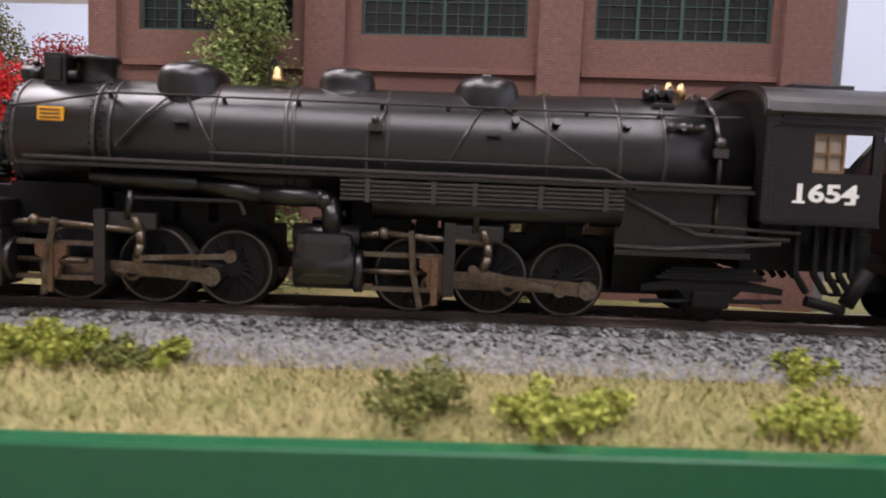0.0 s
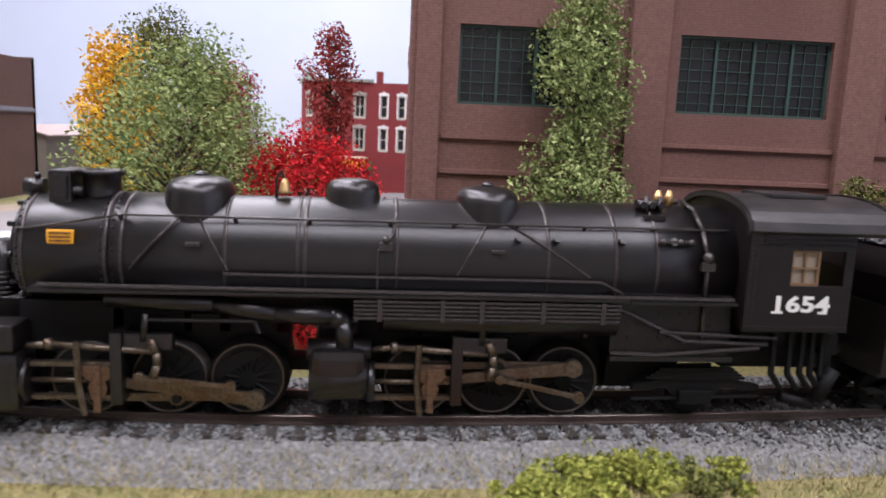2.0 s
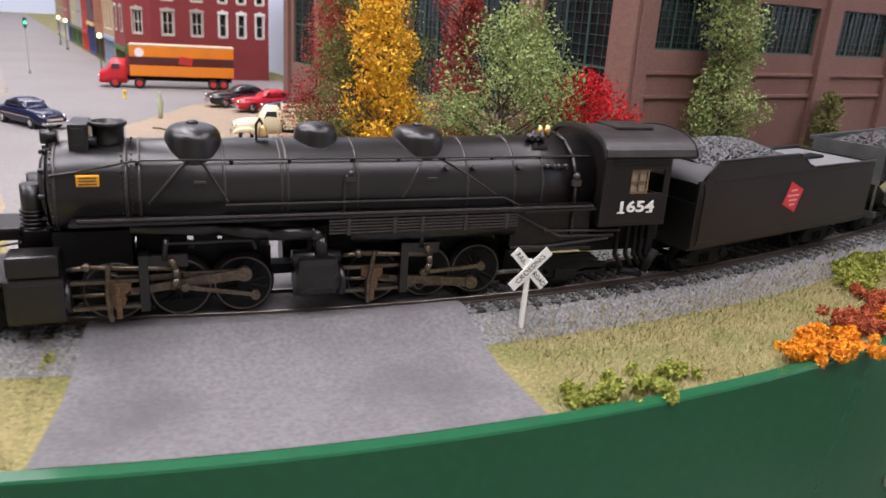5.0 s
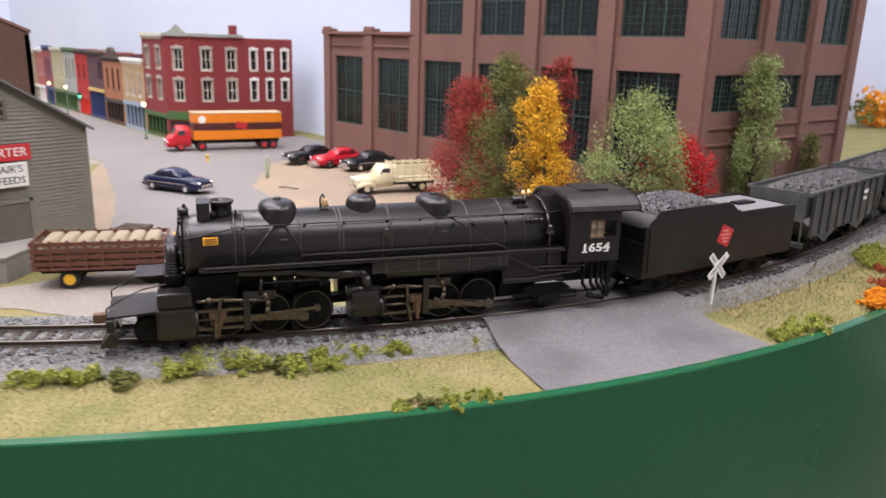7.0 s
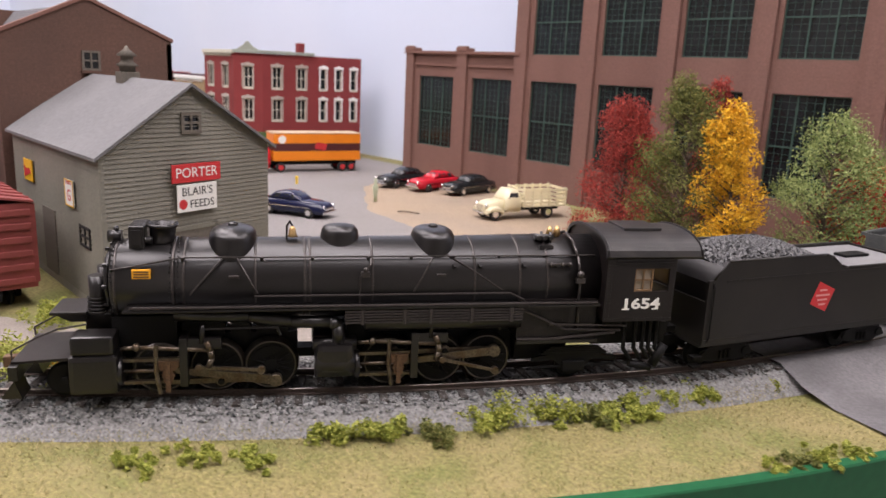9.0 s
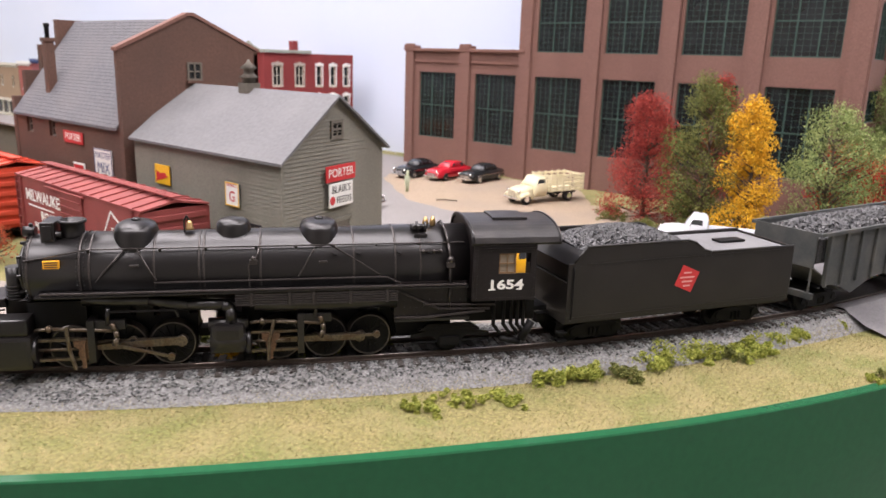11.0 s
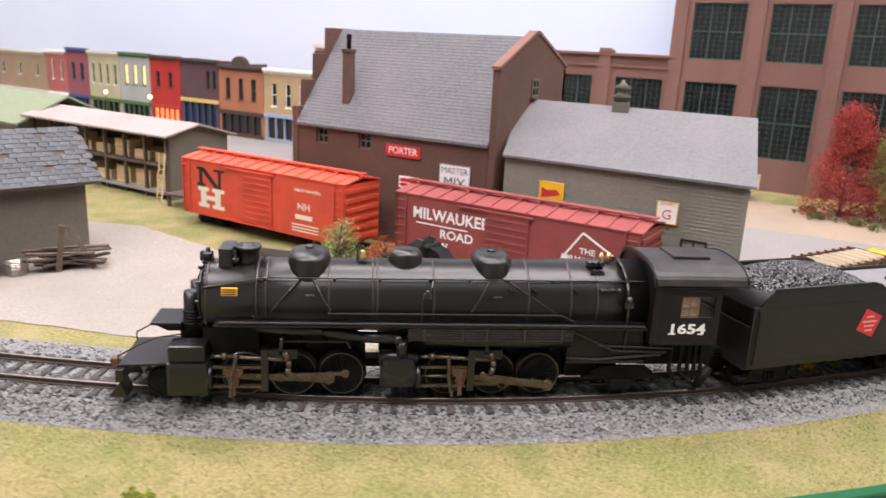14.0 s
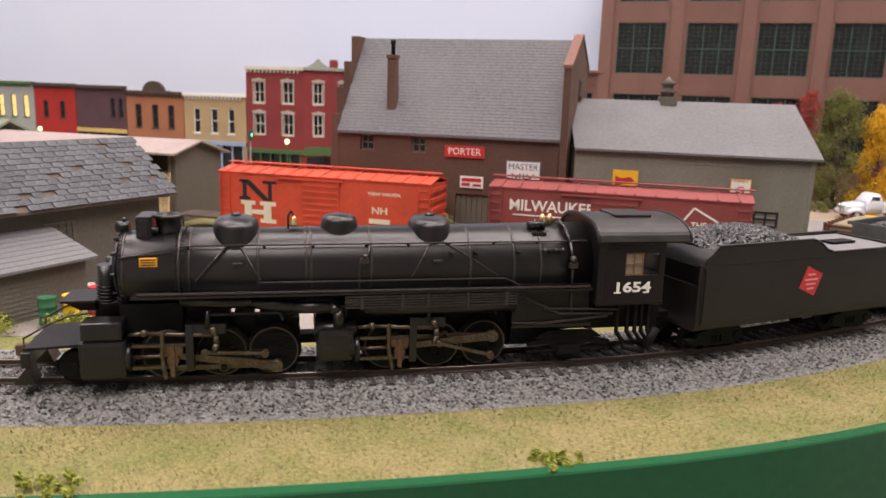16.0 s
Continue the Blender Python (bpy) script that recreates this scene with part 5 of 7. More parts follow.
TYRE = material("tyre_rubber", (0.02, 0.02, 0.021), 0.8, 0, 0.2, 1500, 0.1)
CHROME = material("chrome_trim", (0.8, 0.8, 0.8), 0.15, 1.0, 0.05, 1500, 0)
GLASS = material("tinted_car_glass", (0.04, 0.045, 0.05), 0.08, 0, 0.1, 50, 0)


def road_wheel(parent, x, y, r=3.9, w=1.1, hub=None):
    bm = bms()
    lathe(bm, [(r * 0.8, -w), (r, -w * 0.7), (r, w * 0.7), (r * 0.8, w)], (x, y, r), "y", 16)
    t = part("wheel", bm, TYRE, parent)
    bm = bms()
    lathe(bm, [(r * 0.58, -w - 0.12), (r * 0.5, -w - 0.2), (r * 0.5, w + 0.2), (r * 0.58, w + 0.12)], (x, y, r), "y", 14)
    part("hub", bm, hub or CHROME, t)


def sedan(x, y, turn, colour, label):
    c = thing("sedan_car", mm(x, y, 0.6, turn), label, "car", "parked cars in the lot")
    p = paint("car_enamel", colour, 0.15)
    bm = bms()
    loft(bm, [(-29, 7.5, 4, 9, 0.8), (-27, 9.4, 3, 11, 0.85), (-18, 10.3, 2.6, 12, 0.9), (-6, 10.4, 2.6, 12.2, 0.92), (8, 10.3, 2.6, 12.2, 0.9), (20, 10.0, 2.6, 11.8, 0.82), (27, 9.2, 3, 10.6, 0.75), (29, 7.8, 4, 8.6, 0.7)])
    part("body", bm, p, c)
    bm = bms()
    loft(bm, [(-20, 7, 11.2, 12.4, 0.8), (-14, 8.2, 11.4, 16.6, 0.72), (-7, 8.6, 11.4, 18, 0.7), (1, 8.6, 11.4, 17.8, 0.7), (6, 8.2, 11.4, 15.6, 0.72), (10, 7.6, 11.2, 12.3, 0.8)])
    part("cabin", bm, p, c)
    bm = bms()
    for s in (-1, 1):
        for a, b in ((-13, -7), (-6.2, -0.4), (0.2, 4)):
            prism(bm, [(a, 12.8), (b, 12.8), (b - 0.6, 16), (a + 0.8, 15.9)], "y", *sorted((s * 7.0, s * 8.4)))
    hull_box(bm, [(5.4, -6, 12.8), (8.8, -6.4, 12.5), (8.8, 6.4, 12.5), (5.4, 6, 12.8)], [(4.6, -4.9, 16.4), (5.8, -5, 15.8), (5.8, 5, 15.8), (4.6, 4.9, 16.4)])
    part("window_glass", bm, GLASS, c)
    for bx in (-29.8, 29.4):
        bm = bms()
        box(bm, bx - 0.6, bx + 0.8, -9, 9, 3.6, 5.6, 0.5)
        part("bumper", bm, CHROME, c)
    bm = bms()
    box(bm, 28.2, 29.4, -5.5, 5.5, 5.9, 7.8, 0.3)
    part("grille", bm, CHROME, c)
    for s in (-6.8, 6.8):
        bm = bms()
        ball(bm, (28.2, s, 8.9), 1.2, 8, 6)
        part("headlight", bm, CHROME, c)
    bm = bms()
    for s in (-1, 1):
        box(bm, -24, 18, *sorted((s * 10.2, s * 10.6)), 7.4, 7.9)
    part("side_trim", bm, CHROME, c)
    for wx in (-17, 17):
        for s in (-9.2, 9.2):
            road_wheel(c, wx, s)
    return c


def truck_cab(c, p):
    bm = bms()
    loft(bm, [(16, 8.5, 6, 15, 0.85), (26, 8.4, 6, 14.6, 0.8), (32, 7.4, 6, 13.6, 0.75), (34.5, 5.8, 6.5, 12, 0.7)])
    part("hood", bm, p, c)
    bm = bms()
    loft(bm, [(3, 9.8, 6, 20, 0.8), (5, 10.4, 6, 23, 0.78), (13, 10.4, 6, 23.4, 0.76), (17.5, 10.2, 6, 16.5, 0.85)])
    part("cab", bm, p, c)
    for s in (-1, 1):
        bm = bms()
        loft(bm, [(19, 2.6, 4, 8.4, 0.8), (24, 3.2, 7.2, 10.6, 0.8), (30, 3.2, 7.0, 10.2, 0.8), (34, 2.4, 5, 8, 0.8)])
        for v in bm.verts:
            v.co.y += s * 8.6
        part("fender", bm, p, c)
        bm = bms()
        ball(bm, (33, s * 7.4, 11.2), 1.4, 8, 6)
        part("headlight", bm, CHROME, c)
    bm = bms()
    for s in (-1, 1):
        prism(bm, [(6, 16), (14.6, 16), (12.6, 20.8), (6.4, 20.8)], "y", *sorted((s * 8.6, s * 9.8)))
    hull_box(bm, [(14.2, -7, 16.6), (16.6, -7.4, 16.4), (16.6, 7.4, 16.4), (14.2, 7, 16.6)], [(12.8, -6.2, 21.2), (14.0, -6.2, 21.0), (14.0, 6.2, 21.0), (12.8, 6.2, 21.2)])
    part("window_glass", bm, GLASS, c)
    bm = bms()
    for k in range(5):
        box(bm, 34, 35, -4.4 + k * 2.0, -3.4 + k * 2.0, 7, 11.6)
    box(bm, 35, 36.2, -8.6, 8.6, 4.6, 6.2, 0.3)
    part("grille", bm, CHROME, c)


def stake_truck(x, y, turn, colour, label, bed=None, cargo=None, back=-38):
    c = thing("stake_truck", mm(x, y, 0.6, turn), label, "truck")
    p = paint("truck_enamel", colour, 0.3)
    q = paint("truck_bed_paint", bed or colour, 0.5)
    truck_cab(c, p)
    bm = bms()
    box(bm, back, 2, -12.5, 12.5, 9.6, 11, 0.2)
    part("bed_floor", bm, q, c)
    bm = bms()
    box(bm, back + 2, 30, -4, 4, 6, 9.5)
    part("chassis", bm, DARK, c)
    for s in (-12.2, 12.2):
        for k in range(4):
            bm = bms()
            box(bm, back, 2, s - 0.4, s + 0.4, 12 + k * 3.2, 13.9 + k * 3.2)
            part("stake_board", bm, q, c)
        for k in range(6 if back > -50 else 8):
            bm = bms()
            sx = back + 1 + k * 7.6
            box(bm, sx, sx + 1.2, s - 0.8, s + 0.8, 10, 24.4)
            part("stake", bm, q, c)
    for xx in (back + 0.4, 1.6):
        for k in range(4):
            bm = bms()
            box(bm, xx - 0.4, xx + 0.4, -12, 12, 12 + k * 3.2, 13.9 + k * 3.2)
            part("stake_board", bm, q, c)
    for wx in (back + 16, 26):
        for s in (-8.8, 8.8):
            road_wheel(c, wx, s, 4.8, 1.6 if wx > 0 else 2.4, cargo and paint("yellow_hub", (0.85, 0.5, 0.02)) or CHROME)
    return c


def pickup(x, y, turn):
    c = thing("pickup_truck", mm(x, y, 0.6, turn), "white pickup truck with an open bed parked in the lot", "truck")
    p = paint("pickup_enamel", (0.68, 0.7, 0.74), 0.25)
    truck_cab(c, p)
    for y0, y1 in ((-10.2, -8.8), (8.8, 10.2)):
        bm = bms()
        box(bm, -27, 2.6, y0, y1, 6.5, 14.5, 0.5)
        part("bed_side", bm, p, c)
    bm = bms()
    box(bm, -27, 2.6, -8.7, 8.7, 6.5, 8.2, 0.2)
    part("bed_floor", bm, p, c)
    bm = bms()
    box(bm, -28.2, -27.1, -10, 10, 6.5, 14.2, 0.3)
    part("tailgate", bm, p, c)
    bm = bms()
    box(bm, -29.6, -28.3, -10, 10, 4.6, 6.2, 0.3)
    part("bumper", bm, CHROME, c)
    for wx in (-16, 26):
        for s in (-9.0, 9.0):
            road_wheel(c, wx, s, 4.4, 1.5)
    return c


def delivery_van():
    c = thing("delivery_trailer_truck", mm(-520, -105, 0.6, -103), "red cab-over tractor with an orange and maroon box trailer", "truck")
    # local x points to the cab
    r, o, b = paint("red_cab", (0.6, 0.02, 0.03), 0.25), paint("orange_trailer", (0.85, 0.25, 0.015), 0.35), paint("maroon_band", (0.09, 0.02, 0.02), 0.4)
    bm = bms()
    loft(bm, [(37, 11.8, 5, 24, 0.94), (39, 12.2, 4.5, 26.5, 0.92), (50, 12.2, 4.5, 27, 0.9), (55.5, 12, 4.5, 17.5, 0.95), (60, 11.4, 4.5, 16, 0.92), (61.5, 10.4, 5.5, 13.5, 0.9)])
    part("cab", bm, r, c)
    bm = bms()
    for s in (-1, 1):
        prism(bm, [(43, 17.5), (51, 17.5), (49.5, 22.5), (43, 22.5)], "y", *sorted((s * 10, s * 12)))
    part("window_glass", bm, GLASS, c)
    bm = bms()
    hull_box(bm, [(52.2, -9.5, 18.2), (55.6, -9.8, 18), (55.6, 9.8, 18), (52.2, 9.5, 18.2)], [(50.0, -8.6, 25), (51.9, -8.8, 24.6), (51.9, 8.8, 24.6), (50.0, 8.6, 25)])
    part("windscreen", bm, GLASS, c)
    for s in (-7.5, 7.5):
        bm = bms()
        ball(bm, (61.2, s, 11), 1.6, 10, 6)
        part("headlight", bm, CHROME, c)
    bm = bms()
    box(bm, 61.6, 62.8, -11.5, 11.5, 4.4, 6.6, 0.4)
    part("bumper", bm, CHROME, c)
    for z0, z1, mt in ((12, 22, o), (22.05, 30, b), (30.05, 40, o)):
        bm = bms()
        box(bm, -62, 34, -13, 13, z0, z1, 0.3)
        part("box_panel", bm, mt, c)
    bm = bms()
    box(bm, -62.4, 34.4, -13.3, 13.3, 40.05, 41.2, 0.4)
    part("roof", bm, paint("pale_roof", (0.6, 0.45, 0.3), 0.5), c)
    bm = bms()
    box(bm, -60, 54, -5, 5, 7, 11.9)
    part("chassis", bm, DARK, c)
    for s in (-13.06, 13.06):
        bm = bms()
        prism(bm, [(-22, 22.5), (-10, 24.5), (-12, 31.5), (-24, 29.5)], "y", *sorted((s, s * 1.015)))
        part("emblem", bm, REDPAINT, c)
        bm = bms()
        lathe(bm, [(4.2, -0.15), (4.2, 0.15)], (25, s, 34), "y", 20)
        part("round_mark", bm, WHITE, c)
    for wx in (-52, -42, 26, 48):
        for s in (-10, 10):
            road_wheel(c, wx, s, 5, 2.4 if wx < 40 else 1.5, REDPAINT)


def small_things():
    # crossbuck sign
    c = thing("crossing_sign", mm(95.0, -128.4, LOW, 80, 0, 2), "white wooden crossbuck sign reading railroad crossing", "crossing sign")
    bm = bms()
    box(bm, -0.65, 0.65, -0.65, 0.65, -1, 25, 0.12)
    part("post", bm, WHITE, c)
    for a, texts in ((45, (("CROSSING", 0.0),)), (-45, (("RAIL", -4.9), ("ROAD", 4.9)))):
        bm = bms()
        box(bm, -8.2, 8.2, -1.3 if a > 0 else -0.98, -1.0 if a > 0 else -0.68, -1.7, 1.7, 0.1)
        bl = part("blade", bm, WHITE, c, at=mm(0, 0, 22.2) @ pose(0, 0, 0, 0, -a))
        for tx, dx in texts:
            letters(tx, 2.4 if len(tx) > 5 else 2.1, BLACKINK, bl, mm(dx, -1.36 if a > 0 else -1.04, 0), 0.03, squeeze=1.05)
    # hydrant, figures, tyre, pallets
    h = thing("fire_hydrant", mm(-442, -158, 0.6), "small yellow fire hydrant by the street", "hydrant")
    bm = bms()
    lathe(bm, [(1.6, 0), (1.2, 0.5), (1.1, 5), (1.6, 5.3), (1.3, 6.6), (0.4, 7.4)], (0, 0, 0), "z", 10)
    rod(bm, (-2, 0, 4), (2, 0, 4), 0.6, seg=8)
    part("hydrant_body", bm, paint("hydrant_yellow", (0.85, 0.55, 0.02)), h)
    bm = bms()
    lathe(bm, [(1.6, 0), (1.7, 6), (2.2, 9), (2.6, 13), (1.0, 15.4), (1.5, 17), (1.3, 19), (0.4, 19.8)], (0, 0, 0), "z", 10)
    fg = tagged(part("figurine", bm, paint("figurine_paint", (0.45, 0.5, 0.35), 0.7), at=mm(-328, -151, 0.6)), "tiny plain model figurine standing in the lot", "figurine")
    t = thing("old_tyre", mm(45, -275, LOW + 0.2), "worn blue-black tyre lying on the ballast edge", "tyre")
    bm = bms()
    lathe(bm, [(2.6, 0), (4.4, 0.2), (4.9, 1.2), (4.4, 2.3), (2.6, 2.4)], (0, 0, 0), "z", 20)
    part("tread", bm, TYRE, t)
    for k, (px, py) in enumerate(((-186, -318), (-183, -315))):
        pl = thing("pallet", mm(px, py, 0.8 + k * 3.4, 30 + k * 14), "weathered brown wooden pallet on the dirt", "pallet", "pallets behind the feed store")
        for i in range(5):
            bm = bms()
            box(bm, -9, 9, -8 + i * 3.5, -6 + i * 3.5, 2.2, 2.9)
            part("slat", bm, OLDWOOD, pl)
        for sx in (-8, 0, 7):
            bm = bms()
            box(bm, sx, sx + 1.2, -8, 8, 0, 2.15)
            part("bearer", bm, OLDWOOD, pl)
    st = thing("fallen_branch", mm(-271, -162, 1.6, 25), "thin dark stick lying on the dirt", "stick")
    bm = bms()
    tube(bm, [(-9, 0, 0), (-2, 1, 0.6), (5, 0.4, 0.4), (9, 2, 0.2)], 0.6, 6)
    part("stick_body", bm, BARK, st)


def signal_and_loader():
    l = thing("traffic_signal", mm(-645, -219, 0.6), "grey street signal with a glowing green lens", "traffic light")
    bm = bms()
    lathe(bm, [(1.6, 0), (1.4, 1.5), (0.5, 3), (0.5, 46)], (0, 0, 0), "z", 8)
    part("post", bm, CONCRETE, l)
    bm = bms()
    box(bm, -1.6, 1.6, -1.6, 1.6, 46.1, 56, 0.3)
    part("lamp_head", bm, SASH, l)
    bm = bms()
    ball(bm, (1.7, 0, 51.3), 1.3, 10, 6)
    part("lens", bm, material("green_signal_lens", (0.05, 0.9, 0.35), 0.4, 0, 0.05, 50, 0, lamp=6.0), l)
    c = thing("coal_loader", mm(-255, -553, 0.7, -8), "small black inclined coal loader in the yard", "conveyor")
    steel = material("dark_loader_steel", (0.03, 0.033, 0.033), 0.55, 0.2, 0.3, 1500, 0.1, (0.1, 0.11, 0.11), 120, 0.4)
    for s in (-4.2, 4.2):
        bm = bms()
        prism(bm, [(-34, 20), (-3, 40.5), (-2, 44.5), (-5, 45), (-35, 24)], "y", s - 0.5, s + 0.5)
        part("side_plate", bm, steel, c)
    bm = bms()
    prism(bm, [(-34, 21), (-3, 41.5), (-3, 42.5), (-34, 22)], "y", -3.6, 3.6)
    part("belt", bm, TYRE, c)
    bm = bms()
    prism(bm, [(-3, 38), (2, 42), (6, 41), (22, 27), (20, 24), (4, 34)], "y", -4, 4)
    part("chute", bm, DARK, c)
    bm = bms()
    rod(bm, (-1, -5.5, 41), (-1, 5.5, 41), 1.8, seg=12)
    part("head_pulley", bm, DARK, c)
    for x, top in ((-30, 22), (-6, 37)):
        for s in (-4, 4):
            bm = bms()
            box(bm, x - 0.8, x + 0.8, s - 0.7, s + 0.7, -0.4, top)
            part("leg", bm, steel, c)
    bm = bms()
    box(bm, 8, 17, -5, 5, -0.4, 26.5, 0.4)
    part("engine_housing", bm, steel, c)


def vehicles():
    sedan(-312, -238, 26, (0.012, 0.016, 0.05), "dark navy sedan with chrome trim in the street")
    sedan(-388, -72, -88, (0.012, 0.014, 0.016), "black sedan parked by the factory wall")
    sedan(-357, -58, -88, (0.5, 0.015, 0.03), "crimson sedan parked by the factory wall")
    sedan(-325, -44, -88, (0.012, 0.014, 0.016), "black sedan parked by the factory wall")
    stake_truck(-220, -92, -105, (0.72, 0.66, 0.45), "cream stake-bed truck parked in the lot")
    t = stake_truck(-90, -330, 63, (0.8, 0.42, 0.02), "yellow-cabbed stake truck with a brown bed of feed sacks", (0.13, 0.05, 0.03), True, -58)
    for k in range(7):
        bm = bms()
        loft(bm, [(-10.5, 1.5, 0, 2, 0.8), (-8, 3.6, 0, 5, 0.8), (8, 3.6, 0, 5, 0.8), (10.5, 1.5, 0, 2, 0.8)])
        s = thing("feed_sack", t.matrix_basis @ mm(-50 + k * 7.6, 0, 19.0, 90), "pale canvas feed sack on the trailer bed", "sack", "feed sacks on the trailer")
        part("sack_body", bm, paint("sack_canvas", (0.3, 0.25, 0.17), 0.9), s)
    bm = bms()
    box(bm, -56, 0, -11, 11, 11.05, 18.9)
    part("sack_layer", bm, paint("sack_canvas_worn", (0.27, 0.22, 0.15), 0.9), t)
    # white pickup with chrome
    pickup(-43, -156, -160)
    delivery_van()


def plants():
    tree(-124, -92, 92, 64, RUSSET, "russet autumn tree beside the factory", 21, 10500, 0.02, "cone")
    tree(-72, -104, 107, 58, OLIVE, "tall olive-green tree beside the factory", 22, 12000, 0.02, "oval")
    tree(-38, -110, 95, 48, GOLD, "golden-yellow autumn tree beside the factory", 23, 6500, 0.02, "tall", 1.3)
    tree(4, -77, 92, 62, SAGE, "sage-green bushy tree beside the factory", 24, 9500, 0.03, "oval")
    tree(8, -35, 64, 50, SCARLET, "scarlet autumn bush at the factory corner", 25, 6000, 0.02, "oval")
    tree(-92, -38, 112, 38, RUSSET, "slim dark red tree behind the others", 29, 4200, 0.15, "tall")
    tree(13, 53, 115, 50, SAGE, "tall pale green tree before the factory wall", 26, 7000, 0.03, "tall", 1.2)
    tree(12, 147, 58, 28, OLIVE, "small olive sapling before the factory wall", 27, 2200, 0.05, "tall")
    for i, (x, y) in enumerate(((-150, -100), (-138, -116), (-110, -122), (-88, -132), (-60, -134))):
        bush(x, y, 22, 9, OLIVE, "low green shrub at the foot of the trees", 40 + i, 0.3, 900)
    for i, (x, y, w, h) in enumerate(((-128, -432, 26, 14), (-110, -422, 20, 10), (-160, -442, 22, 9), (-152, -452, 20, 12), (-460, -672, 20, 9), (-488, -684, 26, 12))):
        bush(x, y, w, h, LIME, "yellow-green foam bush beside the building", 60 + i, 0.3, 1000)
    for i, (x, y, w, h, mt) in enumerate(((-106, -462, 11, 9, ORANGE), (-112, -468, 8, 6, ORANGE), (-104, -488, 9, 6, GOLD), (-96, -474, 20, 12, LIME), (-118, -474, 24, 13, LIME), (-88, -456, 22, 11, LIME), (-74, -440, 20, 10, OLIVE), (-126, -490, 20, 9, OLIVE))):
        bush(x, y, w, h, mt, "small foam bush in the grass by the store", 66 + i, 0.3, 1100)
    tree(-350, -503, 26, 26, SAGE, "small twiggy green bush beside the siding", 71, 900, 0.2, "oval", 0.9)
    tree(-318, -502, 22, 24, BRICKRED, "small red-leaved bush beside the siding", 72, 800, 0.2, "oval", 0.9)
    lime = "yellow-green foam bush on the grass"
    for i, (x, y, w, h) in enumerate(((104, 33, 16, 8), (103, 42, 16, 9), (102, 52, 14, 8), (103, 62, 13, 7), (101, 70, 12, 6), (110, 40, 14, 6), (112, 28, 14, 7), (116, 22, 12, 6), (92, 42, 13, 6), (121, 122, 18, 10), (124, 142, 18, 8), (122, 152, 16, 7), (119, 184, 16, 8), (80, 196, 16, 7), (141, -118, 15, 6), (139, -106, 12, 5), (139, -130, 13, 6), (137, -139, 12, 5))):
        verge(x, y, w, h, OLIVE if i in (9, 3, 8) else LIME, lime, 80 + i)
    for i, (x, y, w, h) in enumerate(((19, -364, 15, 8), (28, -343, 16, 9), (33, -331, 15, 7), (38, -319, 16, 8), (43, -304, 15, 8), (46, -286, 15, 7), (-4, -411, 16, 8), (4, -397, 14, 7), (13, -385, 14, 6), (20, -357, 17, 11), (27, -345, 14, 6), (36, -334, 14, 6), (41, -331, 14, 7), (47, -317, 13, 6), (46, -293, 14, 8), (52, -284, 12, 6), (53, -262, 16, 8), (60, -258, 13, 6), (97, -309, 11, 4), (102, -300, 12, 4), (107, -290, 12, 4), (94, -318, 10, 3), (72, -140, 13, 8), (78, -134, 12, 7), (84, -128, 12, 5))):
        verge(x, y, w, h, OLIVE if i in (2, 8, 11, 18) else LIME, "yellow-green foam bush along the ballast", 100 + i)
    for i, (x, y, w, h, m_) in enumerate(((146, -48, 18, 11, ORANGE), (149, -56, 14, 10, ORANGE), (140, -21, 14, 11, BRICKRED), (137, 3, 14, 9, BRICKRED), (133, 15, 12, 8, BRICKRED), (148, 0, 15, 11, ORANGE), (151, -34, 15, 9, ORANGE), (142, 12, 13, 10, ORANGE), (138, 25, 16, 10, BRICKRED), (131, 34, 14, 9, ORANGE), (146, -12, 13, 9, BRICKRED), (129, 17, 12, 8, BRICKRED), (135, 44, 15, 9, ORANGE))):
        verge(x, y, w, h * 0.8, m_, "autumn-coloured foam bush at the layout edge", 150 + i, 2600)
    for i, (u, o) in enumerate(((985, 70), (1110, 70), (640, 44), (655, 44), (670, 45))):
        by_track(u, o, 16, 4.5, LIME, "low green foam bush at the layout edge", 170 + i, 450)
    # autumn hills beyond the far tracks
    cl = []
    rng = random.Random(9)
    for k in range(90):
        cl.append((rng.uniform(-400, 900), rng.uniform(980, 1150), rng.uniform(0, 60), rng.uniform(20, 45)))
    for nm, mt, sd in (("far_woods", ORANGE, 1), ("far_woods", OLIVE, 2), ("far_woods", RUSSET, 3)):
        tagged(leaves(nm, cl[sd - 1::3], 3500, 6, mt, sd), "autumn woods at the far end of the layout", "woods", kind="stuff")


# ---------------------------------------------------------------- the train
BOILZ, BOILR = 35.0, 13.0
CRANK, DRV = 4.2, 8.2
ENGINES = ((83.5, 66.5, 49.8, 101.5, -69), (155.0, 138.2, 121.4, 173.0, 156))   # three axles, the cylinder's middle, the crank's lead


def theta(t):
    return 95 + 410 * (t - 1.0)


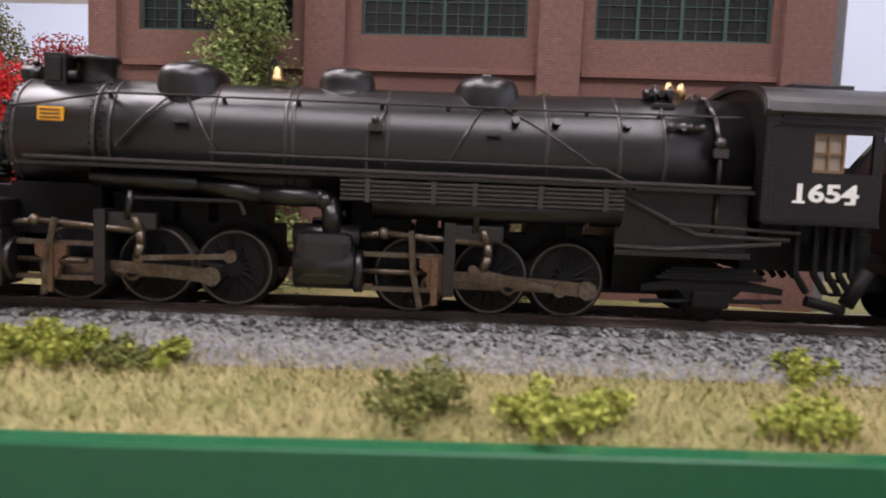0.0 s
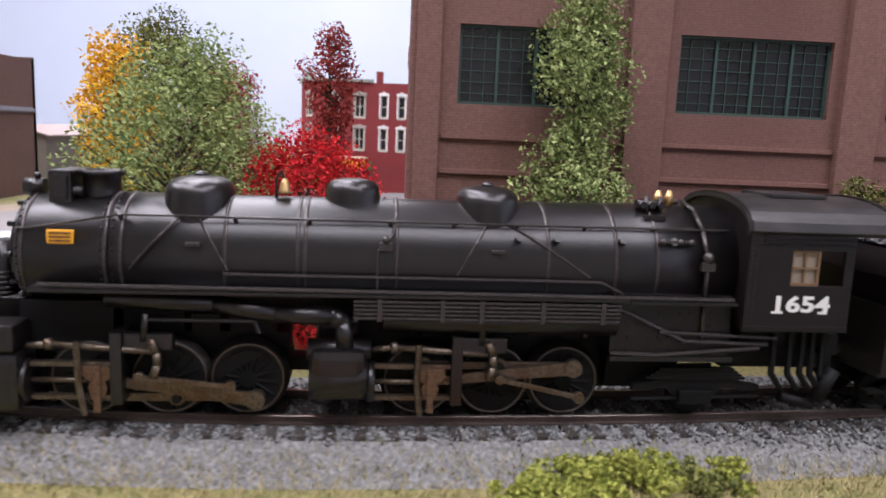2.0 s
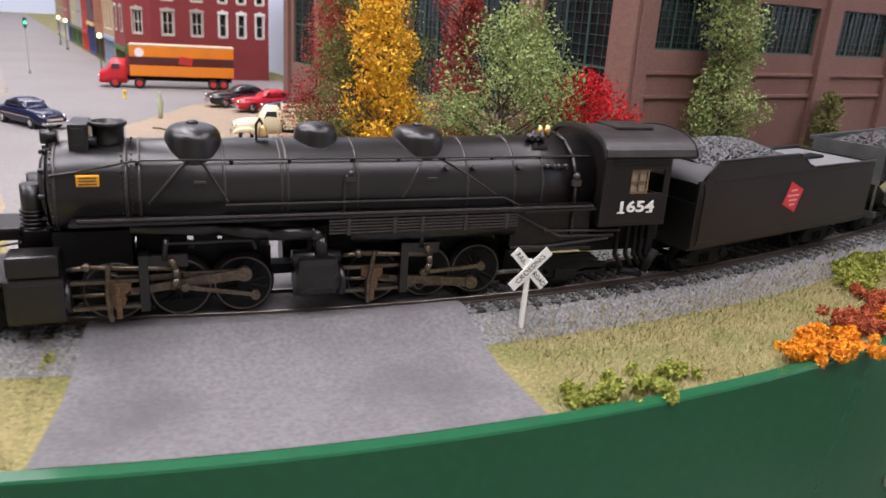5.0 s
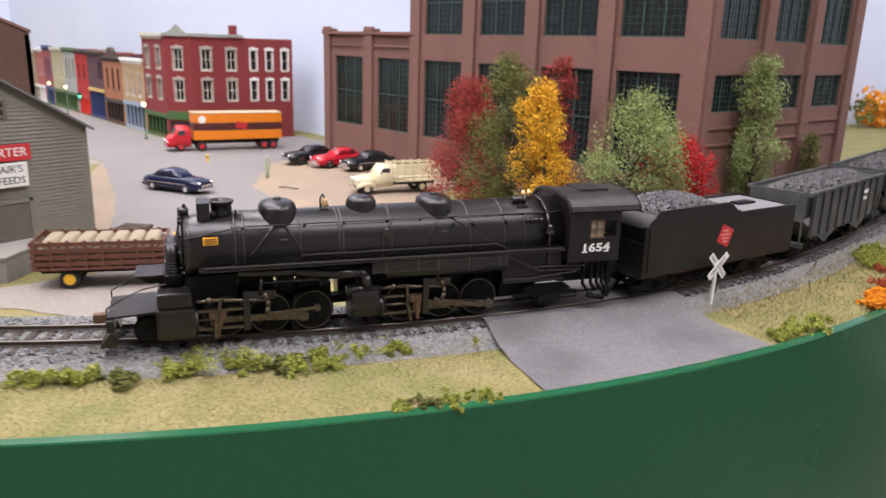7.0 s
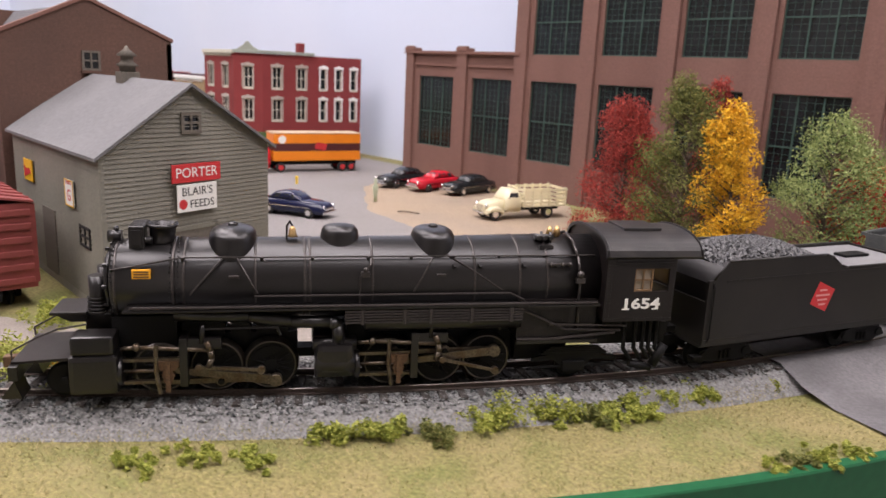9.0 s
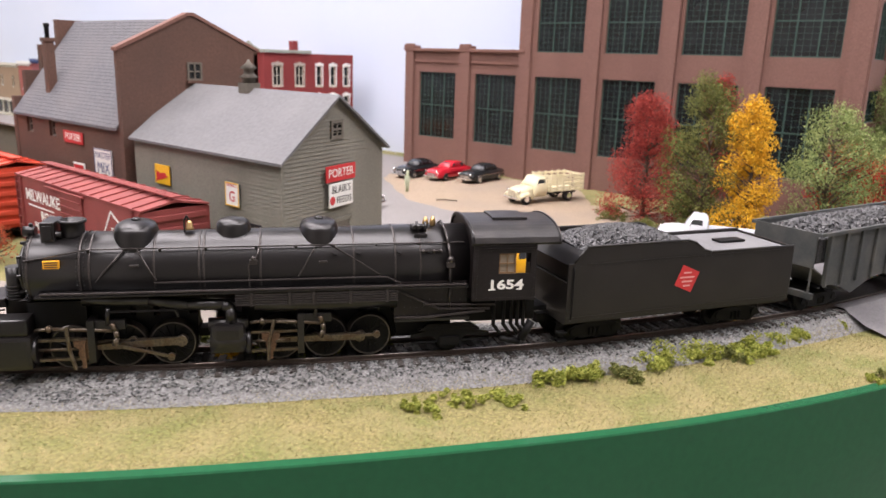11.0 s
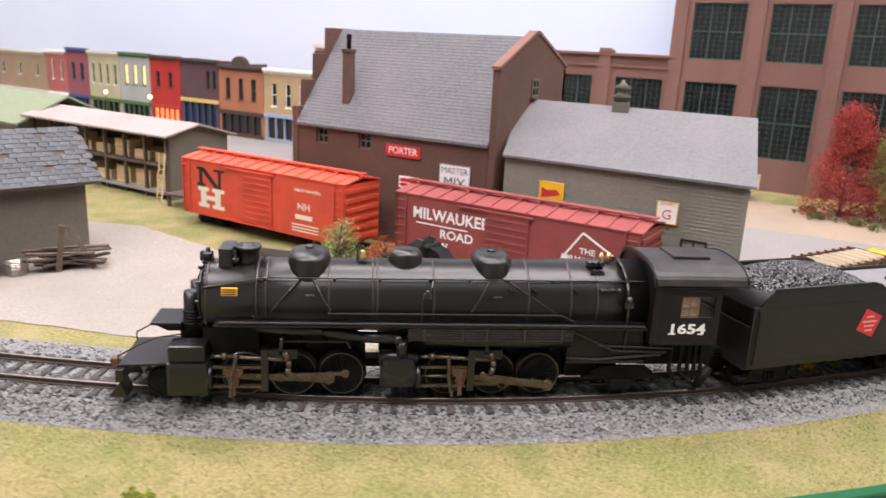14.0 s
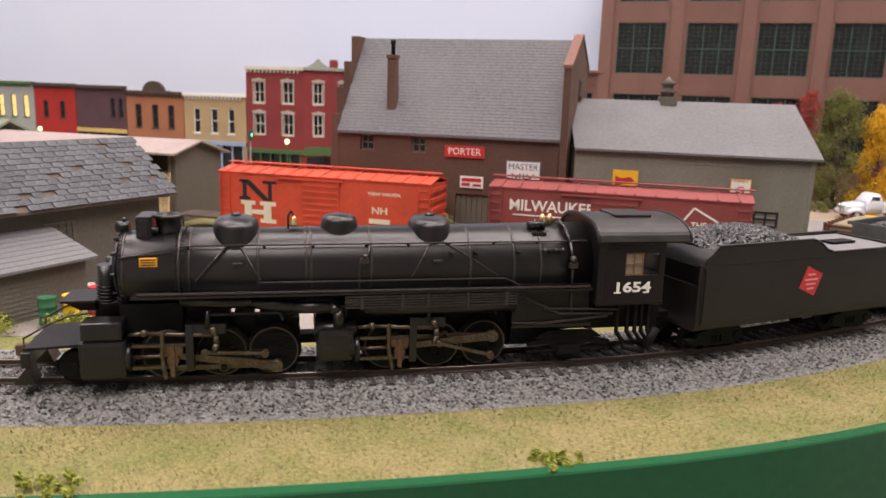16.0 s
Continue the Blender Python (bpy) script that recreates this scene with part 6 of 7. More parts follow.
def build_engine():
    e = thing("steam_locomotive", mm(0, 0, 0), "black articulated model steam locomotive with white cab lettering", "locomotive")
    moving = []
    bm = bms()
    lathe(bm, [(3, 169.5), (9.5, 169.2), (12.0, 168.6), (12.2, 167.4), (12.3, 150.6), (12.9, 150.2), (12.9, 128), (13.2, 100), (13.5, 60), (14.0, 36), (14.2, 12)], (0, 0, BOILZ), "x", 48)
    boiler = part("boiler", bm, BLACK, e, "satin black boiler with bands and rivets")
    for x, r in ((167.2, 12.4), (150.4, 13.1), (147.2, 13.05), (126, 13.1), (110.8, 13.25), (109.2, 13.27), (89.6, 13.45), (56, 13.75), (40.6, 14.1), (31, 14.25)):
        bm = bms()
        lathe(bm, [(r - 0.3, x - 0.45), (r, x - 0.4), (r, x + 0.4), (r - 0.3, x + 0.45)], (0, 0, BOILZ), "x", 48)
        part("boiler_band", bm, PIPE, boiler)
    for x, r, n in ((168.0, 12.25, 44), (151.4, 12.45, 48), (149.0, 12.95, 48)):
        bm = bms()
        for k in range(n):
            a = 2 * math.pi * k / n
            d = V((0, math.cos(a), math.sin(a)))
            rod(bm, V((x, 0, BOILZ)) + d * (r - 0.1), V((x, 0, BOILZ)) + d * (r + 0.28), 0.3, 0.16, seg=5)
        tagged(part("rivet_ring", bm, BLACK, boiler), kind="stuff")
    # firebox side sheets
    bm = bms()
    prism(bm, [(41, 16.5), (41, 30), (13, 30), (13, 14.5), (30, 14.5)], "y", -14.6, 14.6)
    firebox = part("firebox", bm, CABBLACK, e)
    bm = bms()
    for s in (-1, 1):
        for k in range(11):
            for z in (17.4, 20.2, 23.0, 25.8, 28.6):
                rod(bm, (39.6 - k * 2.4, s * 14.5, z), (39.6 - k * 2.4, s * 14.85, z), 0.26, 0.14, seg=5)
    tagged(part("stay_bolt", bm, CABBLACK, firebox), kind="stuff")
    for s in (-1, 1):
        bm = bms()
        box(bm, 12, 41, *sorted((s * 14.6, s * 15.4)), 14.6, 15.8, 0.15)
        part("mud_ring", bm, BLACK, firebox)
    # smokebox front with headlight and number plate
    bm = bms()
    lathe(bm, [(10.2, 169.2), (10.2, 170), (8.0, 171), (3, 172), (1, 172.6)], (0, 0, BOILZ), "x", 28)
    for k in range(10):
        a = k / 10 * 6.283
        rod(bm, (169.5, 10.6 * math.cos(a), BOILZ + 10.6 * math.sin(a)), (170.8, 10.6 * math.cos(a), BOILZ + 10.6 * math.sin(a)), 0.6, seg=6)
    part("smokebox_door", bm, BLACK, e)
    bm = bms()
    rod(bm, (166.5, 0, BOILZ + 13.4), (170.5, 0, BOILZ + 13.4), 1.9, seg=14)
    box(bm, 166, 169.5, -0.8, 0.8, BOILZ + 10.5, BOILZ + 12, 0.2)
    ball(bm, (168, 0, BOILZ + 15.8), 0.8, 8, 6)
    part("headlight", bm, BLACK, e)
    for sy in (-5.8, 5.8):
        bm = bms()
        rod(bm, (173.2, sy, BOILZ - 9.5), (173.2, sy, BOILZ + 2.5), 2.5, seg=12)
        for k in range(5):
            rod(bm, (173.2, sy, BOILZ - 9 + k * 1.1), (173.2, sy, BOILZ - 8.5 + k * 1.1), 3.1, seg=12)
        part("air_pump", bm, BLACK, e)
    # stack and feedwater box
    bm = bms()
    lathe(bm, [(4.4, 11.2), (3.9, 12.6), (4.0, 16.2), (4.7, 16.6), (4.7, 17.6), (4.0, 17.6), (3.6, 13)], (154.4, 0, BOILZ), "z", 24)
    part("smokestack", bm, BLACK, e)
    bm = bms()
    box(bm, 158.9, 163.6, -6, 6, BOILZ + 10.0, BOILZ + 17.6, 0.5)
    box(bm, 159.6, 162.8, -6.6, 6.6, BOILZ + 11.5, BOILZ + 16.6, 0.3)
    rod(bm, (157, 4, BOILZ + 13), (163, 4, BOILZ + 13), 1.2, seg=8)
    part("feedwater_box", bm, BLACK, e)
    # domes
    for x, rx, ry, h, nm in ((133.2, 7.4, 10.0, 17.2, "sand_dome"), (68.2, 7.2, 10.0, 17.0, "sand_dome")):
        bm = bms()
        n = 28
        rings = []
        for f, z in ((1.06, 5.0), (1.04, 10.5), (1.0, 13.4), (0.97, 14.5), (0.9, 15.5), (0.78, 16.2), (0.58, h - 0.4), (0.34, h - 0.1), (0.1, h)):
            rings.append([bm.verts.new((x + rx * f * math.copysign(abs(math.cos(2 * math.pi * i / n)) ** 0.95, math.cos(2 * math.pi * i / n)), ry * f * math.copysign(abs(math.sin(2 * math.pi * i / n)) ** 0.9, math.sin(2 * math.pi * i / n)), BOILZ + z)) for i in range(n)])
        for a, b in zip(rings, rings[1:]):
            for i in range(n):
                f = bm.faces.new((a[i], a[(i + 1) % n], b[(i + 1) % n], b[i]))
                f.smooth = True
        bm.faces.new(rings[-1])
        d = part(nm, bm, BLACK, e)
        bm = bms()
        lathe(bm, [(1.6, h - 0.3), (1.6, h + 0.4), (0.8, h + 0.9)], (x, 0, BOILZ), "z", 12)
        part("hatch", bm, BLACK, d)
        # sand pipes
        for s in (-1, 1):
            for dx in ((-8, 12) if x > 100 else (8, -22)):
                bm = bms()
                r = BOILR + 0.6
                pts = []
                for k in range(7):
                    a = math.radians(52 - k * (60 / 6))
                    pts.append((x + dx * k / 6, s * r * math.cos(a), BOILZ + r * math.sin(a)))
                tube(bm, pts, 0.32, 6)
                part("sand_pipe", bm, PIPE, d)
            bm = bms()
            a = math.radians(54)
            box(bm, x - 1.3, x + 1.3, *sorted((s * 8.0, s * 10.2)), BOILZ + 8.4, BOILZ + 10.0, 0.3)
            part("pipe_block", bm, BLACK, d)
            bm = bms()
            a = math.radians(16)
            box(bm, x - 2.4, x + 0.6, *sorted((s * (BOILR * math.cos(a)), s * (BOILR * math.cos(a) + 1.5))), BOILZ + 3.2, BOILZ + 3.9, 0.15)
            part("step", bm, PIPE, d)
    bm = bms()
    lathe(bm, [(7.6, 9.6), (6.7, 11.4), (6.3, 12.6), (6.2, 14.2), (5.9, 15.8), (4.9, 17.0), (2.6, 17.6), (0.6, 17.7)], (99.4, 0, BOILZ), "z", 28)
    part("steam_dome", bm, BLACK, e)
    # bell in its yoke
    bm = bms()
    tube(bm, [(116.4, 2, BOILZ + 12.4), (116.4, 2, BOILZ + 17.2), (115.4, 2, BOILZ + 18.8), (114.6, 2, BOILZ + 17.2)], 0.35, 6)
    yoke = part("bell_yoke", bm, BLACK, e)
    bm = bms()
    lathe(bm, [(1.7, 13.8), (1.3, 14.5), (1.0, 16.4), (0.4, 17.2)], (114.6, 2, BOILZ), "z", 14)
    part("bell", bm, BRASS, yoke)
    # whistle, pops, turret
    bm = bms()
    for x, y in ((24.6, 1.5), (27.6, 2.2)):
        lathe(bm, [(1.0, 12.8), (1.0, 14.4), (1.3, 14.7), (1.1, 16.0), (0.5, 17.6)], (x, y, BOILZ), "z", 10)
    part("safety_valve", bm, BRASS, e)
    bm = bms()
    rod(bm, (27.5, 5, BOILZ + 14.4), (34, 5, BOILZ + 14.4), 1.1, seg=10)
    rod(bm, (28.2, 6, BOILZ + 12), (28.2, 5, BOILZ + 16.2), 0.5, seg=8)
    rod(bm, (31.5, 6, BOILZ + 12), (31.5, 5, BOILZ + 16.4), 0.5, seg=8)
    for k in range(3):
        rod(bm, (28.5 + k * 2.2, 4, BOILZ + 14.2), (28.5 + k * 2.2, 7.2, BOILZ + 14.4), 0.8, seg=8)
    box(bm, 28, 33, 6.5, 9, BOILZ + 11.0, BOILZ + 12.2, 0.2)
    part("steam_turret", bm, BLACK, e)
    bm = bms()
    for s in (-1, 1):
        tube(bm, [(21, s * 1, BOILZ + 15), (20.6, s * 7, BOILZ + 13.2), (20.2, s * 12, BOILZ + 9), (19.8, s * 14.6, BOILZ + 3), (19.8, s * 15, BOILZ - 6), (19.8, s * 15, BOILZ - 15)], 0.55, 8)
        ball(bm, (19.8, s * 14.8, BOILZ + 3.6), 1.4, 8, 6)
        box(bm, 18.2, 21.4, *sorted((s * 14.2, s * 15.6)), BOILZ + 0.6, BOILZ + 2.6, 0.2)
        rod(bm, (23, s * 13.4, BOILZ + 6.8), (31, s * 13.4, BOILZ + 6.8), 0.5, seg=6)
        for vx in (23.5, 26, 30):
            ball(bm, (vx, s * 13.7, BOILZ + 6.8), 0.85, 6, 4)
    part("steam_pipe", bm, PIPE, e)
    # handrail and stanchions
    for s in (-1, 1):
        a = math.radians(40)
        y, z = s * (BOILR + 1.5) * math.cos(a), BOILZ + (BOILR + 1.5) * math.sin(a)
        bm = bms()
        tube(bm, [(168, s * 11.6, BOILZ + 5.6), (163, s * 11.2, BOILZ + 6.2), (147.5, y * 0.98, z - 0.2), (60, y, z), (14, y * 1.02, z + 0.2)], 0.28, 6)
        hr = part("handrail", bm, PIPE, e)
        for x in (147.5, 124, 108.5, 91, 77, 63, 47.5, 32):
            bm = bms()
            rod(bm, (x, y * 0.86, z - 1.8), (x, y, z), 0.7, 0.4, seg=6)
            part("stanchion", bm, PIPE, hr)
        # lower pipe and rounded washout plugs
        bm = bms()
        tube(bm, [(126, s * 13.9, BOILZ - 2.6), (44, s * 14.2, BOILZ - 2.6), (39, s * 14.4, BOILZ - 5), (38, s * 14.4, BOILZ - 7)], 0.38, 6)
        part("air_pipe", bm, PIPE, e)
        bm = bms()
        tube(bm, [(93.6, s * 13.7, BOILZ - 6.6), (93.6, s * 13.7, BOILZ + 3.2), (92, s * 13.7, BOILZ + 4), (90.4, s * 12.6, BOILZ + 6.8), (89.8, s * 9.4, BOILZ + 10)], 0.34, 6)
        box(bm, 90.6, 93.4, *sorted((s * 12.8, s * 14.6)), BOILZ + 3.2, BOILZ + 5, 0.3)
        ball(bm, (92, s * 14.2, BOILZ + 5.6), 0.9, 8, 6)
        part("check_valve", bm, PIPE, e)
        for x in (62.8, 54.2, 39.2, 27.5):
            bm = bms()
            a = math.radians(27)
            rod(bm, (x, s * 12.4, BOILZ + 6.4), (x, s * 13.5, BOILZ + 7.0), 0.9, seg=10)
            part("washout_plug", bm, BLACK, boiler)
        bm = bms()
        a = math.radians(22)
        box(bm, 156.6, 162.0, *sorted((s * 11.0, s * 12.05)), BOILZ + 2.7, BOILZ + 5.6, 0.2)
        plate = part("builder_plate", bm, PLATE, e, "yellow rectangular builder plate", at=None)
        bm = bms()
        for k in range(3):
            box(bm, 157.2, 161.4, *sorted((s * 12.0, s * 12.15)), BOILZ + 3.2 + k * 0.8, BOILZ + 3.55 + k * 0.8)
        part("lettering_bar", bm, RUST, plate)
        # running board with its edge pipe and the long air tank under it
        bm = bms()
        box(bm, 38, 164, *sorted((s * 10, s * 17.6)), 28.6, 29.4, 0.15)
        box(bm, 13, 38, *sorted((s * 13.5, s * 17.6)), 28.2, 29.0, 0.15)
        rb = part("running_board", bm, BLACK, e)
        bm = bms()
        tube(bm, [(162, s * 17.4, 30.2), (92, s * 17.4, 29.9), (14, s * 17.4, 29.6)], 0.45, 6)
        part("board_pipe", bm, PIPE, rb)
        bm = bms()
        for k in range(5):
            rod(bm, (40, s * 17.2, 27.8 - k * 0.9), (98.5, s * 17.2, 27.8 - k * 0.9), 0.36, seg=6)
        for x in (93, 79.5, 71, 57.5, 44):
            box(bm, x - 0.5, x + 0.5, *sorted((s * 16.8, s * 17.8)), 23.6, 28.4)
        part("cooling_coil", bm, PIPE, rb)
        bm = bms()
        rod(bm, (40, s * 13.5, 23.2), (92, s * 13.5, 23.2), 3.0, seg=16)
        part("air_tank", bm, BLACK, e)
        bm = bms()
        tube(bm, [(150, s * 13, 26.6), (128, s * 13.6, 26), (115, s * 14.6, 24.2), (103, s * 15, 24), (100.6, s * 15, 22.8), (100.2, s * 15, 17)], 2.0, 12)
        part("steam_delivery_pipe", bm, BLACK, e)
        # cab-side braces and pipes under the firebox
        bm = bms()
        tube(bm, [(40, s * 15, 27), (24, s * 15.2, 19.5), (4, s * 15.4, 19)], 0.5, 6)
        tube(bm, [(41, s * 15.2, 16.5), (30, s * 15.4, 16.2), (6, s * 15.6, 18.2)], 0.5, 6)
        tube(bm, [(30, s * 15.6, 21.6), (2, s * 15.8, 20.6)], 0.4, 6)
        part("brace_rod", bm, PIPE, e)
    # frames
    bm = bms()
    box(bm, 24, 101, -4.4, 4.4, 5, 17.4)
    box(bm, 113, 178, -4.4, 4.4, 5, 17.4)
    box(bm, 101, 113, -3, 3, 8, 11)
    for fa, fb in ((50, 58), (62, 76), (84, 97), (116, 126), (136, 149)):
        box(bm, fa, fb, -5.5, 5.5, 17.4, 23.5)
    box(bm, 150, 169, -9, 9, 14, 25)
    box(bm, 46, 50, -7, 7, 17.4, 22)
    box(bm, 78, 83, -7, 7, 17.4, 22)
    box(bm, 128, 134, -7, 7, 17.4, 22)
    box(bm, 150, 158, -7, 7, 17.4, 23)
    part("frame", bm, DARK, e)
    bm = bms()
    hull_box(bm, [(26, -7, 6), (39, -7, 6), (39, 7, 6), (26, 7, 6)], [(22, -11, 14.5), (40, -11, 14.5), (40, 11, 14.5), (22, 11, 14.5)])
    part("ash_pan", bm, DARK, e)
    # pilot deck, beam and footboards
    bm = bms()
    prism(bm, [(172, 13.8), (181, 13.4), (197, 12.6), (197, 11.9), (181, 12.5), (172, 12.8)], "y", -12.5, 12.5)
    part("pilot_deck", bm, CABBLACK, e)
    bm = bms()
    box(bm, 194.5, 197.2, -15, 15, 7.4, 11.95, 0.3)
    part("pilot_beam", bm, BLACK, e)
    bm = bms()
    for s in (-1, 1):
        prism(bm, [(196, 7), (199.6, 2.2), (199.6, 1.4), (194, 1.4), (195, 4)], "y", *sorted((s * 6, s * 14)))
    part("footboard", bm, BLACK, e)
    bm = bms()
    box(bm, 196.5, 203, -1.6, 1.6, 6.6, 10.2, 0.5)
    part("coupler", bm, RUST, e, "rust-brown front coupler")
    bm = bms()
    for s in (-1, 1):
        tube(bm, [(197, s * 11, 12.8), (197, s * 11, 15.5), (190, s * 10.8, 19.5), (184, s * 10.5, 22.0), (176, s * 9.5, 23)], 0.3, 6)
    part("pilot_rail", bm, PIPE, e)
    bm = bms()
    box(bm, 176.5, 187, -7.5, 7.5, 25.2, 26.2, 0.3)
    hull_box(bm, [(177, -4, 22), (182, -4, 22), (182, 4, 22), (177, 4, 22)], [(177, -6, 25.1), (186, -6, 25.1), (186, 6, 25.1), (177, 6, 25.1)])
    box(bm, 170, 178, -3, 3, 15, 24, 0.3)
    part("pump_shelf", bm, CABBLACK, e)
    # cylinders
    for (a1, a2, a3, cx, lead) in ENGINES:
        front = cx > 150
        for s in (-1, 1):
            bm = bms()
            if front:
                box(bm, cx - 7, cx + 7, *sorted((s * 8.5, s * 18.2)), 3.4, 15.6, 1.6)
                box(bm, cx - 6, cx + 6.2, *sorted((s * 8.5, s * 17.4)), 15.7, 21.4, 0.9)
            else:
                rod(bm, (cx - 6.2, s * 13.4, 10), (cx + 6.2, s * 13.4, 10), 5.0, seg=24)
                box(bm, cx - 6, cx + 6, *sorted((s * 8.4, s * 18.2)), 6, 17.2, 2.2)
                rod(bm, (cx - 7, s * 13.4, 16.2), (cx + 6.8, s * 13.4, 16.2), 2.4, seg=16)
            cy = part("cylinder", bm, BLACK, e)
            bm = bms()
            for k in range(8):
                a = k / 8 * 6.283
                rod(bm, (cx - 7.2, s * 13.4 + 3.9 * math.cos(a), 9 + 3.9 * math.sin(a)), (cx - 6.1, s * 13.4 + 3.9 * math.cos(a), 9 + 3.9 * math.sin(a)), 0.45, seg=6)
            rod(bm, (cx - 7.9, s * 13.4, 9), (cx - 6.1, s * 13.4, 9), 4.6, seg=20)
            part("cylinder_head", bm, BLACK, cy)
            # guides, guide yoke, link hanger
            bm = bms()
            box(bm, a2 + 9, cx - 7, *sorted((s * 13, s * 14.6)), 12.2, 13.2)
            box(bm, a2 + 9, cx - 7, *sorted((s * 13, s * 14.6)), 5.0, 5.9)
            rod(bm, (cx - 22, s * 13.8, 9), (cx - 7, s * 13.8, 9), 0.6, seg=8)
            part("crosshead_guide", bm, ROD, e)
            bm = bms()
            box(bm, a2 + 8, a2 + 10.4, *sorted((s * 9, s * 16.6)), 4.5, 20, 0.2)
            box(bm, a2 - 2, a2 + 9, *sorted((s * 12.6, s * 15.4)), 16, 19.6, 0.5)
            tube(bm, [(a2 + 4, s * 15, 18), (a2 + 3.4, s * 15, 24)], 0.8, 8)
            tube(bm, [(a2 + 3, s * 15, 22.6), (a3 - 2, s * 15, 22.6), (a3 - 3, s * 15, 20)], 0.45, 6)
            part("valve_gear_bracket", bm, BLACK, e)
            bm = bms()
            pts = [(a2 + 2.4, s * 15.6, 18.6), (a2 + 1.2, s * 15.6, 15.6), (a2 + 1.0, s * 15.6, 13), (a2 + 2.0, s * 15.6, 10.2)]
            tube(bm, pts, 0.95, 8)
            part("expansion_link", bm, ROD, e)
            bm = bms()
            tube(bm, [(a2 + 2, s * 15.4, 15.8), (cx - 12, s * 15.2, 17.2), (cx - 7.4, s * 14.2, 16.4)], 0.7, 8)
            ball(bm, (cx - 12, s * 15.2, 17.2), 1.3, 8, 6)
            part("radius_rod", bm, ROD, e)
        for x in (a1, a2, a3):
            bm = bms()
            for s in (-1, 1):
                lathe(bm, [(DRV - 0.7, s * 8.6 - 1.2), (DRV - 0.7, s * 8.6 + 1.2)], (0, 0, 0), "y", 32)
                rod(bm, (0, s * 8.6, 0), (0, s * 10.4, 0), 2.0, seg=14)
            rod(bm, (0, -8, 0), (0, 8, 0), 1.4, seg=10)
            ax = part("driving_wheelset", bm, DARK, e, at=mm(x, 0, DRV))
            for s in (-1, 1):
                bm = bms()
                pr = [(DRV - 1.6, s * 8.6 - s * 1.5), (DRV + 0.7, s * 8.6 - s * 1.5), (DRV + 0.7, s * 8.6 - s * 1.0), (DRV, s * 8.6 - s * 0.8), (DRV - 0.1, s * 8.6 + s * 1.2), (DRV - 0.55, s * 8.6 + s * 1.3), (DRV - 0.75, s * 8.6 + s * 1.1)]
                lathe(bm, pr, (0, 0, 0), "y", 36)
                bmesh.ops.recalc_face_normals(bm, faces=bm.faces[:])
                part("tyre", bm, RIM, ax)
                bm = bms()
                for k in range(14):
                    a = k / 14 * 6.283
                    rod(bm, (1.6 * math.cos(a), s * 10, 1.6 * math.sin(a)), ((DRV - 1.4) * math.cos(a), s * 9.9, (DRV - 1.4) * math.sin(a)), 0.42, 0.36, seg=5)
                prism(bm, [(3.2 + (0) + 3.2 * math.cos(k / 8 * 3.14159 - 1.5708), 5.6 * math.sin(k / 8 * 3.14159 - 1.5708)) for k in range(9)], "y", *sorted((s * 9.6, s * 10.3)))
                rod(bm, (-CRANK, s * 9.6, 0), (-CRANK, s * 13.6, 0), 1.0, seg=10)
                part("spokes", bm, DARK, ax)
            moving.append((ax, "drive", x, DRV, lead))
        for s in (-1, 1):
            ph = lead if s > 0 else lead + 90
            bm = bms()
            box(bm, -17.5, 17.5, *sorted((s * 11.2, s * 12.2)), -0.9, 0.9, 0.2)
            for dx in (-17, 0, 17):
                rod(bm, (dx, s * 11.0, 0), (dx, s * 12.6, 0), 1.7, seg=14)
            sr = part("side_rod", bm, ROD, e, at=mm(a2, 0, DRV))
            moving.append((sr, "circle", a2, DRV, ph))
            bm = bms()
            L = cx - 19 - a3
            prism(bm, [(0, -1.5), (L, -0.9), (L, 0.9), (0, 1.5)], "y", *sorted((s * 12.8, s * 13.8)))
            rod(bm, (0, s * 12.6, 0), (0, s * 14.4, 0), 2.0, seg=16)
            rod(bm, (L, s * 12.6, 0), (L, s * 14.2, 0), 1.4, seg=14)
            mr = part("main_rod", bm, ROD, e, at=mm(a3, 0, DRV))
            moving.append((mr, "main", a3, L, ph))
            bm = bms()
            prism(bm, [(-1.3, -3.6), (1.3, -3.6), (1.9, -1.2), (1.4, 0), (3.2, 1.4), (3.2, 3.3), (-3.2, 3.3), (-3.2, 1.4), (-1.4, 0), (-1.9, -1.2)], "y", *sorted((s * 13.0, s * 15.2)))
            box(bm, -0.7, 0.7, *sorted((s * 15.2, s * 15.9)), -6.5, 3.5)
            ch = part("crosshead", bm, RUST, e, "rusty brown crosshead", at=mm(a3 + L, 0, 9))
            moving.append((ch, "slide", a3, L, ph))
            bm = bms()
            tube(bm, [(0, s * 16, 9), (0.6, s * 15.8, 0), (0, s * 15.8, -7)], 0.7, 6)
            cl = part("combination_lever", bm, ROD, e, at=mm(a3 + L + 2, 0, 9))
            moving.append((cl, "slide2", a3, L, ph))
            bm = bms()
            EL = a2 + 2 - a3
            box(bm, 0, EL, *sorted((s * 15.0, s * 15.8)), -0.55, 0.55, 0.15)
            rod(bm, (0, s * 14.6, 0), (0, s * 16.2, 0), 1.3, seg=12)
            rod(bm, (EL, s * 14.8, 0), (EL, s * 16.2, 0), 1.1, seg=12)
            ec = part("eccentric_rod", bm, ROD, e, at=mm(a3, 0, DRV))
            moving.append((ec, "ecc", a3, EL, ph))
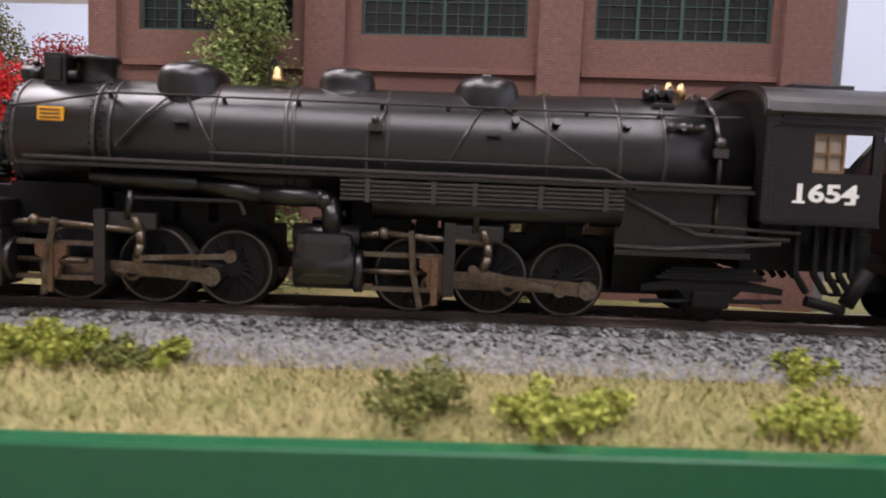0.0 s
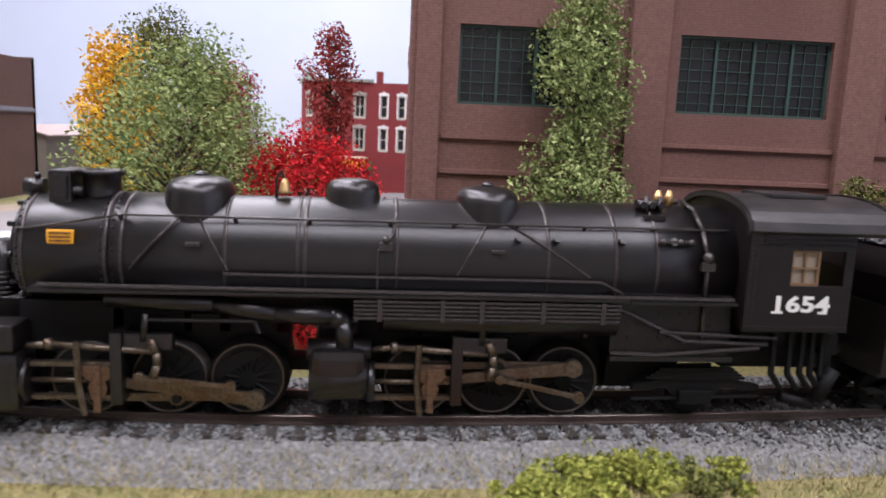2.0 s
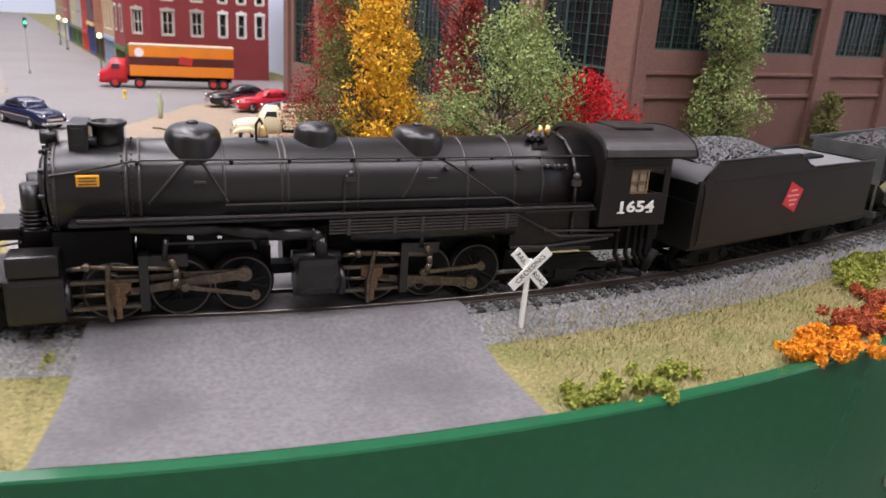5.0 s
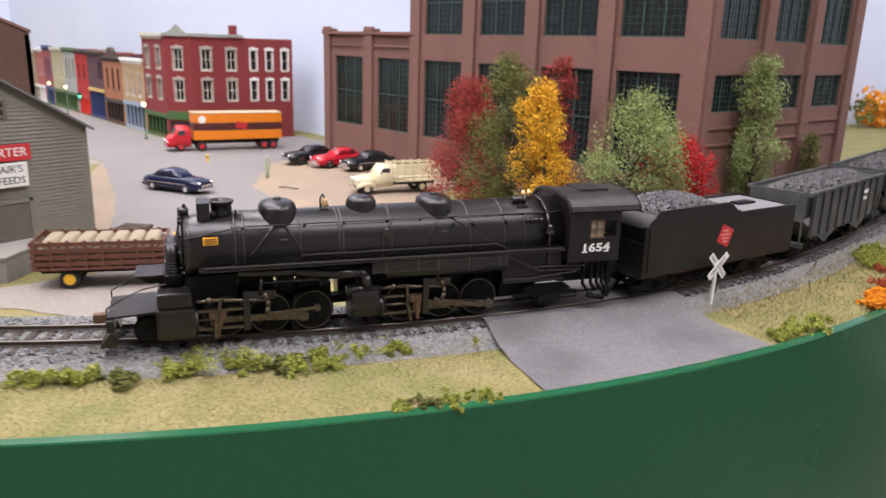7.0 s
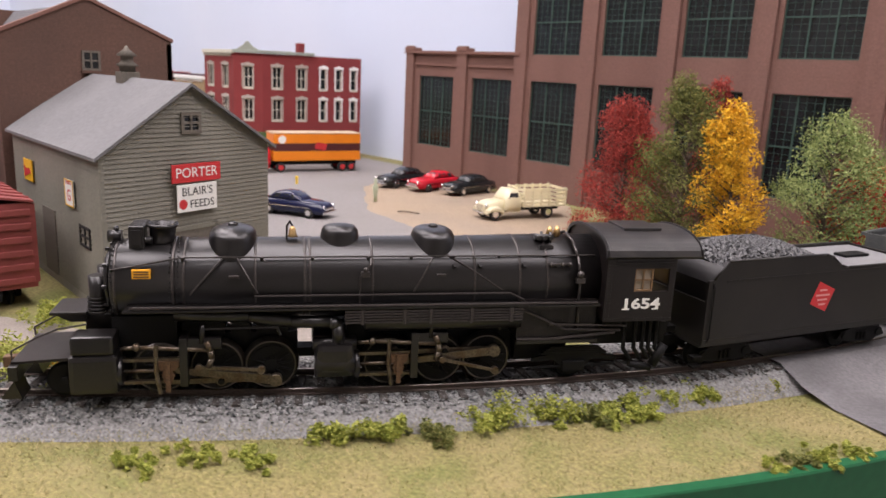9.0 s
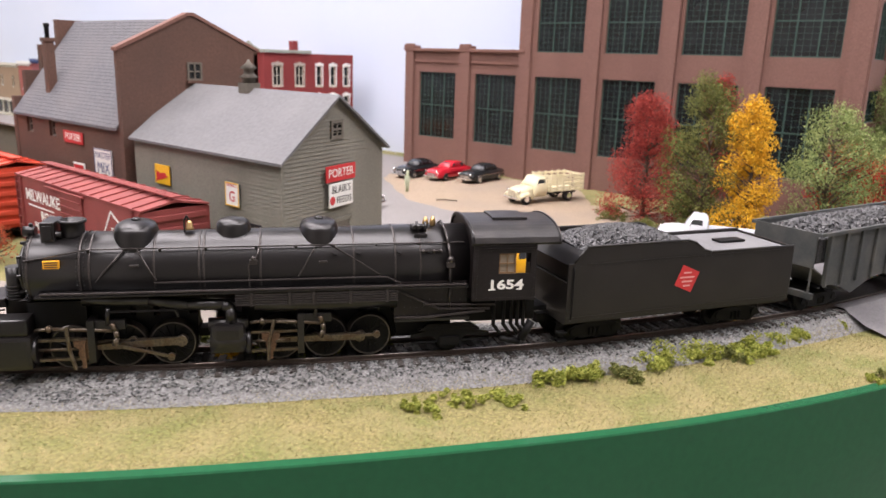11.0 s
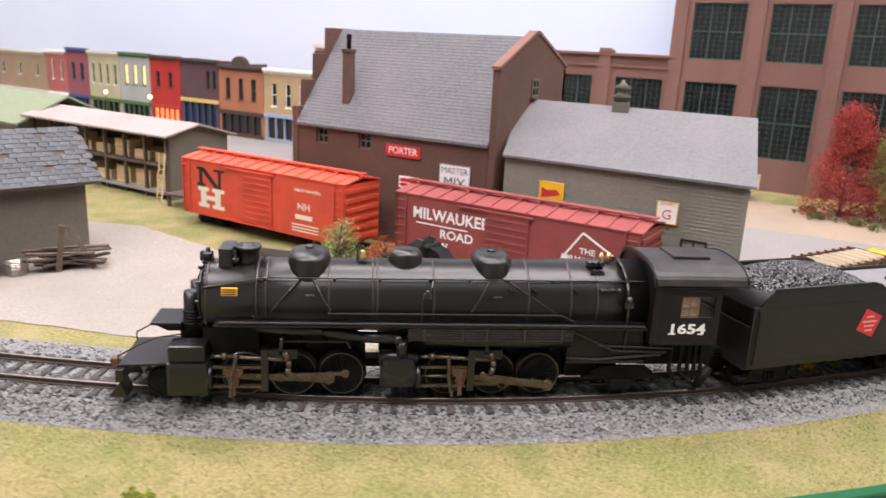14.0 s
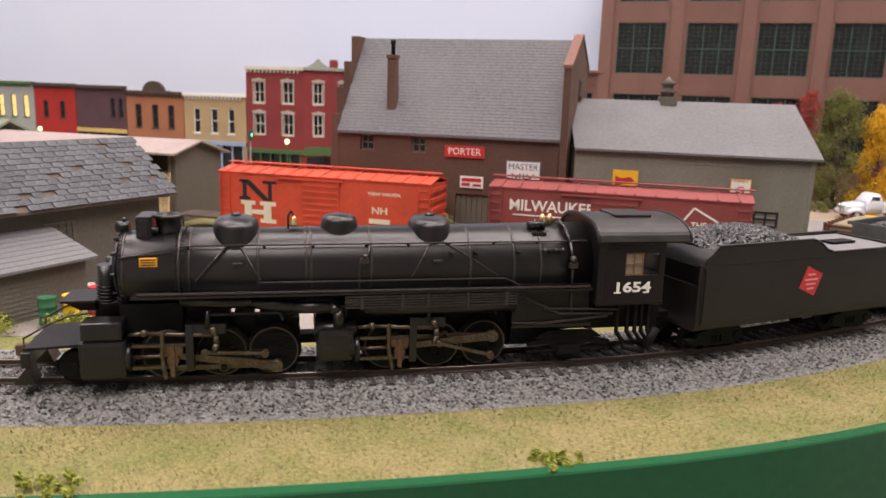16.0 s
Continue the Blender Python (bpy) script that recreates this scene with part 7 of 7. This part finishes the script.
    # lead and trailing wheels
    for x, r in ((183, 5.4), (19, 5.0)):
        bm = bms()
        for s in (-1, 1):
            lathe(bm, [(r, s * 8.4 - 1.1), (r, s * 8.4 + 1.1), (r - 1, s * 8.4 + 1.2)], (0, 0, 0), "y", 24)
        rod(bm, (0, -11, 0), (0, 11, 0), 1.2, seg=8)
        ax = part("guide_wheelset", bm, DARK, e, at=mm(x, 0, r))
        moving.append((ax, "spin", x, r, DRV / r))
    for s in (-1, 1):
        bm = bms()
        prism(bm, [(34, 8.2), (27, 9.6), (11, 9.6), (3, 8.2), (3, 6.8), (12, 7.4), (16, 3.8), (22, 3.8), (26, 7.4), (34, 6.8)], "y", *sorted((s * 11, s * 12.4)))
        box(bm, 15, 23, *sorted((s * 12.4, s * 13.6)), 3.6, 7.2, 0.4)
        for k in range(4):
            box(bm, 7 + k, 31 - k, *sorted((s * 11.4, s * 13)), 9.7 + k * 0.7, 10.3 + k * 0.7)
        rod(bm, (3, s * 12, 5.4), (34, s * 12, 4.6), 0.5, seg=6)
        part("trailing_truck", bm, DARK, e)
    # cab
    arch = [(-17.6 * math.cos(math.pi * k / 18), 45.4 + 6.2 * math.sin(math.pi * k / 18) ** 0.8) for k in range(19)]
    bm = bms()
    prism(bm, [(-17, 23), *arch, (17, 23)], "x", 11.0, 12.0)
    cab = part("cab", bm, CABBLACK, e, "riveted black cab")
    bm = bms()
    box(bm, -14, 11, -17, 17, 22.4, 23.4)
    part("cab_floor", bm, CABBLACK, cab)
    wall_with_holes("cab_side", (-12, 13), (23, 46.4), [(-1.8, 10.8, 33.4, 41.4)], 1.0, CABBLACK, cab, mm(0, 18.2, 0, 180))
    wall_with_holes("cab_side", (-13, 12), (23, 46.4), [(-10.8, 1.8, 33.4, 41.4)], 1.0, CABBLACK, cab, mm(0, -18.2, 0))
    bm = bms()
    arc = [(-19.0, 45.6), *[(-18.5 * math.cos(math.pi * k / 18), 46.0 + 6.4 * math.sin(math.pi * k / 18) ** 0.8) for k in range(1, 18)], (19.0, 45.6)]
    ring = arc + [(y * 0.96, z - 0.9) for y, z in arc[::-1]]
    n = len(ring)
    ends = [[bm.verts.new((x, *p)) for p in ring] for x in (12.8, -22.5)]
    for k in range(n):
        bm.faces.new((ends[0][k], ends[0][(k + 1) % n], ends[1][(k + 1) % n], ends[1][k]))
    h = n // 2
    for ed in ends:
        for k in range(h - 1):
            bm.faces.new((ed[k], ed[k + 1], ed[n - 2 - k], ed[n - 1 - k]))
    bmesh.ops.recalc_face_normals(bm, faces=bm.faces[:])
    part("cab_roof", bm, ROOFDUST, cab)
    bm = bms()
    box(bm, -16, 12, -10, 10, 12, 22.3)
    box(bm, -12, 10, -14, 14, 18.5, 22.3)
    box(bm, -15, -11, -13, 13, 16, 20.8)
    part("cab_underframe", bm, DARK, e)
    bm = bms()
    box(bm, -12, 2, -7, 7, 52.0, 53.0, 0.3)
    part("roof_hatch", bm, ROOFDUST, cab)
    for rx in (12.2, -21.9):
        bm = bms()
        for (ya, za), (yb, zb) in zip(arc, arc[1:]):
            rod(bm, (rx, ya, za + 0.1), (rx, yb, zb + 0.1), 0.45, seg=6)
        part("roof_rim", bm, BLACK, cab)
    for s in (-1, 1):
        bm = bms()
        for k in range(24):
            x = -12.6 + k * 1.05
            for z in (24.0, 42.6, 45.2):
                ball(bm, (x, s * 18.2, z), 0.22, 5, 4)
        for k in range(20):
            for x in (11.4, 10.2, -12.4):
                ball(bm, (x, s * 18.2, 24 + k * 1.1), 0.22, 5, 4)
        part("rivets", bm, CABBLACK, cab)
        bm = bms()
        box(bm, -11.5, 9, *sorted((s * 18.2, s * 18.7)), 43.2, 43.6)
        box(bm, -11.5, 9, *sorted((s * 18.2, s * 18.7)), 44.4, 44.8)
        part("drip_rail", bm, CABBLACK, cab)
        bm = bms()
        for a in ((-5.0, 1.8, 33.4, 34.0), (-5.0, 1.8, 40.8, 41.4), (-5.0, 1.8, 37.2, 37.6), (-5.0, -4.5, 34.0, 40.8), (1.3, 1.8, 34.0, 40.8), (-1.8, -1.4, 34.0, 40.8)):
            box(bm, a[0], a[1], *sorted((s * 17.4, s * 17.9)), a[2], a[3])
        part("window_sash", bm, SASHTAN, cab)
        bm = bms()
        box(bm, -5.0, 1.8, *sorted((s * 17.0, s * 17.2)), 33.4, 41.4)
        part("window_pane", bm, paint("dusty_pane", (0.3, 0.25, 0.19), 0.3), cab)
    for x in (-10, -7.5, -5, -2, 2):
        for s in (-1, 1):
            bm = bms()
            tube(bm, [(x, s * 14.6, 22.4), (x, s * 15, 12), (x - 3, s * 14.6, 8)], 0.75, 6)
            part("cab_pipe", bm, DARK, e)
    bm = bms()
    rod(bm, (-9.5, 15, 5.5), (-13.5, 15, 13), 1.7, seg=12)
    rod(bm, (-1, 14.5, 6.2), (-9, 15, 4.4), 1.2, seg=12)
    part("injector_hose", bm, DARK, e)
    for s, turn in ((1, 180), (-1, 0)):
        letters("1654", 5.0, WHITE, cab, mm(-1.2, s * 18.25, 29, turn), 0.08, "cab_lettering", squeeze=1.42, bold=0.03)
        for dx, dz, w in ((-5.4, -1.72, 1.35), (5.4, -1.72, 1.1)):
            bm = bms()
            box(bm, dx - w, dx + w, -0.1, 0, dz - 0.26, dz + 0.26)
            part("letter_serif", bm, WHITE, cab, at=mm(-1.2, s * 18.25, 29, turn))
    return e, moving


def build_tender():
    t = thing("tender", mm(0, 0, 0), "black locomotive tender with coal load and red tilted emblem", "tender")
    bm = bms()
    side = [(-24, 12), (-24, 36), (-26.5, 36), (-32, 42.5), (-80, 42.5), (-84, 41.4), (-89, 37.8), (-93, 36.8), (-138, 36.8), (-138, 12)]
    prism(bm, side, "y", -17.8, -16.8)
    prism(bm, side, "y", 16.8, 17.8)
    box(bm, -138, -136.8, -16.8, 16.8, 12, 36.6)
    box(bm, -25.5, -24.1, -16.8, 16.8, 12, 28)
    box(bm, -138, -24, -16.8, 16.8, 11, 12)
    tank = part("tank", bm, TENDERBLACK, t)
    for s in (-1, 1):
        for a, b in zip(side[2:8], side[3:9]):
            bm = bms()
            rod(bm, (a[0], s * 17.5, a[1]), (b[0], s * 17.5, b[1]), 0.5, seg=8)
            part("coping", bm, TENDERBLACK, tank)
        bm = bms()
        box(bm, -137.6, -24.4, *sorted((s * 17.8, s * 18.0)), 13.6, 14.1)
        part("belt", bm, TENDERBLACK, tank)
        bm = bms()
        box(bm, -137.6, -32, *sorted((s * 17.8, s * 18.0)), 35.4, 35.8)
        part("belt", bm, TENDERBLACK, tank)
    bm = bms()
    box(bm, -136.7, -84, -16.7, 16.7, 34.4, 35.8, 0.2)
    part("deck", bm, ROOFGREY, t, "dusty grey tender deck")
    bm = bms()
    box(bm, -124, -110, -3, 3, 35.9, 37.0, 0.4)
    part("water_hatch", bm, DARK, t)
    for s in (-1, 1):
        bm = bms()
        for k in range(34):
            for z in (12.8, 34.8):
                ball(bm, (-26 - k * 3.35, s * 17.8, z), 0.2, 5, 4)
        part("rivets", bm, TENDERBLACK, t)
        bm = bms()
        c = (-81.2, 26)
        prism(bm, [(c[0] + 6.6 * math.cos(math.radians(a)), c[1] + 6.6 * math.sin(math.radians(a))) for a in (68, 158, 248, 338)], "y", *sorted((s * 17.82, s * 17.95)))
        em = part("emblem", bm, REDPAINT, t, "red tilted square emblem")
        bm = bms()
        for dz, w in ((2.6, 2), (0.6, 3.6), (-1.2, 2.6), (-3, 1.8)):
            box(bm, c[0] - w, c[0] + w, *sorted((s * 17.96, s * 18.02)), c[1] + dz - 0.35, c[1] + dz + 0.35)
        part("emblem_bar", bm, paint("pale_red", (0.75, 0.35, 0.33), 0.6), em)
        bm = bms()
        tube(bm, [(-26.3, s * 17.6, 13), (-26.3, s * 18.4, 15), (-26.3, s * 18.4, 33), (-26.3, s * 17.6, 35)], 0.3, 6)
        box(bm, -26, -22, *sorted((s * 14, s * 17)), 3.5, 4.2)
        box(bm, -26, -22, *sorted((s * 14, s * 17)), 7, 7.7)
        part("steps", bm, DARK, t)
    bm = bms()
    prism(bm, [(-26, 28), (-26, 34.5), (-31, 40.5), (-31, 28)], "y", -16.7, 16.7)
    part("coal_gate", bm, BLACK, t)
    rg = np.random.default_rng(31)
    n = 5600
    x, y = rg.uniform(-84, -31, n), rg.uniform(-16, 16, n)
    z = 38.4 + 8.0 * np.clip(1 - (np.abs(y) / 17) ** 2, 0, 1) * np.clip(1 - ((x + 56) / 32) ** 2, 0, 1)
    stones("coal_load", np.stack([x, y, z], 1), 0.95, COALBIT, "", "", 32, t)
    bm = bms()
    box(bm, -84, -31, -16, 16, 34, 38.8)
    part("coal_bed", bm, COAL, t)
    ax = []
    for x in (-42, -116):
        ax += truck_parts(t, x)
    bm = bms()
    box(bm, -144, -20, -2, 2, 7, 10.9)
    box(bm, -22, -10, -6, 6, 14, 16)
    part("drawbar", bm, DARK, t)
    return t, ax


def build_hopper(number):
    h = thing("hopper_car", mm(0, 0, 0), "grey steel hopper car heaped with coal", "hopper car", "hopper cars behind the tender")
    p = material("hopper_grey", (0.05, 0.055, 0.055), 0.6, 0, 0.15, 1200, 0.1, (0.16, 0.15, 0.13), 60, 0.5)
    L, W = 62, 17
    for s in (-1, 1):
        bm = bms()
        y0, y1 = sorted((s * (W - 0.6), s * W))
        prism(bm, [(-54, 15), (-54, 40), (54, 40), (54, 15), (42, 14), (28, 8), (10, 14), (-10, 14), (-28, 8), (-42, 14)], "y", y0, y1)
        side = part("side_sheet", bm, p, h)
        bm = bms()
        box(bm, -L, L, *sorted((s * (W - 0.2), s * (W + 1.4))), 39, 40.6, 0.2)
        part("top_rail", bm, p, h)
        for k in range(9):
            bm = bms()
            x = -53 + k * 13.25
            box(bm, x - 0.7, x + 0.7, *sorted((s * W, s * (W + 1.3))), 14.2, 38.9, 0.2)
            part("side_rib", bm, p, h)
        bm = bms()
        for dx, w in ((-40, 9), (-38, 7)):
            box(bm, dx, dx + w, *sorted((s * (W + 0.02), s * (W + 0.12))), 30 if dx == -40 else 26, 32.4 if dx == -40 else 28)
        part("lettering_bar", bm, WHITE, h)
    for s in (-1, 1):
        bm = bms()
        prism(bm, [(s * L, 39), (s * L, 40.4), (s * (L - 1), 40.4), (s * (L - 1), 39)], "y", -W, W)
        hull_box(bm, [(s * L, -W + 1, 24), (s * L, W - 1, 24), (s * (L - 1), W - 1, 24), (s * (L - 1), -W + 1, 24)], [(s * L, -W + 1, 39), (s * L, W - 1, 39), (s * (L - 1), W - 1, 39), (s * (L - 1), -W + 1, 39)])
        hull_box(bm, [(s * 34, -W + 1, 9), (s * 34, W - 1, 9), (s * 33, W - 1, 9), (s * 33, -W + 1, 9)], [(s * L, -W + 1, 23.9), (s * L, W - 1, 23.9), (s * (L - 1.4), W - 1, 23.9), (s * (L - 1.4), -W + 1, 23.9)])
        bmesh.ops.recalc_face_normals(bm, faces=bm.faces[:])
        part("slope_sheet", bm, p, h)
        bm = bms()
        for y in (-15, -5, 5, 15):
            rod(bm, (s * (L - 0.5), y, 10), (s * (L - 0.5), y, 24), 0.5, seg=6)
        box(bm, *sorted((s * (L - 2), s * L)), -W, W, 9, 12, 0.2)
        box(bm, *sorted((s * L, s * (L + 7))), -1.4, 1.4, 6.5, 9.2)
        for k in range(5):
            rod(bm, (s * (L + 0.6), -15, 12 + k * 5), (s * (L + 0.6), -10, 12 + k * 5), 0.3, seg=5)
        part("end_frame", bm, p, h)
    bm = bms()
    box(bm, -L, L, -3, 3, 7, 10)
    part("centre_sill", bm, DARK, h)
    rg = np.random.default_rng(number)
    n = 4600
    x, y = rg.uniform(-L + 2, L - 2, n), rg.uniform(-W + 1.5, W - 1.5, n)
    z = 36.5 + 6.5 * np.clip(1 - (y / 17) ** 2, 0, 1) * np.clip(1 - (x / 66) ** 4, 0, 1)
    stones("coal_load", np.stack([x, y, z], 1), 1.0, COALBIT, "", "", number + 50, h)
    bm = bms()
    box(bm, -L + 1.2, L - 1.2, -W + 0.8, W - 0.8, 26, 37)
    part("coal_bed", bm, COAL, h)
    ax = truck_parts(h, -43) + truck_parts(h, 43)
    return h, ax


def ride(t, a, b, mid=None):
    """Pose of a vehicle whose pivots lie a and b millimetres ahead of the cab's middle."""
    u = travel(t)
    (x0, y0, _), (x1, y1, _) = line(u + a), line(u + b)
    h = math.atan2(y1 - y0, x1 - x0)
    o = a if mid is None else mid
    return mm(x0 - math.cos(h) * o, y0 - math.sin(h) * o, RAILZ, math.degrees(h))


def moved(kind, a, b, c, t):
    """Pose of a part of the running gear at t, in its engine's space."""
    th = math.radians(theta(t) + (c if kind not in ("spin",) else 0))
    px, pz = -CRANK * math.cos(th), CRANK * math.sin(th)
    if kind == "drive":
        return mm(a, 0, b, 0, 0, (theta(t) + c) % 360)
    if kind == "spin":
        return mm(a, 0, b, 0, 0, (theta(t) * c) % 360)
    if kind == "circle":
        return mm(a + px, 0, b + pz)
    rise = 9 - (DRV + pz)
    if kind in ("main", "slide", "slide2"):
        reach = math.sqrt(b * b - rise * rise)
        if kind == "main":
            return mm(a + px, 0, DRV + pz, 0, 0, -math.degrees(math.asin(rise / b)))
        if kind == "slide":
            return mm(a + px + reach, 0, 9)
        swing = math.degrees(math.atan2(px, 16))
        return mm(a + px * 0.5 + reach + 2, 0, 9, 0, 0, -swing * 0.6)
    ex, ez = a - 3.0 * math.cos(th - 2.1), DRV + 3.0 * math.sin(th - 2.1)
    dz = 10.2 - ez
    return mm(ex, 0, ez, 0, 0, -math.degrees(math.asin(max(-0.9, min(0.9, dz / b)))))


def motions():
    beat = [round(k * 0.5, 2) for k in range(33)]
    quick = [round(k * 0.1, 2) for k in range(161)]
    walk(ENGINE, [(t, ride(t, 0, 148.4)) for t in beat])
    walk(TENDER, [(t, ride(t, -110, -42)) for t in beat])
    for k, h in enumerate(HOPPERS):
        c = -214 - 138 * k
        walk(h, [(t, ride(t, c - 43, c + 43, -43)) for t in beat])
    for ob, kind, a, b, c in GEAR:
        walk(ob, [(t, moved(kind, a, b, c, t)) for t in quick])
    for ob in AXLES:
        at = ob.matrix_basis.copy()
        walk(ob, [(t, at @ pose(0, 0, 0, 0, (theta(t) * DRV / 5.2) % 360, 0)) for t in quick])


# ---------------------------------------------------------------- put it together
setting()
factory()
feed_store()
porter_house()
town()
yard_buildings()
rolling_stock_on_siding()
vehicles()
small_things()
signal_and_loader()
plants()
ENGINE, GEAR = build_engine()
TENDER, AXLES = build_tender()
HOPPERS = []
for number in range(4):
    hopper, axles = build_hopper(number)
    HOPPERS.append(hopper)
    AXLES += axles
trackside()
railway("main_line", line, -330, 1330, RAILZ, "curved model railway track with dark ties and rusty rails")
railway("siding_track", siding, 0, 868, -0.6, "weathered siding track in yellow grass")
motions()
